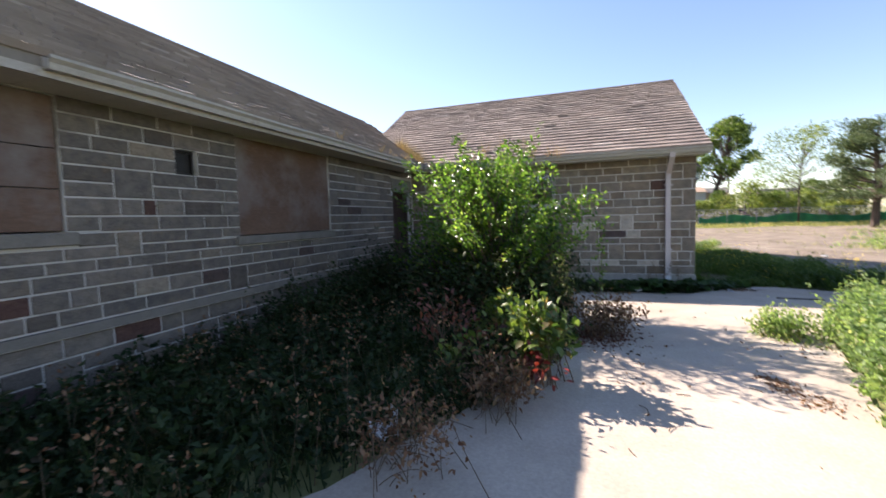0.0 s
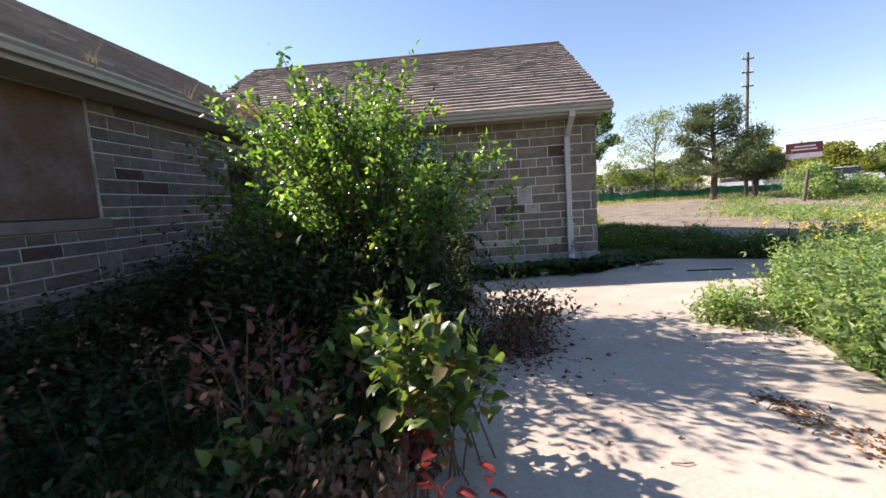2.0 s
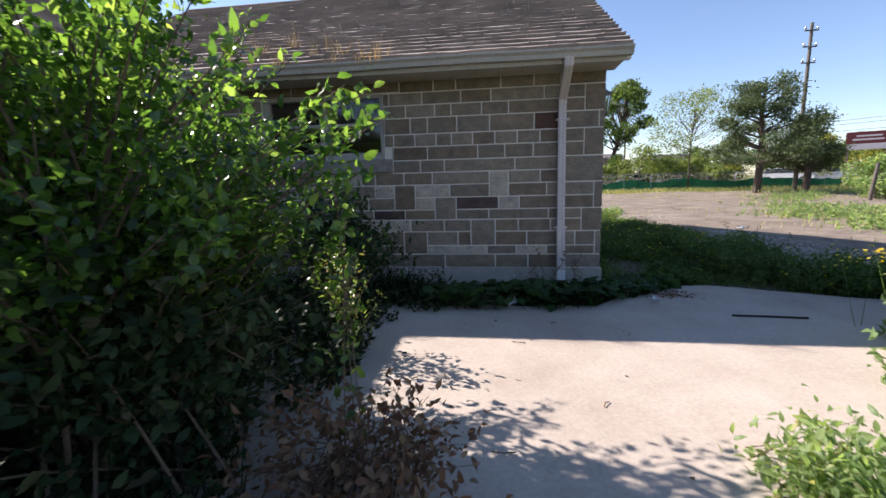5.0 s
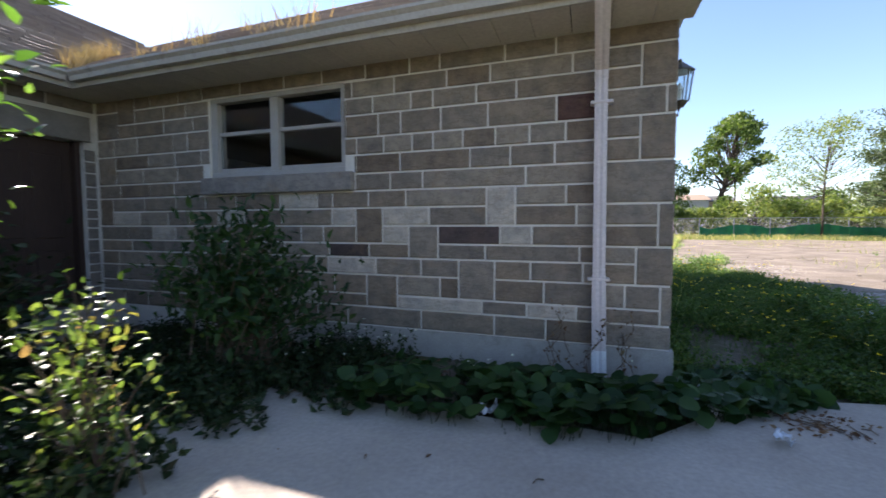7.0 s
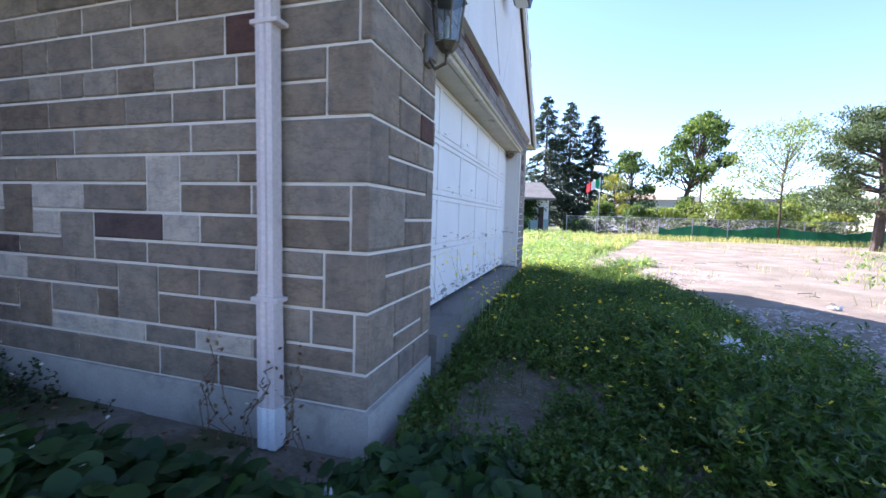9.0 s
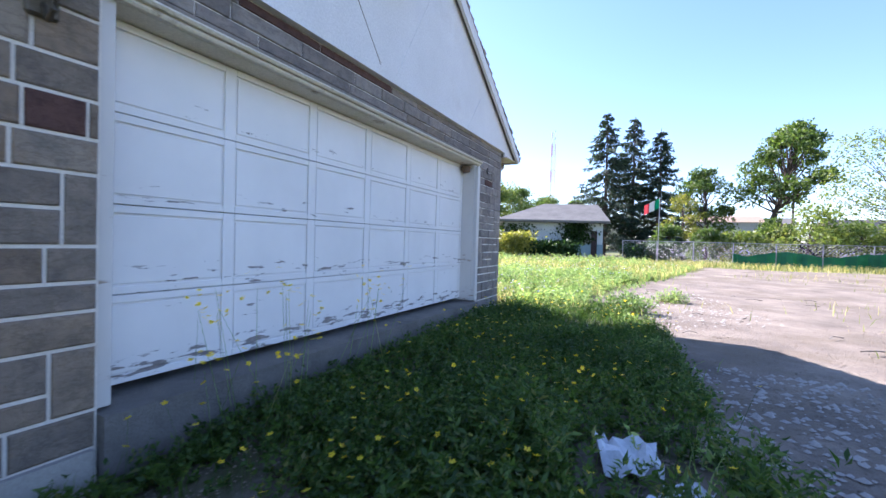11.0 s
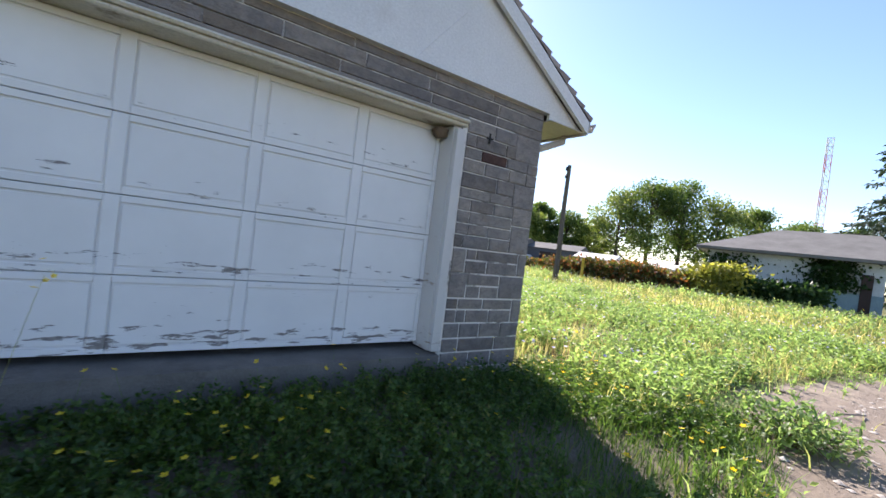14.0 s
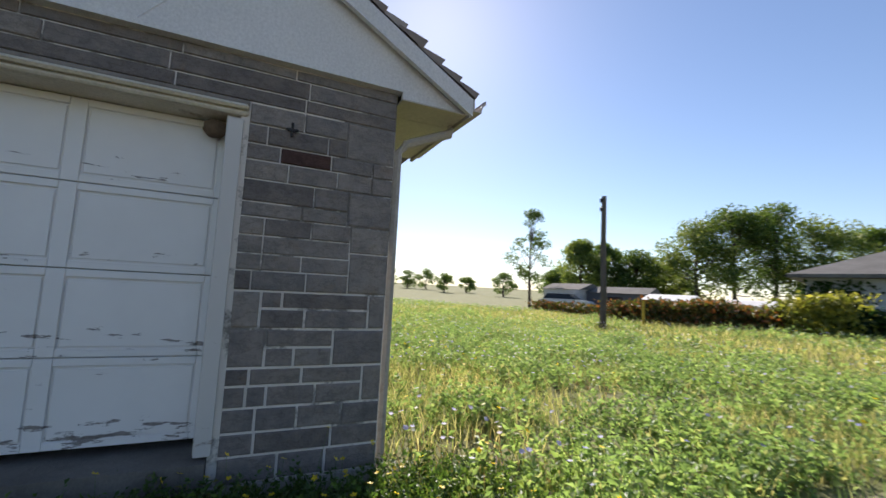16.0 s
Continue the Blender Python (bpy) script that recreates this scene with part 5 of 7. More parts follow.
def shrub(name, at, radius, height, shoots, per, leaf, width, mat, label, seed, category="shrub", stem_r=0.012, base_spread=0.3, start=0.3, spray=0.16, top_shoots=0, flat=1.0, leaders=0, lobes=0.0):
    """Many stems that arch out from the base, with leaves along their outer length; leaders stand out past the crown."""
    r2 = np.random.default_rng(seed)
    s = thing(name, (*at, float(lie(*at))), label, category)
    bm = bmesh.new()
    ctr, out, tight = [], [], []
    for k in range(shoots + leaders):
        lead = k >= shoots
        a = r2.uniform(0, 6.283)
        el = math.asin(r2.uniform(-0.15, 1.0)) if k >= top_shoots else r2.uniform(1.0, 1.45)
        if lead:
            el = r2.uniform(0.15, 1.35)
        reach = r2.uniform(0.62, 1.06) * (1.06 if k < top_shoots else 1.1 if k % 9 == 0 else 1.0)
        if lead:
            reach = r2.uniform(1.05, 1.26)
        reach *= 1 + lobes * noise.noise(Vector((math.cos(a) * math.cos(el) * 1.7, math.sin(a) * math.cos(el) * 1.7, math.sin(el) * 1.7 + seed)))
        e = Vector((math.cos(a) * math.cos(el) * radius[0] * reach, math.sin(a) * math.cos(el) * radius[1] * reach, height * (0.5 + 0.5 * math.sin(el) * reach * flat)))
        if lead:
            e.z += 0.06
        b = Vector((r2.normal(0, base_spread), r2.normal(0, base_spread), 0))
        m = Vector((b.x * 0.4 + e.x * 0.35, b.y * 0.4 + e.y * 0.35, e.z * 0.75))
        pts = [b * (1 - t) ** 2 + m * 2 * t * (1 - t) + e * t * t for t in np.linspace(0, 1, 7)]
        put_tube(bm, pts, [stem_r * (1 - 0.8 * i / 6) for i in range(7)], 5, False)
        ts = r2.uniform(0.55 if lead else start, 1.0, per // 2 if lead else per) ** 0.85
        for t in ts:
            ctr.append(b * (1 - t) ** 2 + m * 2 * t * (1 - t) + e * t * t)
            out.append((e - b).normalized())
            tight.append(0.035 if lead else spray)
    tagged(part("stem", bm, TWIG, s), kind="stuff")
    C = np.array(ctr) + r2.normal(0, 1, (len(ctr), 3)) * np.array(tight)[:, None]
    C[:, 2] = np.maximum(C[:, 2], 0.04)
    D = np.array(out) * 0.6 + r2.normal(0, 0.7, (len(out), 3)) + [0, 0, 0.1]
    L = r2.uniform(leaf[0], leaf[1], len(C))
    V, F = oval_leaf(C, D, L, width, r2)
    np_mesh("foliage", V, F, mat, s)
    return s


shrub("bush", (-1.15, 6.15), (1.6, 1.4), 2.62, 155, 118, (0.042, 0.088), 0.55, BUSH_LEAF, "large leafy green bush on the edge of the driveway", 1, "bush", 0.014, 0.28, 0.3, 0.065, 26, 1.0, 64, 0.3)
shrub("sapling", (0.5, 5.92), (0.2, 0.2), 1.72, 3, 44, (0.035, 0.075), 0.55, BUSH_LEAF, "slender leafy shoots rising beside the large bush", 17, "sapling", 0.004, 0.04, 0.12, 0.045, 4)
# Inner and lower leaves of the same bush, coloured dark for the shade there.
shrub("bush", (-1.2, 5.95), (1.45, 1.35), 1.5, 150, 100, (0.05, 0.09), 0.55, SHADE_LEAF, "lower leaves of the large bush, coloured dark for shade", 2, "bush", 0.01, 0.5, 0.15, 0.16)
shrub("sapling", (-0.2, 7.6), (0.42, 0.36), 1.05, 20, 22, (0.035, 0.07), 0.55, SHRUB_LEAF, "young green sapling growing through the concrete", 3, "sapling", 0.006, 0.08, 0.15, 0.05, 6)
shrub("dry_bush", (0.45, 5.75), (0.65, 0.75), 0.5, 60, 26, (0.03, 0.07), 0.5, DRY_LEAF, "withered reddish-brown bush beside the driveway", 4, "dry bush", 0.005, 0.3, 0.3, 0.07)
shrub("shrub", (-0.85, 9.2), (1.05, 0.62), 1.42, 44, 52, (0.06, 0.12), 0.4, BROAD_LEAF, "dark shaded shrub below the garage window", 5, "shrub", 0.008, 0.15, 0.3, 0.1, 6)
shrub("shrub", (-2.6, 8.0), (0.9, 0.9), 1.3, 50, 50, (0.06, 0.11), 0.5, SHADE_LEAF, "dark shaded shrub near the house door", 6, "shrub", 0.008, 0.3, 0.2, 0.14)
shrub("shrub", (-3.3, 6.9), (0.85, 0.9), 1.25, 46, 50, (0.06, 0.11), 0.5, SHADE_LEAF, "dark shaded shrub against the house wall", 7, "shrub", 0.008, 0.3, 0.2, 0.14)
shrub("shrub", (-0.12, 3.65), (0.46, 0.48), 0.95, 28, 22, (0.065, 0.125), 0.62, SHRUB_LEAF, "broad-leaved light green shrub at the edge of the driveway", 8, "shrub", 0.007, 0.12, 0.35, 0.05, 4)
shrub("shrub", (-0.75, 4.45), (0.4, 0.5), 0.85, 26, 22, (0.05, 0.10), 0.6, SHRUB_LEAF, "broad-leaved light green shrub among dry weeds", 9, "shrub", 0.007, 0.12, 0.4, 0.05, 3)
shrub("creeper", (-0.2, 3.25), (0.34, 0.28), 0.55, 8, 5, (0.07, 0.12), 0.5, RED_LEAF, "red-leaved creeper at the foot of a shrub", 10, "creeper", 0.004, 0.1, 0.5, 0.04)
shrub("dry_bush", (-0.45, 2.95), (0.42, 0.38), 0.55, 46, 20, (0.03, 0.065), 0.5, DRY_LEAF, "withered brown weed cluster by the driveway", 11, "dry bush", 0.004, 0.2, 0.35, 0.05)
shrub("dry_bush", (-0.9, 1.9), (0.5, 0.45), 0.6, 40, 18, (0.025, 0.055), 0.5, DRY_LEAF, "withered brown weed cluster by the driveway", 12, "dry bush", 0.004, 0.25, 0.35, 0.06)
shrub("weed_clump", (2.75, 6.0), (0.42, 0.3), 0.42, 36, 40, (0.04, 0.08), 0.42, WEED_LEAF, "bright green weed clump in a crack of the driveway", 13, "weeds", 0.004, 0.2, 0.1, 0.06)
shrub("weed_clump", (3.4, 5.75), (0.45, 0.3), 0.30, 36, 40, (0.04, 0.08), 0.42, WEED_LEAF, "bright green weed clump at the driveway edge", 14, "weeds", 0.004, 0.25, 0.1, 0.06)

shrub("weed_clump", (4.75, 18.5), (0.5, 0.4), 0.36, 40, 40, (0.035, 0.08), 0.4, WEED_LEAF, "leafy weed clump at the edge of the gravel", 18, "weeds", 0.004, 0.2, 0.1, 0.06)
shrub("weed_clump", (5.55, 20.6), (0.35, 0.3), 0.26, 26, 34, (0.03, 0.07), 0.4, WEED_LEAF, "small weed clump on the bare gravel", 19, "weeds", 0.004, 0.2, 0.1, 0.06)
shrub("dry_bush", (-1.15, 3.75), (0.75, 0.55), 0.95, 16, 10, (0.05, 0.10), 0.5, RED_BROWN, "dying shrub with hanging red-brown leaves", 15, "dry bush", 0.009, 0.2, 0.5, 0.06)
shrub("shrub", (-0.85, 3.45), (0.4, 0.4), 0.6, 12, 9, (0.06, 0.11), 0.6, SHRUB_LEAF, "sparse light green shoots among dying branches", 16, "shrub", 0.006, 0.15, 0.5, 0.05)

# climbing growth low on the house wall
P = np.stack([rng.uniform(-4.15, -3.3, 600), rng.uniform(4.2, 8.8, 600)], 1)
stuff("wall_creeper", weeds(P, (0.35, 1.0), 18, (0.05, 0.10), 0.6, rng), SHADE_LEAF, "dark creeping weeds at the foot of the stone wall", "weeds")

# broad round leaves along the garage plinth and round its corner
IVY = [(0.2, 8.85), (1.4, 8.8), (2.25, 8.95), (2.6, 9.3), (2.9, 9.5), (3.6, 10.0), (3.3, 10.45), (2.8, 10.3), (2.5, 9.8), (1.6, 9.72), (0.4, 9.8)]
P = clumpy(scatter(IVY, 1700, rng), rng, 1.1, -0.25)
z = rng.uniform(0.05, 0.24, len(P)) * np.clip((10.0 - P[:, 1]) / 0.6, 0.35, 1) + 0.03
b3 = np.stack([P[:, 0], P[:, 1], z], 1)
D = np.stack([rng.normal(0, 1, len(P)), rng.normal(-0.3, 1, len(P)), rng.normal(0.1, 0.3, len(P))], 1)
stuff("ground_ivy", round_leaf(b3, D, rng.uniform(0.06, 0.135, len(P)), rng), BROAD_LEAF, "broad leaves along the garage plinth, green darkened for shade", "ground cover")
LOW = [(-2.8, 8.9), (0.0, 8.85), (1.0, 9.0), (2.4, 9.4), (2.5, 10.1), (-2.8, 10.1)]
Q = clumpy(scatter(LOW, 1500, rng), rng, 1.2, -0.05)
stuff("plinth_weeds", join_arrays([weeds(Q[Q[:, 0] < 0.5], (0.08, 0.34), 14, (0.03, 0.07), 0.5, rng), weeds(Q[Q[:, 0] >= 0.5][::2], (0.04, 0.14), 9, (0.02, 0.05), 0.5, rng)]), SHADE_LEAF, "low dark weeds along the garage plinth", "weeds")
fl = Q[::9]
stuff("plinth_flowers", florets(np.stack([fl[:, 0], fl[:, 1], rng.uniform(0.18, 0.38, len(fl))], 1), 0.014, 5, rng), PETAL_W, "tiny white flowers in the shaded weeds", "wildflowers")
lt = scatter(LOW, 500, rng)
stuff("plinth_litter", leaf_arrays(np.stack([lt[:, 0], lt[:, 1], np.full(len(lt), 0.035)], 1), np.concatenate([rng.normal(size=(len(lt), 2)), rng.uniform(0, 0.3, (len(lt), 1))], 1), rng.uniform(0.02, 0.06, len(lt)), 0.5, rng), DRY_LEAF, "dead leaves at the foot of the plinth", "leaf litter")
st, _ = stems(P, (0.05, 0.18), 0.004, rng)
stuff("ivy_stalks", st, SHADE_LEAF, "leaf stalks of the ground cover", "ground cover")

# flowering weeds before the garage door
FRONT = [(2.68, 10.5), (3.4, 10.15), (4.0, 10.15), (5.0, 9.75), (6.1, 9.4), (6.4, 10.4), (5.75, 12.2), (5.5, 14.4), (5.35, 16.6), (4.4, 18.3), (2.68, 18.1)]
P = clumpy(scatter(FRONT, 12500, rng), rng, 0.85, -0.14)
bare = np.clip((P[:, 0] - 2.5) / 0.8, 0.42, 1) + np.clip((P[:, 1] - 13.5) / 2.5, 0, 1)
P = P[rng.uniform(0, 1, len(P)) < bare]
P = P[np.hypot(P[:, 0] - 5.16, P[:, 1] - 12.5) > 0.42]
far_part = P[:, 0] > 3.3
rank = far_part & (P[:, 0] > 4.3) & (P[:, 1] < 12.8)
mid_part = far_part & ~rank
stuff("yard_weeds", join_arrays([weeds(P[mid_part], (0.07, 0.24), 14, (0.025, 0.06), 0.5, rng), weeds(P[rank][::2], (0.22, 0.48), 26, (0.04, 0.10), 0.3, rng), weeds(P[rank][1::2], (0.1, 0.28), 14, (0.03, 0.07), 0.4, rng), weeds(P[~far_part], (0.07, 0.26), 14, (0.025, 0.065), 0.5, rng)]), SHADED_YARD_LEAF, "low green weeds before the garage door", "weeds")
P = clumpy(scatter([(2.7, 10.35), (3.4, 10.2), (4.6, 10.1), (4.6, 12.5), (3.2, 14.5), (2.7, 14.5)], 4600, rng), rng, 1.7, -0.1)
stuff("corner_weeds", weeds(P, (0.04, 0.2), 13, (0.025, 0.07), 0.5, rng), SHADED_YARD_LEAF, "low creeping weeds over the stony soil by the garage", "weeds")
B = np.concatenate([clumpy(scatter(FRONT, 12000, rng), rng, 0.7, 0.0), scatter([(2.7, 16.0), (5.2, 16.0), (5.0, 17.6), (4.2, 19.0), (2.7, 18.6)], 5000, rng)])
stuff("yard_grass", blades(B, (0.06, 0.22), 0.004, rng), SHADED_YARD_LEAF, "short grass between the weeds before the garage", "grass")
P = clumpy(scatter(FRONT, 520, rng), rng, 0.9, -0.05)
st, tips = stems(P, (0.15, 0.4), 0.0025, rng)
stuff("flower_stalks", st, SHADED_YARD_LEAF, "thin green stalks of yellow flowers", "wildflowers")
stuff("yellow_flowers", florets(tips, 0.02, 5, rng), PETAL_Y, "small yellow wildflowers before the garage door", "wildflowers")
P = np.stack([rng.uniform(2.72, 3.0, 26), rng.uniform(11.6, 13.4, 26)], 1)
st, tips = stems(P, (0.5, 0.95), 0.003, rng)
stuff("tall_stalks", st, WEED_LEAF, "tall thin flower stalks by the garage door", "wildflowers")
tp = np.repeat(tips, 4, 0) + rng.normal(0, 0.06, (len(tips) * 4, 3))
stuff("tall_flowers", florets(tp, 0.018, 5, rng), PETAL_Y, "yellow flowers on tall stalks by the garage door", "wildflowers")

# field behind the garage
NEAR_FIELD = [(2.6, 17.5), (4.2, 17.5), (3.75, 20.2), (4.2, 23), (5.2, 27), (-9, 27), (-9, 18.5), (-2, 17.6)]
P = clumpy(scatter(NEAR_FIELD, 17000, rng), rng, 0.55, -0.08)
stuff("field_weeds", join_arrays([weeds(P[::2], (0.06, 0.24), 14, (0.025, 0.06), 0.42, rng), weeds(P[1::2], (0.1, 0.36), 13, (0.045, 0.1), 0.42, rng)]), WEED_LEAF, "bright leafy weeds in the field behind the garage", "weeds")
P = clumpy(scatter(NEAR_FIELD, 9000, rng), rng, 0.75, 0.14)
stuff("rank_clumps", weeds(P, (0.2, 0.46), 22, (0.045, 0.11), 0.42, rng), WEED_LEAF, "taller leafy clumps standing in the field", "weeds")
P = clumpy(scatter(NEAR_FIELD, 7000, rng), rng, 0.6, 0.12)
stuff("field_straw", blades(P, (0.1, 0.32), 0.005, rng), STRAW, "dead straw-coloured grass in the field", "grass")
B = clumpy(scatter(NEAR_FIELD, 46000, rng), rng, 0.5, -0.2)
stuff("field_grass", blades(B, (0.1, 0.34), 0.006, rng), GRASS, "long green and straw-coloured field grass", "grass")
MID_FIELD = [(5.4, 26.5), (6.3, 31), (7.5, 36.5), (9, 39.5), (-6, 40), (-16, 36), (-40, 30), (-40, 18), (-9, 18.5), (-9, 26.5)]
B = scatter(MID_FIELD, 60000, rng)
stuff("meadow_grass", blades(B, (0.12, 0.36), 0.016, rng), GRASS, "sunlit meadow grass, green turning to straw", "grass")
P = clumpy(scatter(MID_FIELD, 8000, rng), rng, 0.25, -0.05)
stuff("meadow_weeds", weeds(P, (0.2, 0.5), 8, (0.08, 0.17), 0.5, rng, fine=True), WEED_LEAF, "leafy weeds in the meadow", "weeds")
for nm, mat, n, sz, lab in (("blue_flowers", PETAL_B, 1500, 0.024, "pale blue wildflowers in the field"), ("field_yellow_flowers", PETAL_Y, 300, 0.024, "yellow wildflowers in the field"), ("white_flowers", PETAL_W, 300, 0.02, "small white wildflowers in the field")):
    P = np.concatenate([clumpy(scatter(NEAR_FIELD, n, rng), rng, 0.6, 0.0), clumpy(scatter(MID_FIELD, n * 2, rng), rng, 0.2, 0.05)])
    tp = np.stack([P[:, 0], P[:, 1], lie(P[:, 0], P[:, 1]) + rng.uniform(0.28, 0.5, len(P))], 1)
    stuff(nm, florets(tp, sz, 6, rng), mat, lab, "wildflowers")
st, _ = stems(P, (0.25, 0.5), 0.004, rng)
stuff("field_stalks", st, GRASS, "flower stalks in the field", "wildflowers")

# rank weeds beside the driveway
RIGHT = [(2.15, -3), (2.2, 2.4), (2.7, 4.1), (3.3, 6.2), (4.6, 7.9), (6.5, 9.9), (9.5, 9.3), (12, 7), (12, -3)]
P = np.concatenate([scatter(RIGHT, 3600, rng), scatter([(2.15, 0), (2.2, 2.4), (2.7, 4.1), (3.3, 6.2), (4.6, 7.9), (6.5, 9.9), (7.2, 9.0), (5, 5.6), (4, 0)], 1500, rng)])
rim = np.concatenate([np.linspace(a, b, 130) for a, b in (((2.2, 0.0), (2.2, 2.5)), ((2.2, 2.5), (2.75, 4.2)), ((2.75, 4.2), (3.3, 6.3)), ((3.3, 6.3), (4.7, 8.2)))])
rim = rim + rng.normal(0, 0.09, rim.shape) + [0.16, 0.0]
stuff("verge_weeds", join_arrays([weeds(P, (0.3, 0.72), 22, (0.06, 0.13), 0.42, rng), weeds(rim, (0.12, 0.4), 18, (0.05, 0.11), 0.42, rng)]), WEED_LEAF, "rank bright green weeds beside the driveway", "weeds")
B = scatter(RIGHT, 9000, rng)
stuff("verge_grass", blades(B, (0.2, 0.6), 0.006, rng), GRASS, "long grass among the weeds beside the driveway", "grass")
P = np.stack([rng.uniform(4.5, 8, 90), rng.uniform(5.5, 9.2, 90)], 1)
st, tips = stems(P, (0.6, 0.95), 0.004, rng)
tp = np.repeat(tips, 12, 0) + rng.normal(0, 0.05, (len(tips) * 12, 3))
stuff("goldenrod", florets(tp, 0.018, 4, rng), PETAL_Y, "yellow goldenrod heads beside the driveway", "wildflowers")
stuff("goldenrod_stalks", st, WEED_LEAF, "green goldenrod stalks", "wildflowers")
FAR_E = [(9.5, 9.2), (14, 10), (22, 13.5), (36, 20), (60, 26), (60, -6), (12, -3), (12, 7)]
B = scatter(FAR_E, 26000, rng)
stuff("east_meadow_grass", blades(B, (0.2, 0.5), 0.014, rng), GRASS, "meadow grass between the yard and the road", "grass")
P = clumpy(scatter(FAR_E, 3500, rng), rng, 0.2, 0.0)
stuff("east_meadow_weeds", weeds(P, (0.2, 0.6), 9, (0.08, 0.18), 0.5, rng, fine=True), WEED_LEAF, "leafy weeds between the yard and the road", "weeds")
ISLAND = [(9.0, 16.5), (10.2, 13.2), (14, 12), (30, 24), (26, 33), (18.5, 34), (13, 24)]
P = clumpy(scatter(ISLAND, 7000, rng) + rng.normal(0, 0.7, (7000, 2)), rng, 0.3, 0.12)
stuff("island_weeds", weeds(P, (0.1, 0.36), 9, (0.06, 0.15), 0.5, rng, fine=True), WEED_LEAF, "green weeds spreading over the gravel toward the road", "weeds")
B = clumpy(scatter(ISLAND, 16000, rng) + rng.normal(0, 0.8, (16000, 2)), rng, 0.3, 0.05)
stuff("island_grass", blades(B, (0.08, 0.32), 0.012, rng), GRASS, "patchy grass over the gravel toward the road", "grass")
STRIP = [(6.5, 36.5), (12, 37.2), (24, 37.8), (35, 31), (48, 36), (40, 44), (8, 41)]
B = scatter(STRIP, 16000, rng) + rng.normal(0, 0.4, (16000, 2))
stuff("fence_grass", blades(B, (0.15, 0.42), 0.016, rng), GRASS, "dry yellowing grass along the fence", "grass")
B = scatter([(4.5, 17.5), (7, 12), (20, 13), (34, 22), (24, 36), (7, 35)], 9000, rng)
B = clumpy(B, rng, 0.35, 0.22)
stuff("yard_tufts", blades(B, (0.06, 0.25), 0.007, rng), GRASS, "sparse grass tufts in the gravel yard", "grass")

# low growth over the slab by the house door, and along the ragged gravel edge
SPILL = [(-4.1, 7.0), (-1.0, 6.7), (-0.15, 6.5), (0.05, 7.0), (0.0, 7.9), (-0.3, 8.6), (-0.9, 9.0), (-2.0, 8.9), (-2.6, 8.3), (-4.1, 8.6)]
P = clumpy(scatter(SPILL, 1500, rng), rng, 0.9, -0.2)
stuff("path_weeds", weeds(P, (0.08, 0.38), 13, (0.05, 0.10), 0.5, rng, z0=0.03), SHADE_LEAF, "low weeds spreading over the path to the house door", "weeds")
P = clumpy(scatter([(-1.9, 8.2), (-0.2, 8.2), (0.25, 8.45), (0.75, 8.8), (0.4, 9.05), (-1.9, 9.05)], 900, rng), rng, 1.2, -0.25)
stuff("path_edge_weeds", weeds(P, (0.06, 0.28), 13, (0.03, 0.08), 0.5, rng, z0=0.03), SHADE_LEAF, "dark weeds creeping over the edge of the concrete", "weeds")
k = rng.integers(0, len(ge), 2600)
P = np.array(ge)[k] + rng.normal(0, 0.16, (2600, 2))
P = P[(P[:, 1] > 10.6) & (P[:, 1] < 30) & (P[:, 0] < 12)]
stuff("edge_weeds", join_arrays([weeds(P[::3], (0.06, 0.22), 12, (0.03, 0.08), 0.45, rng), blades(P, (0.08, 0.26), 0.006, rng)]), WEED_LEAF, "weeds creeping over the edge of the gravel", "weeds")

# grass rooted in the gutters and the roof valley
def roof_tufts(pts, n, hgt, mat, nm, lab):
    r2 = np.random.default_rng(9)
    c = np.array(pts)[r2.integers(0, len(pts), n)] + r2.normal(0, 0.05, (n, 3)) * [1, 1, 0.2]
    h = r2.uniform(*hgt, n)[:, None]
    a = r2.uniform(0, 6.28, n)
    side = np.stack([np.cos(a), np.sin(a), 0 * a], 1) * 0.006
    tip = c + np.stack([r2.normal(0, 0.3, n), r2.normal(0, 0.3, n), np.ones(n)], 1) * h
    V = np.stack([c - side, c + side, tip], 1).reshape(-1, 3)
    stuff(nm, (V, np.arange(n * 3).reshape(-1, 3)), mat, lab, "roof weeds")


val = [(M_EAVE - k * 0.08, G_EAVE + k * 0.08 + 0.02, EAVE_Z + PITCH * k * 0.08 + 0.03) for k in range(0, 16)]
gr_x = random.Random(6)
gut = [(gr_x.uniform(-3.5, 0.4), G_EAVE - 0.05, 3.02) for _ in range(11)] + [(gr_x.uniform(-3.5, -0.2), G_EAVE + 0.2 * k, EAVE_Z + 0.14 * k) for k in (1, 2, 2, 3, 1, 4)] + [(M_EAVE + 0.05, gr_x.uniform(4.5, 9.3), 3.02) for _ in range(6)]
roof_tufts(val * 4 + gut, 1100, (0.06, 0.36), STRAW, "roof_weeds", "dry straw-coloured weeds rooted in the roof valley and gutter")

# litter on the driveway: dead leaves, twigs, pebbles
P = np.concatenate([np.stack([rng.normal(2.03, 0.07, 150), rng.normal(4.15, 0.12, 150)], 1), np.stack([rng.normal(2.2, 0.1, 130), rng.normal(3.8, 0.1, 130)], 1), np.stack([rng.normal(3.35, 0.14, 160), rng.normal(9.6, 0.12, 160)], 1), np.stack([rng.normal(2.7, 0.4, 70), rng.normal(5.4, 0.2, 70)], 1), scatter(SLAB, 70, rng), np.stack([rng.normal(0.75, 0.2, 70), rng.normal(4.6, 0.5, 70)], 1)])
P = P[inside(SLAB, P[:, 0], P[:, 1])]
b3 = np.stack([P[:, 0], P[:, 1], np.full(len(P), 0.04)], 1)
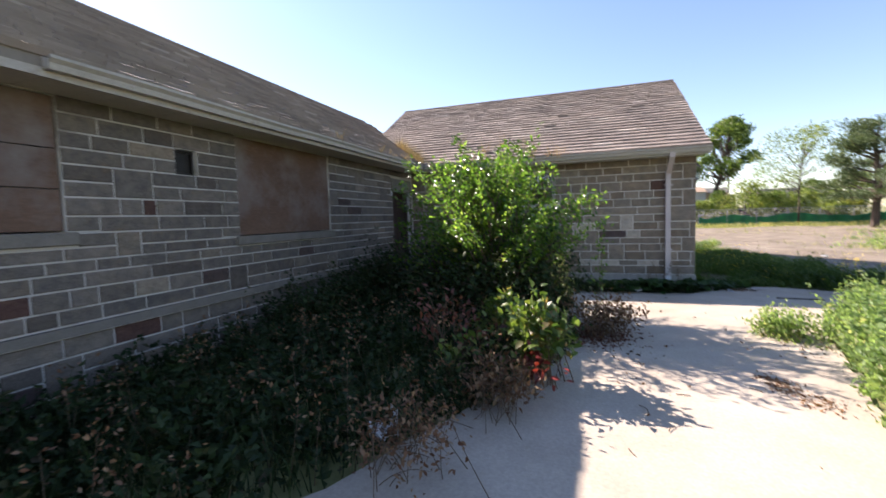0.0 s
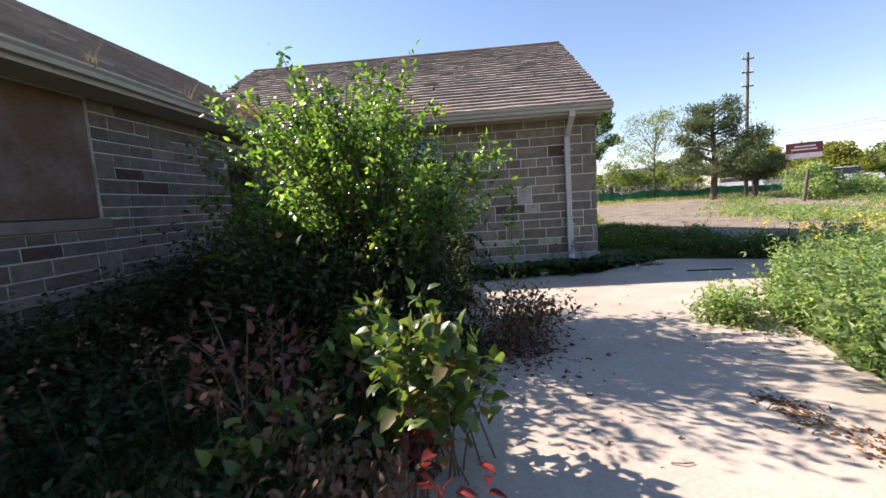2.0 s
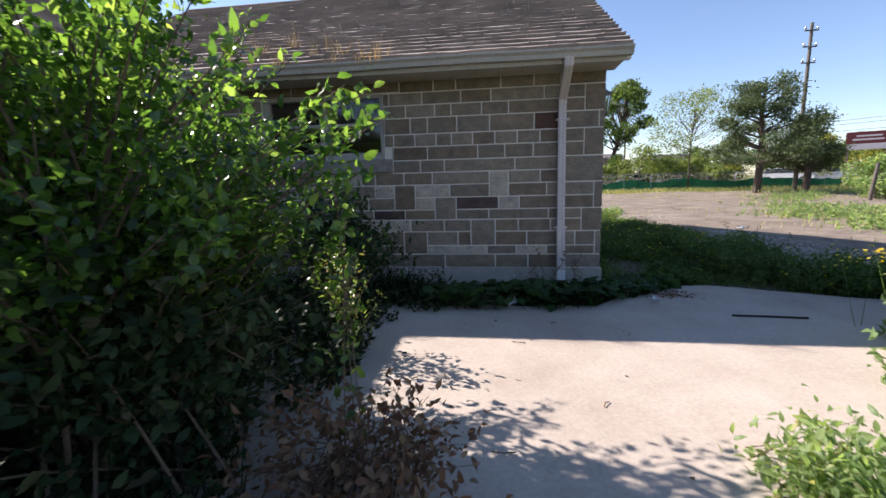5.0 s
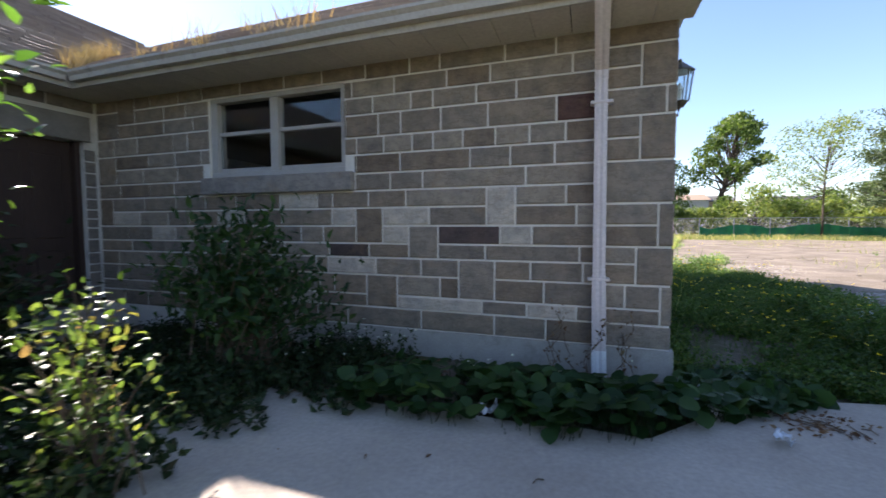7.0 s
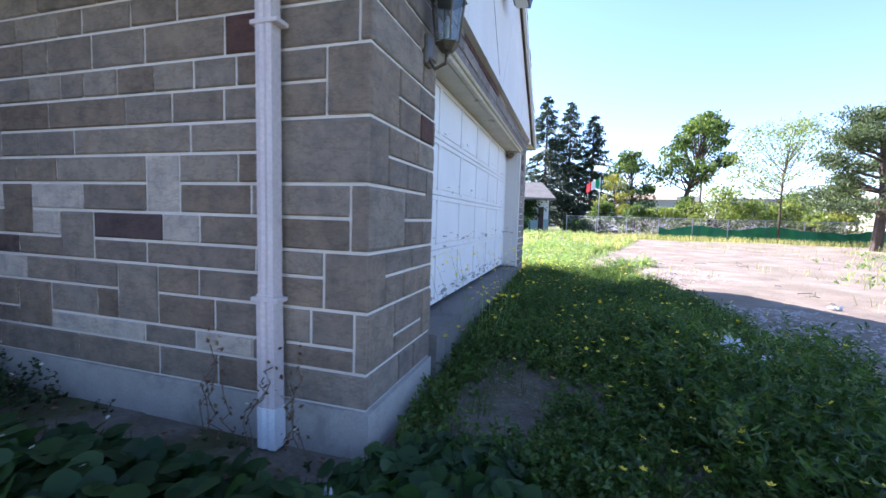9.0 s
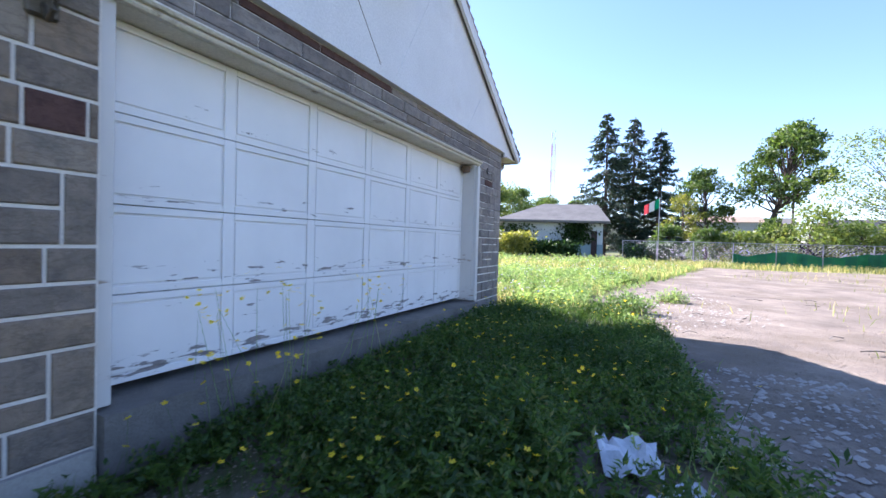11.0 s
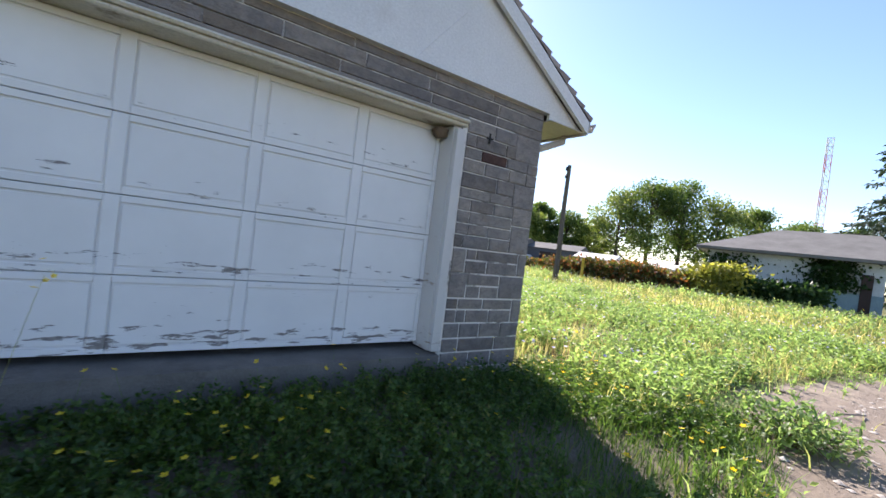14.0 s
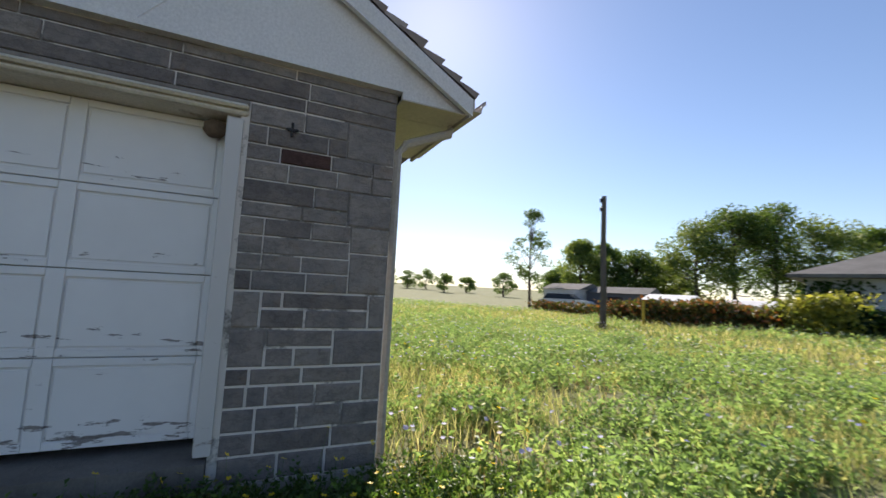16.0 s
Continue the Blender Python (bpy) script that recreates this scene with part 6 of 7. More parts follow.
D = np.concatenate([rng.normal(size=(len(P), 2)), rng.uniform(0, 0.25, (len(P), 1))], 1)
stuff("leaf_litter", leaf_arrays(b3, D, rng.uniform(0.015, 0.055, len(P)), 0.5, rng, 0.2, -0.05), DRY_LEAF, "dead brown leaves scattered on the concrete", "leaf litter")
bm = bmesh.new()
rr = random.Random(8)
for _ in range(46):
    if rr.random() < 0.75:
        x, y = rr.gauss(2.05, 0.07), rr.gauss(4.15, 0.1)
        if rr.random() < 0.45:
            x, y = rr.gauss(3.35, 0.15), rr.gauss(9.6, 0.1)
    else:
        x, y = rr.uniform(-0.2, 2.4), rr.uniform(2.5, 8.5)
    a, l = rr.uniform(0, 6.28), rr.uniform(0.05, 0.16)
    put_tube(bm, [(x, y, 0.042), (x + math.cos(a) * l * 0.5, y + math.sin(a) * l * 0.5, 0.05), (x + math.cos(a + 0.3) * l, y + math.sin(a + 0.3) * l, 0.043)], 0.004, 4)
tagged(part("twigs", bm, TWIG), "dry twigs lying on the driveway", "twigs", kind="stuff")
n = 9000
P = np.concatenate([scatter([(5.0, 10.8), (7.5, 10), (9, 14), (8, 20), (4.4, 23), (4.2, 18.4), (5.3, 16)], 3200, rng), scatter([(4.9, 10.8), (6.6, 10.2), (7.6, 13), (7, 15.5), (5.2, 15.5)], 3600, rng), scatter([(2.68, 10.6), (4.4, 10.9), (4.0, 14), (2.68, 16)], 2200, rng)])
c = np.stack([P[:, 0], P[:, 1], lie(P[:, 0], P[:, 1]) + 0.015], 1)
sz = rng.uniform(0.006, 0.022, (n, 1))
sz[6800:] *= 0.6
octa = np.array([(1, 0, 0), (0, 1, 0), (-1, 0, 0), (0, -1, 0), (0, 0, 0.6), (0, 0, -0.6)])
V = (c[:, None, :] + octa[None] * sz[:, None] * rng.uniform(0.6, 1.4, (n, 6, 1))).reshape(-1, 3)
i = np.arange(n)[:, None] * 6
stuff("pebbles", (V, np.concatenate([i + [0, 1, 4], i + [1, 2, 4], i + [2, 3, 4], i + [3, 0, 4]], 0)), GRAVEL, "loose grey pebbles on the yard", "gravel")

# ---- trees ----
def branch_tree(name, at, height, crown, mat, n, leaf, label, seed, trunk_r=0.18, lean=(0, 0), crown_base=0.3, clusters=26, airy=0.6, squash=1.0):
    """Tapered trunk, limbs, and a ragged crown of leaf clumps round the limb tips."""
    r2 = np.random.default_rng(seed)
    t = thing(name, (*at, float(lie(*at)) - 0.05), label, "tree")
    bm = bmesh.new()
    top = Vector((lean[0], lean[1], height * 0.9))
    put_tube(bm, [top * f + Vector((0.12 * math.sin(f * 5 + seed), 0.1 * math.cos(f * 4), 0)) for f in (0, 0.15, 0.35, 0.6, 0.85, 1)], [trunk_r * s for s in (1.25, 1, 0.8, 0.5, 0.25, 0.08)], 7)
    C, D, S = [], [], []
    for k in range(clusters):
        f = crown_base + (1 - crown_base) * r2.uniform(0, 1) ** 0.8
        a = r2.uniform(0, 6.283)
        shape = math.sin(math.pi * min(1, (f - crown_base) / (1 - crown_base) * 0.86 + 0.14)) ** 0.6
        reach = crown * shape * r2.uniform(0.45, 1.05)
        p0 = top * (f * 0.8)
        p1 = Vector((lean[0] * f + math.cos(a) * reach, lean[1] * f + math.sin(a) * reach, height * f * squash + r2.uniform(-0.05, 0.1) * height))
        p1.z = min(p1.z, height)
        put_tube(bm, [p0, p0.lerp(p1, 0.5) + Vector((0, 0, -0.05 * height * r2.uniform(0, 1))), p1], [trunk_r * 0.3, trunk_r * 0.18, trunk_r * 0.05], 5, False)
        m = n // clusters
        sp = crown * r2.uniform(0.26, 0.46) * airy / 0.6
        ball = unit(r2.normal(0, 1, (m, 3))) * r2.uniform(0.25, 1, (m, 1)) ** 0.6
        C.append(np.array(p1) + ball * [sp, sp, sp * 0.62])
    part("trunk", bm, BARK, t, smooth=True)
    C = np.concatenate(C)
    C[:, 2] = np.maximum(C[:, 2], 0.15)
    V, F = quick_leaf(C, r2.normal(0, 1, C.shape) + [0, 0, -0.2], r2.uniform(leaf * 0.5, leaf * 1.0, len(C)), 0.6, r2)
    np_mesh("crown", V, F, mat, t)
    return t


def spruce(at, height, radius, seed, label):
    r2 = np.random.default_rng(seed)
    t = thing("spruce", (*at, float(lie(*at)) - 0.05), label, "tree", "tall spruces")
    bm = bmesh.new()
    put_tube(bm, [(0, 0, 0), (0.05, 0, height * 0.5), (0, 0, height)], [0.24, 0.14, 0.015], 7)
    C, D = [], []
    z = height * 0.1
    while z < height * 0.985:
        f = z / height
        for k in range(int(6 + 3 * (1 - f))):
            a = r2.uniform(0, 6.283)
            ln = radius * (1 - f) ** 0.85 * r2.uniform(0.55, 1.1) + 0.12
            sag = -0.30 * ln
            pts = [Vector((0, 0, z)), Vector((math.cos(a) * ln * 0.55, math.sin(a) * ln * 0.55, z + sag * 0.8)), Vector((math.cos(a) * ln, math.sin(a) * ln, z + sag * 0.75))]
            put_tube(bm, pts, [0.03, 0.02, 0.006], 4, False)
            m = int(26 * ln) + 7
            u = r2.uniform(0.15, 1, m)
            c = np.stack([math.cos(a) * ln * u, math.sin(a) * ln * u, z + sag * (1.2 * u - 0.45 * u * u)], 1)
            C.append(c + r2.normal(0, 0.06 + 0.035 * ln, (m, 3)) * [1, 1, 0.5])
            D.append(np.stack([np.full(m, math.cos(a)), np.full(m, math.sin(a)), np.full(m, -0.75)], 1) + r2.normal(0, 0.55, (m, 3)))
        z += 0.46 * (1.25 - 0.6 * f)
    part("trunk", bm, BARK, t)
    C, D = np.concatenate(C), np.concatenate(D)
    V, F = quick_leaf(C, D, r2.uniform(0.22, 0.45, len(C)), 0.32, r2)
    np_mesh("crown", V, F, NEEDLE, t)


spruce((0.55, 54.3), 14.2, 5.2, 1, "tall dark spruce with drooping boughs")
spruce((2.9, 56.8), 14.2, 4.6, 2, "tall dark spruce with drooping boughs")
spruce((5.3, 56.0), 12.6, 4.6, 3, "tall dark spruce with drooping boughs")
branch_tree("tree", (12.6, 52.0), 10.6, 2.7, TREE_LEAF, 9000, 0.34, "tall leaning deciduous tree with dense wind-swept crown", 11, 0.28, (2.3, 0), 0.42, 44)
branch_tree("tree", (8.9, 52.5), 7.6, 2.5, TREE_LEAF, 5200, 0.3, "dark green deciduous tree beyond the fence", 12, 0.2, (0, 0), 0.35)
branch_tree("tree", (7.1, 48.5), 4.9, 1.5, YELLOW_TREE, 2600, 0.24, "small yellow-green tree beyond the fence", 13, 0.1, (0, 0), 0.3)
branch_tree("bare_tree", (16.0, 39.8), 7.4, 3.2, PALE_TREE, 5200, 0.17, "thin pale tree with a sparse spreading crown", 14, 0.07, (0.3, 0), 0.45, 64, 0.4)
for k, (x, y, h, r, mt) in enumerate(((10.2, 44.5, 3.4, 1.9, PALE_TREE), (12.4, 46, 3.9, 1.4, TREE_LEAF), (13.8, 44, 3.8, 2.3, PALE_TREE), (16.6, 45, 4.2, 2.4, PALE_TREE), (19.0, 46, 3.6, 2.0, PALE_TREE), (8.2, 44, 2.4, 1.2, TREE_LEAF), (22.5, 47, 3.2, 1.9, YELLOW_TREE), (19.5, 43, 2.4, 1.3, PALE_TREE), (6.0, 45.2, 2.6, 1.2, TREE_LEAF))):
    branch_tree("shrub_tree", (x, y), h * (0.62 + 0.16 * (k % 3)), r * 0.85, mt, 3200, 0.26, "bushy green shrub tree behind the fence", 20 + k, 0.1, (0, 0), 0.12, 26, 0.75)


def pine(at, height, radius, seed, label, one_side=0.0):
    """Open-grown pine with flat tufted tiers."""
    r2 = np.random.default_rng(seed)
    t = thing("pine", (*at, float(lie(*at)) - 0.05), label, "tree", "pines by the road")
    bm = bmesh.new()
    put_tube(bm, [(0, 0, 0), (0.1, 0, height * 0.4), (-0.1, 0.05, height * 0.75), (0.05, 0, height * 0.97)], [0.24, 0.19, 0.12, 0.03], 8)
    C = []
    for k in range(46):
        f = r2.uniform(0.3, 1.0)
        a = r2.uniform(0, 6.283)
        ln = radius * (1.12 - f) ** 0.55 * r2.uniform(0.5, 1.15)
        e = Vector((math.cos(a) * ln + one_side * (1 - f), math.sin(a) * ln, height * f + r2.uniform(-0.2, 0.35)))
        b = Vector((0, 0, height * max(0.28, f - 0.1)))
        put_tube(bm, [b, b.lerp(e, 0.55) + Vector((0, 0, -0.1)), e], [0.07, 0.045, 0.015], 5, False)
        for q in range(5):
            c = np.array(b.lerp(e, r2.uniform(0.55, 1.05)))
            C.append(c + r2.normal(0, 1, (62, 3)) * [0.32, 0.32, 0.17])
    part("trunk", bm, BARK, t)
    C = np.concatenate(C)
    V, F = quick_leaf(C, r2.normal(0, 0.8, C.shape) + [0, 0, 0.5], r2.uniform(0.14, 0.3, len(C)), 0.28, r2)
    np_mesh("crown", V, F, PINE_NEEDLE, t)


pine((17.6, 33.5), 6.9, 3.7, 1, "dark spreading pine at the edge of the yard")
pine((21.6, 35.3), 4.9, 2.3, 2, "smaller dark pine beside the utility pole")

for k, (az, d, h, r) in enumerate(((33, 50, 8.6, 3.2), (29.5, 51, 10.2, 3.6), (26, 53, 10.4, 3.7), (22.5, 55, 9.2, 3.5), (18.5, 58, 8.4, 3.4), (15, 62, 7.6, 3.2), (45.5, 50, 6.9, 2.6), (43, 53, 7.0, 2.6), (39.3, 52, 6.0, 2.7), (36.5, 56, 5.0, 2.4), (11, 66, 7.5, 3), (48.5, 60, 4.5, 2.4))):
    x, y = 5.98 - d * math.sin(radians(az)), 14.45 + d * math.cos(radians(az))
    branch_tree("tree", (x, y), h, r, TREE_LEAF if k % 3 else PALE_TREE, 9000, 0.34, "leafy green deciduous tree behind the hedge", 40 + k, 0.22, (0, 0), 0.22, 34, 0.72)
branch_tree("tree", (5.85 - 42 * math.sin(radians(53.6)), 16.4 + 42 * math.cos(radians(53.6))), 9.3, 2.0, TREE_LEAF, 3600, 0.26, "slim airy tree at the edge of the field", 60, 0.14, (0, 0), 0.25, 30, 0.6)
for k, (az, d, h) in enumerate(((57, 120, 6), (62, 140, 5), (65, 130, 5.5), (67.5, 150, 6.5), (70, 150, 6), (72.5, 170, 7), (75, 160, 5))):
    branch_tree("far_tree", (5.85 - d * math.sin(radians(az)), 16.4 + d * math.cos(radians(az))), h, h * 0.55, TREE_LEAF, 1600, 0.7, "distant dark tree beyond the field", 70 + k, 0.25, (0, 0), 0.15, 18, 0.75)
for k in range(16):
    az, d = -34 - k * 2.4, 88 + 9 * math.sin(k * 2.3)
    branch_tree("roadside_tree", (0.6 - d * math.sin(radians(az)), 2.2 + d * math.cos(radians(az))), 4.6 + 1.2 * math.sin(k * 1.7), 3.6, (PALE_TREE, TREE_LEAF, YELLOW_TREE)[k % 5 % 3], 3600, 0.55, "leafy tree on the far side of the road", 90 + k, 0.25, (0, 0), 0.08, 26, 0.8)
for k, (az, d, h, mt) in enumerate(((-33.6, 58, 4.4, YELLOW_TREE), (-26, 64, 4.6, PALE_TREE), (-29, 70, 4.0, TREE_LEAF), (-23, 66, 4.2, TREE_LEAF))):
    branch_tree("tree", (0.6 - d * math.sin(radians(az)), 2.2 + d * math.cos(radians(az))), h, 1.9, mt, 2600, 0.34, "small leafy tree beside the road", 120 + k, 0.12, (0, 0), 0.2, 22, 0.7)
branch_tree("shrub_tree", (19.6, 27.2), 1.9, 1.2, WEED_LEAF, 3600, 0.2, "leafy green bush by the yard under the sign", 130, 0.06, (0, 0), 0.08, 26, 0.75)
branch_tree("shrub_tree", (21.6, 26.6), 1.2, 1.3, WEED_LEAF, 3000, 0.18, "leafy green bush by the yard under the sign", 131, 0.05, (0, 0), 0.06, 22, 0.8)

# ---- hedge ----
def hedge(name, x0, y0, x1, y1, h, w, mat, n, label, seed):
    r2 = np.random.default_rng(seed)
    s = thing(name, ((x0 + x1) / 2, (y0 + y1) / 2, float(lie((x0 + x1) / 2, (y0 + y1) / 2)) - 0.05), label, "hedge")
    L = math.hypot(x1 - x0, y1 - y0)
    u = r2.uniform(-0.5, 0.5, n)
    hh = h * (0.78 + 0.3 * np.array([noise.noise(Vector((q * L * 0.5, seed, 0))) for q in u]))
    c = np.stack([u * (x1 - x0), u * (y1 - y0), r2.uniform(0.02, 1, n) ** 0.7 * hh], 1) + r2.normal(0, 1, (n, 3)) * [w * 0.35, w * 0.35, 0.07]
    c[:, 2] = np.maximum(c[:, 2], 0.03)
    V, F = quick_leaf(c, r2.normal(size=(n, 3)), r2.uniform(0.12, 0.28, n), 0.6, r2)
    np_mesh("foliage", V, F, mat, s)


hedge("hedge", -11.5, 34.6, -4.6, 37.6, 1.55, 1.0, RUST_LEAF, 7500, "low dark hedge turning rust red", 1)
hedge("hedge", -20, 36.0, -11.8, 36.6, 1.0, 0.8, RUST_LEAF, 4000, "low dark hedge at the end of the field", 2)
hedge("hedge", -4.4, 37.2, -2.6, 37.9, 2.3, 1.1, YELLOW_TREE, 2200, "yellow-green bush at the corner of the bungalow", 3)
hedge("hedge", -3.4, 38.4, 0.2, 39.4, 1.5, 0.8, BROAD_LEAF, 4200, "dark bushes in front of the bungalow", 4)
hedge("hedge", 3.6, 41.0, 6.0, 42.5, 1.5, 1.0, BROAD_LEAF, 3500, "dark bushes at the end of the bungalow", 5)

# ---- bungalow ----
BW = surf("bungalow_wall", [(0.3, (0.52, 0.55, 0.54)), (0.7, (0.62, 0.65, 0.63))], 0.8, 20, 0.85, 0.2)
TEAL = surf("teal_wall", [(0.3, (0.22, 0.31, 0.32)), (0.7, (0.32, 0.42, 0.43))], 1.2, 20, 0.85, 0.2)


def bungalow():
    ux, uy = 7.37 / 7.75, 2.41 / 7.75
    b = thing("bungalow", (-5.15, 38.9, 0.3), "low pale bungalow with a grey hipped roof and ivy", "house")
    b.rotation_euler = (0, 0, math.atan2(uy, ux))
    bm = bmesh.new()
    put_box(bm, (0.5, 0.6, -0.1), (7.5, 7.4, 2.72))
    part("wall", bm, BW, b)
    bm = bmesh.new()
    put_box(bm, (3.4, 0.56, 0), (7.52, 0.598, 1.15))
    part("wall_panel", bm, TEAL, b, "faded teal lower wall")
    bm = bmesh.new()
    q = [(-0.1, 0, 2.8), (7.85, 0, 2.8), (7.85, 8, 2.8), (-0.1, 8, 2.8), (3.6, 4, 4.3), (7.75, 4, 4.3)]
    vs = [bm.verts.new(p) for p in q]
    lo = [bm.verts.new((p[0], p[1], p[2] - 0.16)) for p in q[:4]]
    for f in ((0, 1, 5, 4), (2, 3, 4, 5), (3, 0, 4), (1, 2, 5)):
        bm.faces.new([vs[i] for i in f])
    for k in range(4):
        bm.faces.new((vs[k], lo[k], lo[(k + 1) % 4], vs[(k + 1) % 4]))
    bm.faces.new(lo[::-1])
    bmesh.ops.recalc_face_normals(bm, faces=bm.faces[:])
    part("roof", bm, ROOF_GREY, b)
    for x0, x1, z0, z1, nm in ((6.7, 7.1, 0.1, 2.1, "door"), (1.2, 2.3, 1.0, 2.1, "window")):
        bm = bmesh.new()
        put_box(bm, (x0, 0.5, z0), (x1, 0.597, z1), 0.01)
        part(nm, bm, BROWN_DOOR, b)
    r2 = np.random.default_rng(77)
    n = 2600
    c = np.stack([np.concatenate([r2.normal(1.1, 0.9, n // 2), r2.normal(5.6, 0.6, n // 2)]), r2.uniform(0.42, 0.6, n), r2.uniform(1.2, 2.6, n)], 1)
    c[: n // 2, 2] = r2.uniform(0.1, 2.5, n // 2)
    c = c[(c[:, 0] > 0.3) & (c[:, 0] < 7.5)]
    V, F = quick_leaf(c, r2.normal(0, 1, c.shape) + [0, -0.5, -0.5], r2.uniform(0.12, 0.25, len(c)), 0.7, r2)
    np_mesh("ivy", V, F, BROAD_LEAF, b, "dark ivy hanging on the wall")


bungalow()


def gabled_shed(name, at, size, turn, wall, roof, label, category="shed"):
    w, d, h = size
    s = thing(name, (*at, float(lie(*at)) - 0.03), label, category)
    s.rotation_euler = (0, 0, radians(turn))
    bm = bmesh.new()
    put_box(bm, (-w / 2, -d / 2, 0), (w / 2, d / 2, h))
    part("wall", bm, wall, s)
    bm = bmesh.new()
    e, rz = 0.2, h + d * 0.18
    q = [(-w / 2 - e, -d / 2 - e, h - 0.02), (w / 2 + e, -d / 2 - e, h - 0.02), (w / 2 + e, 0, rz), (-w / 2 - e, 0, rz), (-w / 2 - e, d / 2 + e, h - 0.02), (w / 2 + e, d / 2 + e, h - 0.02)]
    vs = [bm.verts.new(p) for p in q]
    for f in ((0, 1, 2, 3), (3, 2, 5, 4), (0, 3, 4), (1, 5, 2), (0, 4, 5, 1)):
        bm.faces.new([vs[i] for i in f])
    bmesh.ops.recalc_face_normals(bm, faces=bm.faces[:])
    part("roof", bm, roof, s)
    bm = bmesh.new()
    put_box(bm, (-w * 0.2, -d / 2 - 0.03, 0.05), (w * 0.12, -d / 2 - 0.002, min(2.0, h * 0.8)), 0.01)
    part("door", bm, BROWN_DOOR, s)


PALE_WALL = plain("pale_wall", (0.62, 0.61, 0.58), 0.8)
DARK_WALL = plain("dark_wall", (0.12, 0.12, 0.13), 0.8)
TAN_WALL = plain("tan_wall", (0.45, 0.33, 0.24), 0.8)
WHITE_ROOF = plain("white_roof", (0.75, 0.75, 0.73), 0.6)
for at, size, turn, wm, rm, lab in (((-24.5, 43.5), (4, 3, 1.9), 10, PALE_WALL, ROOF_GREY, "small pale shed at the end of the field"), ((-20.5, 45.5), (5, 3, 1.7), 20, DARK_WALL, ROOF_GREY, "small dark shed at the end of the field"),
                                    ((-15.5, 45.0), (3, 2.4, 1.3), 15, DARK_WALL, WHITE_ROOF, "low shed with a white roof behind the hedge"), ((-11.0, 46.5), (2.6, 2, 1.2), 15, PALE_WALL, WHITE_ROOF, "low white shed behind the hedge"),
                                    ((18.6, 50.0), (5, 4, 2.6), 5, PALE_WALL, TAN_WALL, "small white building with a tan roof beyond the fence"), ((11.3, 62.0), (6, 4, 3.6), 5, PALE_WALL, TAN_WALL, "pale house far beyond the fence"),
                                    ((14.6, 63.0), (5, 4, 3.4), -5, TAN_WALL, ROOF_GREY, "tan house far beyond the fence")):
    gabled_shed("shed", at, size, turn, wm, rm, lab)

# ---- vehicles ----
TYRE = plain("tyre_rubber", (0.02, 0.02, 0.02), 0.8)
CAR_GLASS = plain("car_glass", (0.03, 0.035, 0.04), 0.1)


def car(at, turn, paint, label, kind_="car", tall=1.45):
    c = thing(kind_, (*at, float(lie(*at)) + 0.0), label, "car", "cars on the road")
    c.rotation_euler = (0, 0, radians(turn))
    bm = bmesh.new()
    prof = [(-2.15, 0.35), (-2.2, 0.75), (-1.95, 0.95), (-1.2, 1.0), (1.0, 1.0), (2.0, 0.88), (2.2, 0.65), (2.18, 0.35)]
    L = [bm.verts.new((x, -0.86, z)) for x, z in prof]
    R = [bm.verts.new((x, 0.86, z)) for x, z in prof]
    bm.faces.new(L)
    bm.faces.new(R[::-1])
    for k in range(8):
        bm.faces.new((L[k], R[k], R[(k + 1) % 8], L[(k + 1) % 8]))
    bmesh.ops.recalc_face_normals(bm, faces=bm.faces[:])
    part("body", bm, paint, c)
    bm = bmesh.new()
    prof = [(-1.85, 0.98), (-1.5, tall), (0.35, tall), (1.05, 0.98)]
    L = [bm.verts.new((x, -0.80 + (0.12 if z > 1.2 else 0), z)) for x, z in prof]
    R = [bm.verts.new((x, 0.80 - (0.12 if z > 1.2 else 0), z)) for x, z in prof]
    bm.faces.new(L)
    bm.faces.new(R[::-1])
    for k in range(4):
        bm.faces.new((L[k], R[k], R[(k + 1) % 4], L[(k + 1) % 4]))
    bmesh.ops.recalc_face_normals(bm, faces=bm.faces[:])
    part("cabin", bm, CAR_GLASS, c, "dark tinted windows")
    bm = bmesh.new()
    put_box(bm, (-1.5, -0.69, tall - 0.02), (0.35, 0.69, tall + 0.04), 0.02)
    part("roof", bm, paint, c)
    for x in (-1.35, 1.4):
        for y in (-0.8, 0.8):
            bm = bmesh.new()
            bmesh.ops.create_cone(bm, cap_ends=True, segments=18, radius1=0.34, radius2=0.34, depth=0.2, matrix=Matrix.Translation((x, y, 0.34)) @ Matrix.Rotation(radians(90), 4, "X"))
            wh = part("wheel", bm, TYRE, c)
            bm = bmesh.new()
            bmesh.ops.create_cone(bm, cap_ends=True, segments=14, radius1=0.19, radius2=0.17, depth=0.22, matrix=Matrix.Translation((x, y, 0.34)) @ Matrix.Rotation(radians(90), 4, "X"))
            part("rim", bm, PALE_WALL, wh)


ROAD = [(-6, 92), (15, 68), (30.5, 51.5), (42, 43), (60, 31), (95, 12), (140, -8)]
bm = bmesh.new()
prev = None
for k, (x, y) in enumerate(ROAD):
    a, b = ROAD[max(0, k - 1)], ROAD[min(len(ROAD) - 1, k + 1)]
    d = Vector((b[0] - a[0], b[1] - a[1], 0)).normalized()
    s = Vector((-d.y, d.x, 0)) * 5.0
    z = float(lie(x, y)) + 0.05
    cur = (bm.verts.new((x + s.x, y + s.y, z)), bm.verts.new((x - s.x, y - s.y, z)))
    if prev:
        bm.faces.new((prev[0], prev[1], cur[1], cur[0]))
    prev = cur
tagged(part("road", bm, ASPHALT), "grey asphalt road beyond the yard", "road", kind="structure")
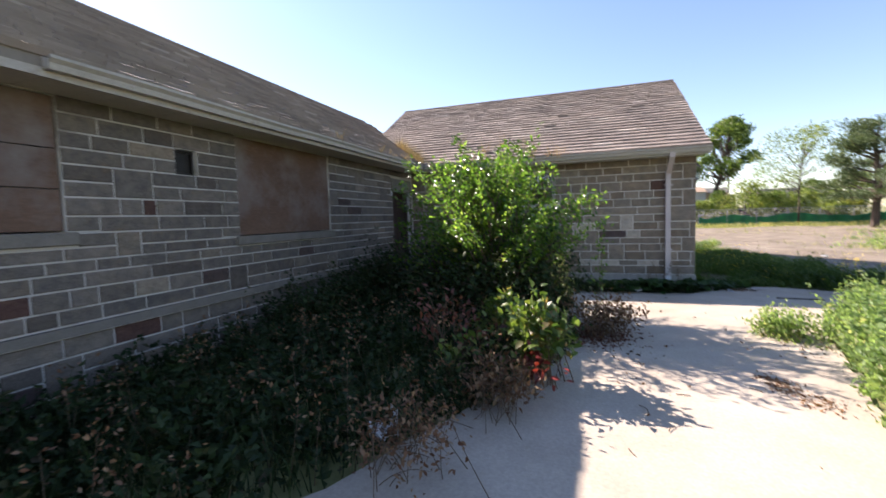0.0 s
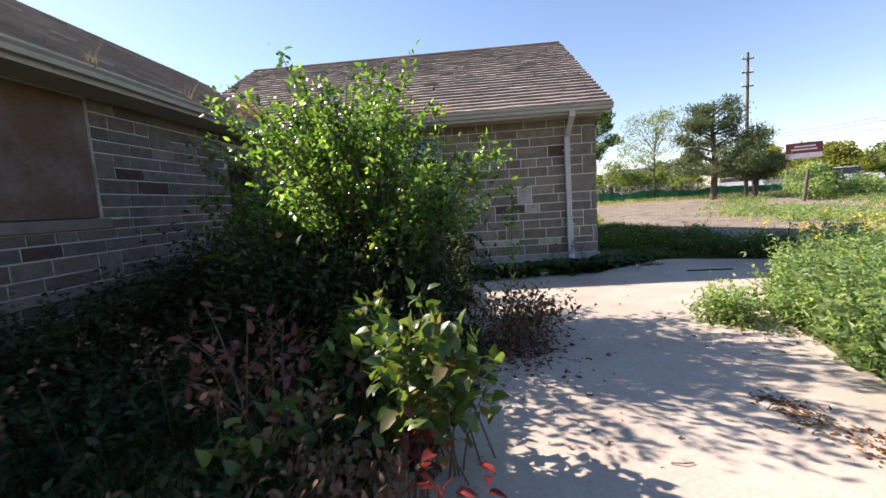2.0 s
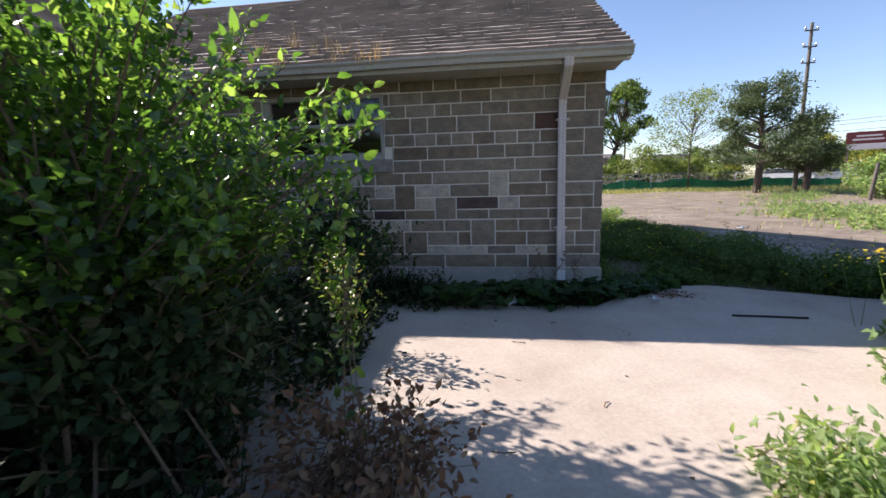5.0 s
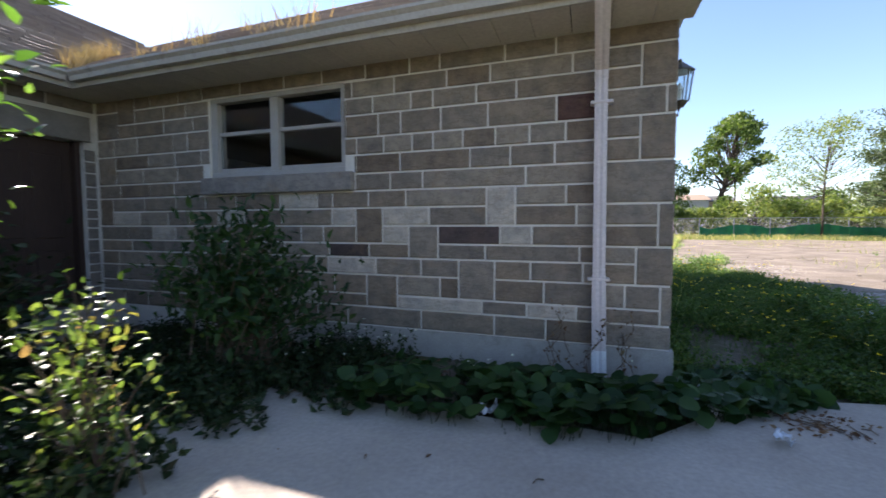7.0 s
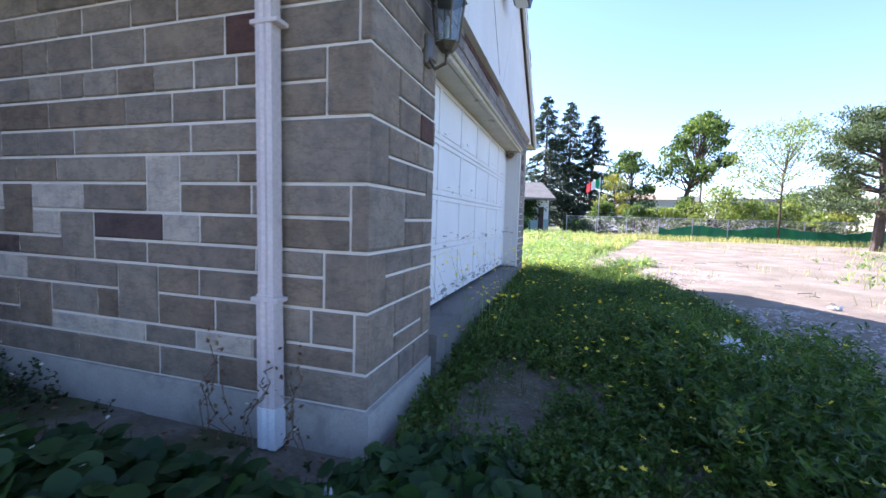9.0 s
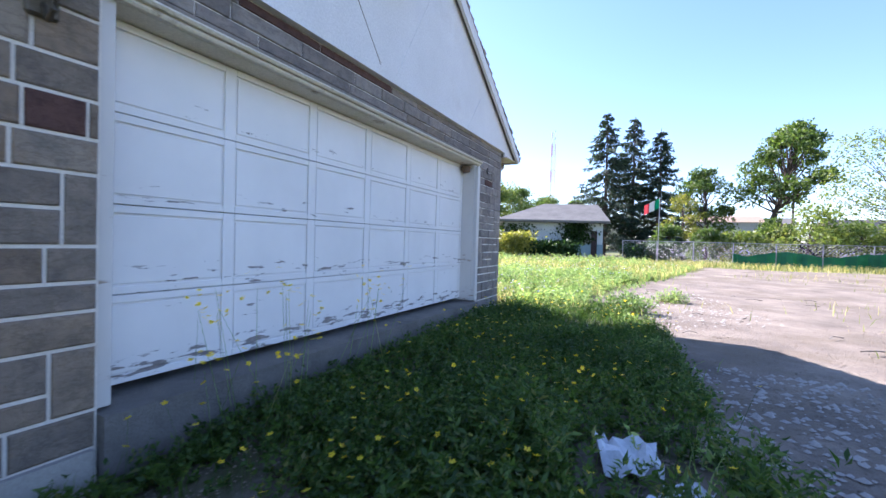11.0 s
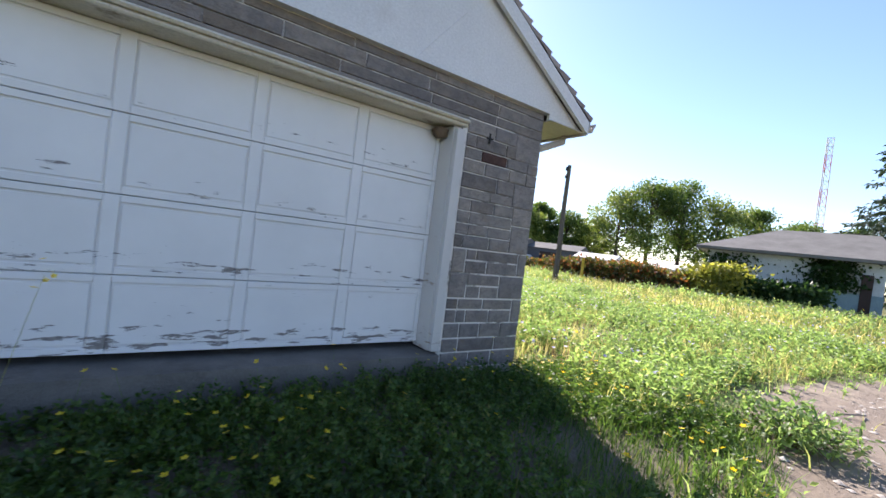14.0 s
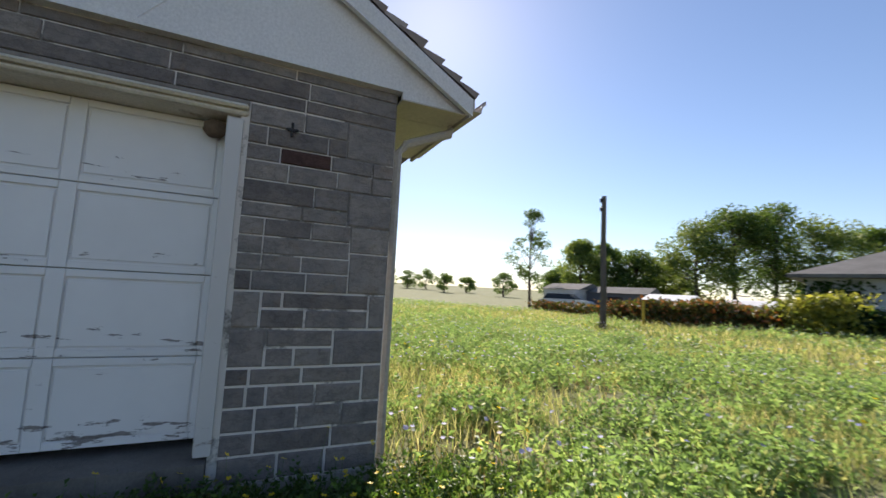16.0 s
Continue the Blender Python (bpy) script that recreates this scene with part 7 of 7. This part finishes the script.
W_PAINT, D_PAINT, S_PAINT = plain("white_car_paint", (0.75, 0.75, 0.75), 0.25), plain("dark_car_paint", (0.03, 0.035, 0.06), 0.25), plain("silver_car_paint", (0.42, 0.44, 0.46), 0.3)
for az, d, pt, lab, tall in ((-31.1, 57, W_PAINT, "white car on the road", 1.45), (-34.2, 58, W_PAINT, "white car on the road", 1.45), (-40.2, 60, W_PAINT, "white sport utility car on the road", 1.7), (-44.3, 61, D_PAINT, "dark blue car on the road", 1.6)):
    car((0.6 - d * math.sin(radians(az)), 2.2 + d * math.cos(radians(az))), -37, pt, lab, "car", tall)
car((15.2, 46.8), 10, D_PAINT, "dark car parked beyond the fence")
car((18.0, 46.2), 5, S_PAINT, "silver car parked beyond the fence")
car((6.3, 46.0), 15, W_PAINT, "white car parked behind the fence", "car", 1.75)
car((8.7, 47.2), 15, S_PAINT, "silver car parked behind the fence")
car((-22.5, 41.2), 30, W_PAINT, "white car parked at the end of the field")

# ---- fence ----
GREEN_NET = leafy("green_netting", [(0.0, (0.035, 0.16, 0.11)), (1.0, (0.05, 0.19, 0.13))], 0.7, 0.4, 0.2)
GALV = plain("galvanised_steel", (0.4, 0.41, 0.42), 0.45, 0.7)
fence = thing("fence", (3.2, 40.6, 0), "long chain-link fence partly hung with green netting", "fence")
def fence_at(f):
    return Vector((3.2 + f * 24.5, 40.6 - 1.2 * f, 0))
N = 12
for k in range(N + 1):
    p = fence_at(k / N)
    z = float(lie(p.x, p.y))
    bm = bmesh.new()
    put_tube(bm, [p - fence.location + Vector((0, 0, z - 0.1)), p - fence.location + Vector((0, 0, z + 1.4))], 0.03, 8)
    part("post", bm, GALV, fence)
for k in range(N):
    p, q = fence_at(k / N), fence_at((k + 1) / N)
    zp, zq = float(lie(p.x, p.y)), float(lie(q.x, q.y))
    bm = bmesh.new()
    put_tube(bm, [p - fence.location + Vector((0, 0, zp + 1.38)), q - fence.location + Vector((0, 0, zq + 1.38))], 0.02, 6)
    part("rail", bm, GALV, fence)
    bm = bmesh.new()
    for s in np.arange(-1.3, 2.1, 0.17):
        for sg in (1, -1):
            u0, u1 = (s, s + 1.3) if sg > 0 else (s + 1.3, s)
            L = (q - p).length
            a0, a1 = max(0, min(L, u0)), max(0, min(L, u1))
            if abs(a1 - a0) < 0.1:
                continue
            z0, z1 = 0.05 + 1.3 * abs(a0 - u0) / 1.3, 1.35 - 1.3 * abs(u1 - a1) / 1.3
            put_tube(bm, [p.lerp(q, a0 / L) - fence.location + Vector((0, 0, zp + z0)), p.lerp(q, a1 / L) - fence.location + Vector((0, 0, zq + z1))], 0.004, 3, False)
    part("mesh", bm, GALV, fence)
    if k >= 3:
        bm = bmesh.new()
        cols = 9
        ring = []
        for c in range(cols + 1):
            f = c / cols
            w = p.lerp(q, f) - fence.location
            z = zp + (zq - zp) * f
            sag = -0.2 + 0.3 * noise.noise(Vector(((k + f) * 0.9, 4.2, 0))) + 0.12 * noise.noise(Vector(((k + f) * 4.1, 1.7, 0)))
            o = Vector((0, -0.05 - 0.04 * math.sin(f * 14 + k), 0))
            ring.append([bm.verts.new(w + o + Vector((0, t * 0.012, z + 0.05 + h))) for t, h in ((0, 0), (0, 0.95 + sag), (1, 0.95 + sag), (1, 0))])
        for a, b in zip(ring, ring[1:]):
            for i in range(4):
                bm.faces.new((a[i], a[(i + 1) % 4], b[(i + 1) % 4], b[i]))
        bmesh.ops.recalc_face_normals(bm, faces=bm.faces[:])
        part("netting", bm, GREEN_NET, fence, "sagging green netting")

# ---- poles, tower, sign, flag ----
POLE = surf("pole_wood", [(0.3, (0.09, 0.075, 0.06)), (0.7, (0.17, 0.145, 0.12))], 5, 40, 0.9, 0.4, stretch=(1, 1, 0.1))


def utility_pole(at, h, arms, label, r=0.15):
    p = thing("utility_pole", (*at, float(lie(*at)) - 0.1), label, "utility pole")
    bm = bmesh.new()
    put_tube(bm, [(0, 0, 0), (0, 0, h)], [r, r * 0.6], 10)
    part("shaft", bm, POLE, p)
    for z in arms:
        bm = bmesh.new()
        put_box(bm, (-0.42, -0.04, z), (0.42, 0.04, z + 0.08), 0.01)
        arm = part("crossarm", bm, POLE, p)
        for x in (-0.36, 0.36):
            bm = bmesh.new()
            put_tube(bm, [(x, 0, z + 0.1), (x, 0, z + 0.18), (x, 0, z + 0.28)], [0.03, 0.055, 0.03], 8)
            part("insulator", bm, GALV, arm)
    return p


utility_pole((21.4, 36.0), 10.9, (10.4, 9.4, 8.4), "tall weathered utility pole with short crossarms")
utility_pole((49.5, 83.8), 10.2, (9.1,), "weathered utility pole far along the road")
utility_pole((48.0, 22.2), 10.2, (9.1,), "weathered utility pole beside the road")
utility_pole((15.2, 54.0), 8.6, (8.0,), "slender utility pole beyond the trees", 0.1)
post = thing("wooden_post", (-6.35, 28.7, float(lie(-6.35, 28.7)) - 0.05), "bare dark wooden post standing in the field", "post")
bm = bmesh.new()
put_tube(bm, [(0, 0, 0), (0.03, 0, 1.5), (-0.02, 0.02, 3.6), (0.02, 0, 5.3)], [0.13, 0.115, 0.10, 0.085], 10)
part("shaft", bm, POLE, post)
for z in (4.7, 5.05):
    bm = bmesh.new()
    put_box(bm, (-0.05, -0.16, z), (0.06, -0.08, z + 0.16), 0.01)
    part("bracket", bm, DARK_METAL, post)
st, tp = stems(np.stack([rng.normal(-6.3, 0.25, 120), rng.normal(28.6, 0.25, 120)], 1), (0.2, 0.55), 0.005, rng)
stuff("post_grass", st, GRASS, "long grass round the foot of the post", "grass")
stake = thing("stake", (-8.6, 33.6, 0.25), "short yellow marker stake by the hedge", "stake")
bm = bmesh.new()
put_tube(bm, [(0, 0, 0), (0, 0, 1.3)], [0.08, 0.07], 8)
part("shaft", bm, plain("yellow_paint", (0.55, 0.38, 0.04), 0.5), stake)

tower = thing("radio_mast", (-16.3, 106, float(lie(-16.3, 106))), "slim red and white lattice radio mast far off", "mast")
RED_P = plain("mast_red", (0.5, 0.18, 0.15), 0.6)
for k in range(9):
    bm = bmesh.new()
    z0, z1 = k * 2.9, (k + 1) * 2.9
    w = 0.75 - 0.03 * k
    cr = [(w, 0), (-w / 2, w * 0.86), (-w / 2, -w * 0.86)]
    for i in range(3):
        a, b = cr[i], cr[(i + 1) % 3]
        put_tube(bm, [(*a, z0), (*a, z1)], 0.06, 4, False)
        for q in range(2):
            h0, h1 = z0 + q * 1.45, z0 + (q + 1) * 1.45
            put_tube(bm, [(*a, h0), (*b, h1)], 0.04, 4, False)
            put_tube(bm, [(*a, h1), (*b, h1)], 0.03, 4, False)
    part("segment", bm, RED_P if k % 2 else PALE_WALL, tower)

SIGN_RED, SIGN_BLUE = plain("sign_red", (0.10, 0.02, 0.028), 0.6), plain("sign_white", (0.42, 0.40, 0.44), 0.5)
sign = thing("billboard", (27.2, 38.2, float(lie(27.2, 38.2))), "red and white roadside billboard on two posts", "billboard")
sign.rotation_euler = (0, 0, radians(-36))
bm = bmesh.new()
put_box(bm, (-1.15, -0.08, 3.12), (1.15, 0.08, 3.95), 0.02)
part("panel", bm, SIGN_RED, sign, "dark red panel")
bm = bmesh.new()
put_box(bm, (-1.12, -0.1, 2.7), (1.12, 0.06, 3.11), 0.01)
part("panel", bm, SIGN_BLUE, sign, "white lower panel")
for z, x0, x1 in ((3.6, -0.6, 0.7), (3.35, -0.8, 0.8)):
    bm = bmesh.new()
    put_box(bm, (x0, -0.086, z), (x1, -0.081, z + 0.12))
    part("lettering", bm, SIGN_BLUE, sign, "faint pale bar of writing")
for x in (-1.0, 1.0):
    bm = bmesh.new()
    put_box(bm, (x - 0.07, -0.07, -0.2), (x + 0.07, 0.07, 2.69), 0.01)
    part("post", bm, POLE, sign)
for at, h, tilt in (((18.1, 25.8), 1.75, 6), ((30.5, 34.6), 2.1, 1), ((26.9, 33.8), 1.7, -12)):
    s = thing("fence_post", (*at, float(lie(*at)) - 0.05), "weathered wooden fence post by the road", "post")
    s.rotation_euler = (0, radians(tilt), 0)
    bm = bmesh.new()
    put_tube(bm, [(0, 0, 0), (0, 0, h)], [0.09, 0.075], 8)
    part("shaft", bm, POLE, s)
cone = thing("traffic_cone", (32.5, 35.0, float(lie(32.5, 35))), "orange traffic cone by the road", "cone")
bm = bmesh.new()
bmesh.ops.create_cone(bm, cap_ends=True, segments=16, radius1=0.16, radius2=0.03, depth=0.7, matrix=Matrix.Translation((0, 0, 0.37)))
put_box(bm, (-0.22, -0.22, 0), (0.22, 0.22, 0.04))
part("shell", bm, plain("cone_orange", (0.75, 0.15, 0.03), 0.6), cone)

flag = thing("flagpole", (5.3, 39.3, float(lie(5.3, 39.3))), "thin flagpole flying a green, white and red flag", "flag")
bm = bmesh.new()
put_tube(bm, [(0, 0, 0), (0, 0, 4.1)], 0.025, 8)
part("pole", bm, GALV, flag)
for k, colr in enumerate(((0.0, 0.30, 0.13), (0.8, 0.8, 0.78), (0.62, 0.04, 0.05))):
    bm = bmesh.new()
    rows = []
    for i in range(5):
        u = (k * 4 + i) / 12
        x = -u * 0.85
        y = 0.10 * math.sin(u * 7)
        dz = -0.45 * u
        rows.append([bm.verts.new((x, y + t, 4.05 + dz - h)) for t, h in ((0, 0), (0.01 * math.sin(u * 9), 0.3), (0, 0.6), (0.006, 0.6), (0.006, 0))])
    for a, b in zip(rows, rows[1:]):
        for i in range(5):
            bm.faces.new((a[i], a[(i + 1) % 5], b[(i + 1) % 5], b[i]))
    bmesh.ops.recalc_face_normals(bm, faces=bm.faces[:])
    part("stripe", bm, plain("flag_cloth_%s" % ("green", "white", "red")[k], colr, 0.8), flag, ("green cloth", "white cloth", "red cloth")[k])

bm = bmesh.new()
for z, y in ((9.7, 0.0), (9.2, 0.5), (8.3, 0.2)):
    a, b = Vector((49.5, 83.6 + y, z)), Vector((48, 22 + y, z))
    pts = [a.lerp(b, f) + Vector((0, 0, -1.6 * 4 * f * (1 - f))) for f in np.linspace(0, 1, 14)]
    put_tube(bm, pts, 0.018, 4, False)
tagged(part("power_lines", bm, DARK_METAL), "thin sagging power lines along the road", "cables")

# ---- fixtures on the garage front ----
BRONZE = surf("aged_bronze", [(0.3, (0.09, 0.075, 0.055)), (0.7, (0.17, 0.14, 0.10))], 12, 60, 0.5, 0.2, metal=0.7)
LAMP_GLASS = glass_mat("lantern_glass", (0.75, 0.82, 0.85))


def lantern():
    o = Vector((XC + 0.02, 10.98, 2.33))
    l = thing("wall_lantern", o, "aged bronze wall lantern with dusty glass panes", "lantern")
    bm = bmesh.new()
    put_box(bm, (-0.02, -0.06, 0.02), (0.02, 0.06, 0.22), 0.01)
    part("backplate", bm, BRONZE, l)
    bm = bmesh.new()
    put_tube(bm, [(0.01, 0, 0.08), (0.06, 0, 0.0), (0.13, 0, 0.03), (0.14, 0, 0.10)], [0.014, 0.013, 0.013, 0.018], 8)
    part("bracket", bm, BRONZE, l)
    cx = 0.14
    bm = bmesh.new()
    bmesh.ops.create_cone(bm, cap_ends=True, segments=6, radius1=0.045, radius2=0.085, depth=0.05, matrix=Matrix.Translation((cx, 0, 0.13)))
    part("base", bm, BRONZE, l)
    bm = bmesh.new()
    bmesh.ops.create_cone(bm, cap_ends=True, segments=6, radius1=0.135, radius2=0.03, depth=0.09, matrix=Matrix.Translation((cx, 0, 0.475)))
    part("cap", bm, BRONZE, l)
    for k in range(6):
        a = k * math.pi / 3
        a2 = a + math.pi / 3
        p0, p1 = Vector((cx + 0.08 * math.cos(a), 0.08 * math.sin(a), 0.155)), Vector((cx + 0.115 * math.cos(a), 0.115 * math.sin(a), 0.435))
        q0, q1 = Vector((cx + 0.08 * math.cos(a2), 0.08 * math.sin(a2), 0.155)), Vector((cx + 0.115 * math.cos(a2), 0.115 * math.sin(a2), 0.435))
        bm = bmesh.new()
        put_tube(bm, [p0, p1], 0.007, 5)
        part("rib", bm, BRONZE, l)
        bm = bmesh.new()
        inn = Vector((cx, 0, 0.3))
        vs = [bm.verts.new(v.lerp(inn, 0.03)) for v in (p0, q0, q1, p1)]
        vb = [bm.verts.new(v.lerp(inn, 0.06)) for v in (p0, q0, q1, p1)]
        bm.faces.new(vs)
        bm.faces.new(vb[::-1])
        for i in range(4):
            bm.faces.new((vs[i], vb[i], vb[(i + 1) % 4], vs[(i + 1) % 4]))
        bmesh.ops.recalc_face_normals(bm, faces=bm.faces[:])
        part("pane", bm, LAMP_GLASS, l)
    bm = bmesh.new()
    put_tube(bm, [(cx, 0, 0.15), (cx, 0, 0.22), (cx, 0, 0.27), (cx, 0, 0.33)], [0.018, 0.018, 0.032, 0.008], 10)
    part("bulb", bm, WHITE_PVC, l)
    bm = bmesh.new()
    put_tube(bm, [(cx, 0, 0.515), (cx, 0, 0.54), (cx, 0, 0.56)], [0.012, 0.02, 0.006], 8)
    part("finial", bm, BRONZE, l)


lantern()
fl = thing("floodlight", (XC + 0.06, 13.6, 4.15), "dark metal floodlight mounted on the gable", "floodlight")
bm = bmesh.new()
put_box(bm, (0, -0.07, -0.07), (0.03, 0.07, 0.07), 0.008)
part("backplate", bm, DARK_METAL, fl)
bm = bmesh.new()
put_tube(bm, [(0.02, 0, 0), (0.12, 0, 0.01)], 0.025, 8)
part("arm", bm, DARK_METAL, fl)
bm = bmesh.new()
vs = [(0.10, -0.15, 0.12), (0.10, 0.15, 0.12), (0.36, 0.17, 0.03), (0.36, -0.17, 0.03), (0.12, -0.13, -0.12), (0.12, 0.13, -0.12), (0.32, 0.16, -0.16), (0.32, -0.16, -0.16)]
vv = [bm.verts.new(p) for p in vs]
for f in ((0, 1, 2, 3), (4, 7, 6, 5), (0, 4, 5, 1), (1, 5, 6, 2), (2, 6, 7, 3), (3, 7, 4, 0)):
    bm.faces.new([vv[i] for i in f])
bmesh.ops.recalc_face_normals(bm, faces=bm.faces[:])
part("housing", bm, DARK_METAL, fl)
bm = bmesh.new()
put_box(bm, (0.15, -0.11, -0.165), (0.3, 0.11, -0.15), 0.003)
part("lens", bm, WHITE_PVC, fl, "pale glass lens")
hook = thing("iron_bracket", (XC + 0.02, 16.62, 2.56), "small rusty iron cross bracket on the stone", "bracket")
for lo, hi in (((0, -0.008, -0.05), (0.015, 0.008, 0.05)), ((0, -0.04, -0.008), (0.016, 0.04, 0.008))):
    bm = bmesh.new()
    put_box(bm, lo, hi, 0.002)
    part("bar", bm, DARK_METAL, hook)

# ---- litter ----
PAPER = plain("white_paper", (0.75, 0.76, 0.78), 0.7)


def scrap(at, size, seed, label, turn=0.0, stand=0.3):
    """A crumpled sheet of paper or plastic."""
    rr = random.Random(seed)
    z = max(float(lie(*at)), 0.035 if inside(SLAB, np.array([at[0]]), np.array([at[1]]))[0] else -9)
    s = thing("litter", (*at, z + 0.02), label, "litter")
    s.rotation_euler = (0, 0, radians(turn))
    bm = bmesh.new()
    n = 6
    top, bot = [], []
    for i in range(n + 1):
        for j in range(n + 1):
            x, y = (i / n - 0.5) * size[0], (j / n - 0.5) * size[1]
            h = stand * size[1] * abs(noise.noise(Vector((i * 0.6, j * 0.6, seed * 3.1)))) * 1.6 + rr.uniform(0, 0.012)
            top.append(bm.verts.new((x + rr.uniform(-0.01, 0.01), y + rr.uniform(-0.01, 0.01), h + 0.003)))
            bot.append(bm.verts.new((top[-1].co.x, top[-1].co.y, h)))
    for i in range(n):
        for j in range(n):
            k = i * (n + 1) + j
            bm.faces.new((top[k], top[k + n + 1], top[k + n + 2], top[k + 1]))
            bm.faces.new((bot[k], bot[k + 1], bot[k + n + 2], bot[k + n + 1]))
    part("sheet", bm, PAPER, s)


scrap((5.05, 12.62), (0.3, 0.34), 1, "crumpled white plastic sheet in the weeds", 100, 0.65)
scrap((5.3, 12.42), (0.42, 0.16), 5, "torn white paper on the gravel edge", 60, 0.4)
scrap((2.72, 9.62), (0.26, 0.12), 2, "white paper scrap by the garage corner", 140, 1.2)
scrap((1.35, 9.1), (0.14, 0.1), 3, "white paper scrap among the broad leaves", 40, 0.9)
scrap((0.75, 9.35), (0.2, 0.1), 4, "white paper scrap among the broad leaves", 10, 0.4)
scrap((3.05, 9.25), (0.12, 0.08), 6, "white paper scrap at the slab edge", 80, 0.6)
scrap((-1.15, 2.2), (0.22, 0.2), 7, "crumpled pale plastic bag in the undergrowth", 30, 1.2)
scrap((7.3, 15.6), (0.16, 0.12), 8, "white paper scrap on the gravel", 30, 0.5)
pipe = thing("pipe", (4.0, 8.75, 0.045), "thin dark rod lying on the driveway", "rod")
bm = bmesh.new()
put_tube(bm, [(-0.35, 0.02, 0), (0.0, 0, 0), (0.35, -0.03, 0)], 0.012, 8)
part("rod", bm, DARK_METAL, pipe)
bm = bmesh.new()
rr = random.Random(5)
for _ in range(30):
    x, y = rr.uniform(4.6, 8.6), rr.uniform(16.5, 24)
    if rr.random() < 0.3:
        x, y = rr.uniform(5.6, 8), rr.uniform(12, 17)
    a, l = rr.uniform(0, 6.28), rr.uniform(0.08, 0.4)
    z = float(lie(x, y)) + 0.045
    put_tube(bm, [(x, y, z), (x + math.cos(a) * l * 0.5, y + math.sin(a) * l * 0.5, z + 0.02), (x + math.cos(a + 0.3) * l, y + math.sin(a + 0.3) * l, z)], rr.uniform(0.004, 0.009), 5)
tagged(part("yard_twigs", bm, CEDAR), "broken twigs and bark on the gravel yard", "twigs", kind="stuff")

# dead vine clinging to the foot of the downspout
vine = thing("dead_vine", (1.95, YS - 0.16, 0.04), "dead brown vine beside the downspout on the plinth", "vine")
rr = random.Random(14)
bm = bmesh.new()
lv = []
for k in range(9):
    x, z, pts = rr.uniform(-0.35, 0.4), 0.0, []
    for i in range(7):
        pts.append((x, rr.uniform(-0.02, 0.03), z))
        x += rr.uniform(-0.07, 0.07)
        z += rr.uniform(0.03, 0.12)
        lv.append((x, 0.0, z))
    put_tube(bm, pts, 0.004, 4, False)
tagged(part("stem", bm, TWIG, vine), kind="stuff")
r3 = np.random.default_rng(3)
LV = np.repeat(np.array(lv), 2, 0) + r3.normal(0, 0.02, (len(lv) * 2, 3))
LV[:, 1] = np.minimum(LV[:, 1], 0.02)
V, F = quick_leaf(LV, r3.normal(size=LV.shape) * [1, 0.4, 1], r3.uniform(0.02, 0.045, len(LV)), 0.6, r3)
tagged(np_mesh("withered_leaves", V, F, DRY_LEAF, vine), kind="stuff")

# rubble broken from the threshold
rr = random.Random(31)
for k in range(14):
    x, y = rr.uniform(2.69, 2.84), rr.gauss(14.75, 0.3)
    r = rr.uniform(0.025, 0.075)
    bm = bmesh.new()
    bmesh.ops.create_icosphere(bm, subdivisions=1, radius=r)
    for q in bm.verts:
        q.co = Vector((q.co.x * 1.3, q.co.y, q.co.z * 0.7)) * (1 + 0.4 * noise.noise(q.co * 20 + Vector((k, 0, 0))))
    ob = part("rubble_stone", bm, THRESHOLD)
    ob.location = (x, y, float(lie(x, y)) + r * 0.4)
    ob.rotation_euler = (0, 0, rr.uniform(0, 6))
    tagged(ob, "broken grey concrete lump under the garage door", "rubble", "rubble under the door")

# dark mat of dead leaves on the slab under the dry bush
r4 = np.random.default_rng(41)
P = np.stack([r4.normal(0.4, 0.26, 1100), r4.normal(5.45, 0.26, 1100)], 1)
P = P[inside(SLAB, P[:, 0], P[:, 1])]
D = np.concatenate([r4.normal(size=(len(P), 2)), r4.uniform(0, 0.3, (len(P), 1))], 1)
stuff("leaf_mat", leaf_arrays(np.stack([P[:, 0], P[:, 1], np.full(len(P), 0.042)], 1), D, r4.uniform(0.02, 0.06, len(P)), 0.5, r4, 0.2, -0.05), RED_BROWN, "dark red-brown dead leaves lying under the bushes", "leaf litter")

# coarse gravel and clods along the shaded edge of the yard
r5 = np.random.default_rng(52)
n = 1500
P = np.concatenate([scatter([(5.15, 11.2), (6.4, 10.6), (7.4, 12.6), (7.0, 15.2), (5.5, 15.2), (5.4, 13.0)], 1100, r5), scatter([(4.3, 18.6), (5.6, 17.0), (7.0, 18.5), (6.2, 23), (4.9, 23)], 400, r5)])
sz = r5.uniform(0.012, 0.045, (n, 1)) * r5.uniform(0.5, 1, (n, 1))
c = np.stack([P[:, 0], P[:, 1], lie(P[:, 0], P[:, 1]) + 0.02], 1)
V = (c[:, None, :] + octa[None] * sz[:, None] * r5.uniform(0.6, 1.4, (n, 6, 1))).reshape(-1, 3)
i = np.arange(n)[:, None] * 6
stuff("coarse_gravel", (V, np.concatenate([i + [0, 1, 4], i + [1, 2, 4], i + [2, 3, 4], i + [3, 0, 4]], 0)), PLINTH, "pale broken stones along the edge of the yard", "gravel")
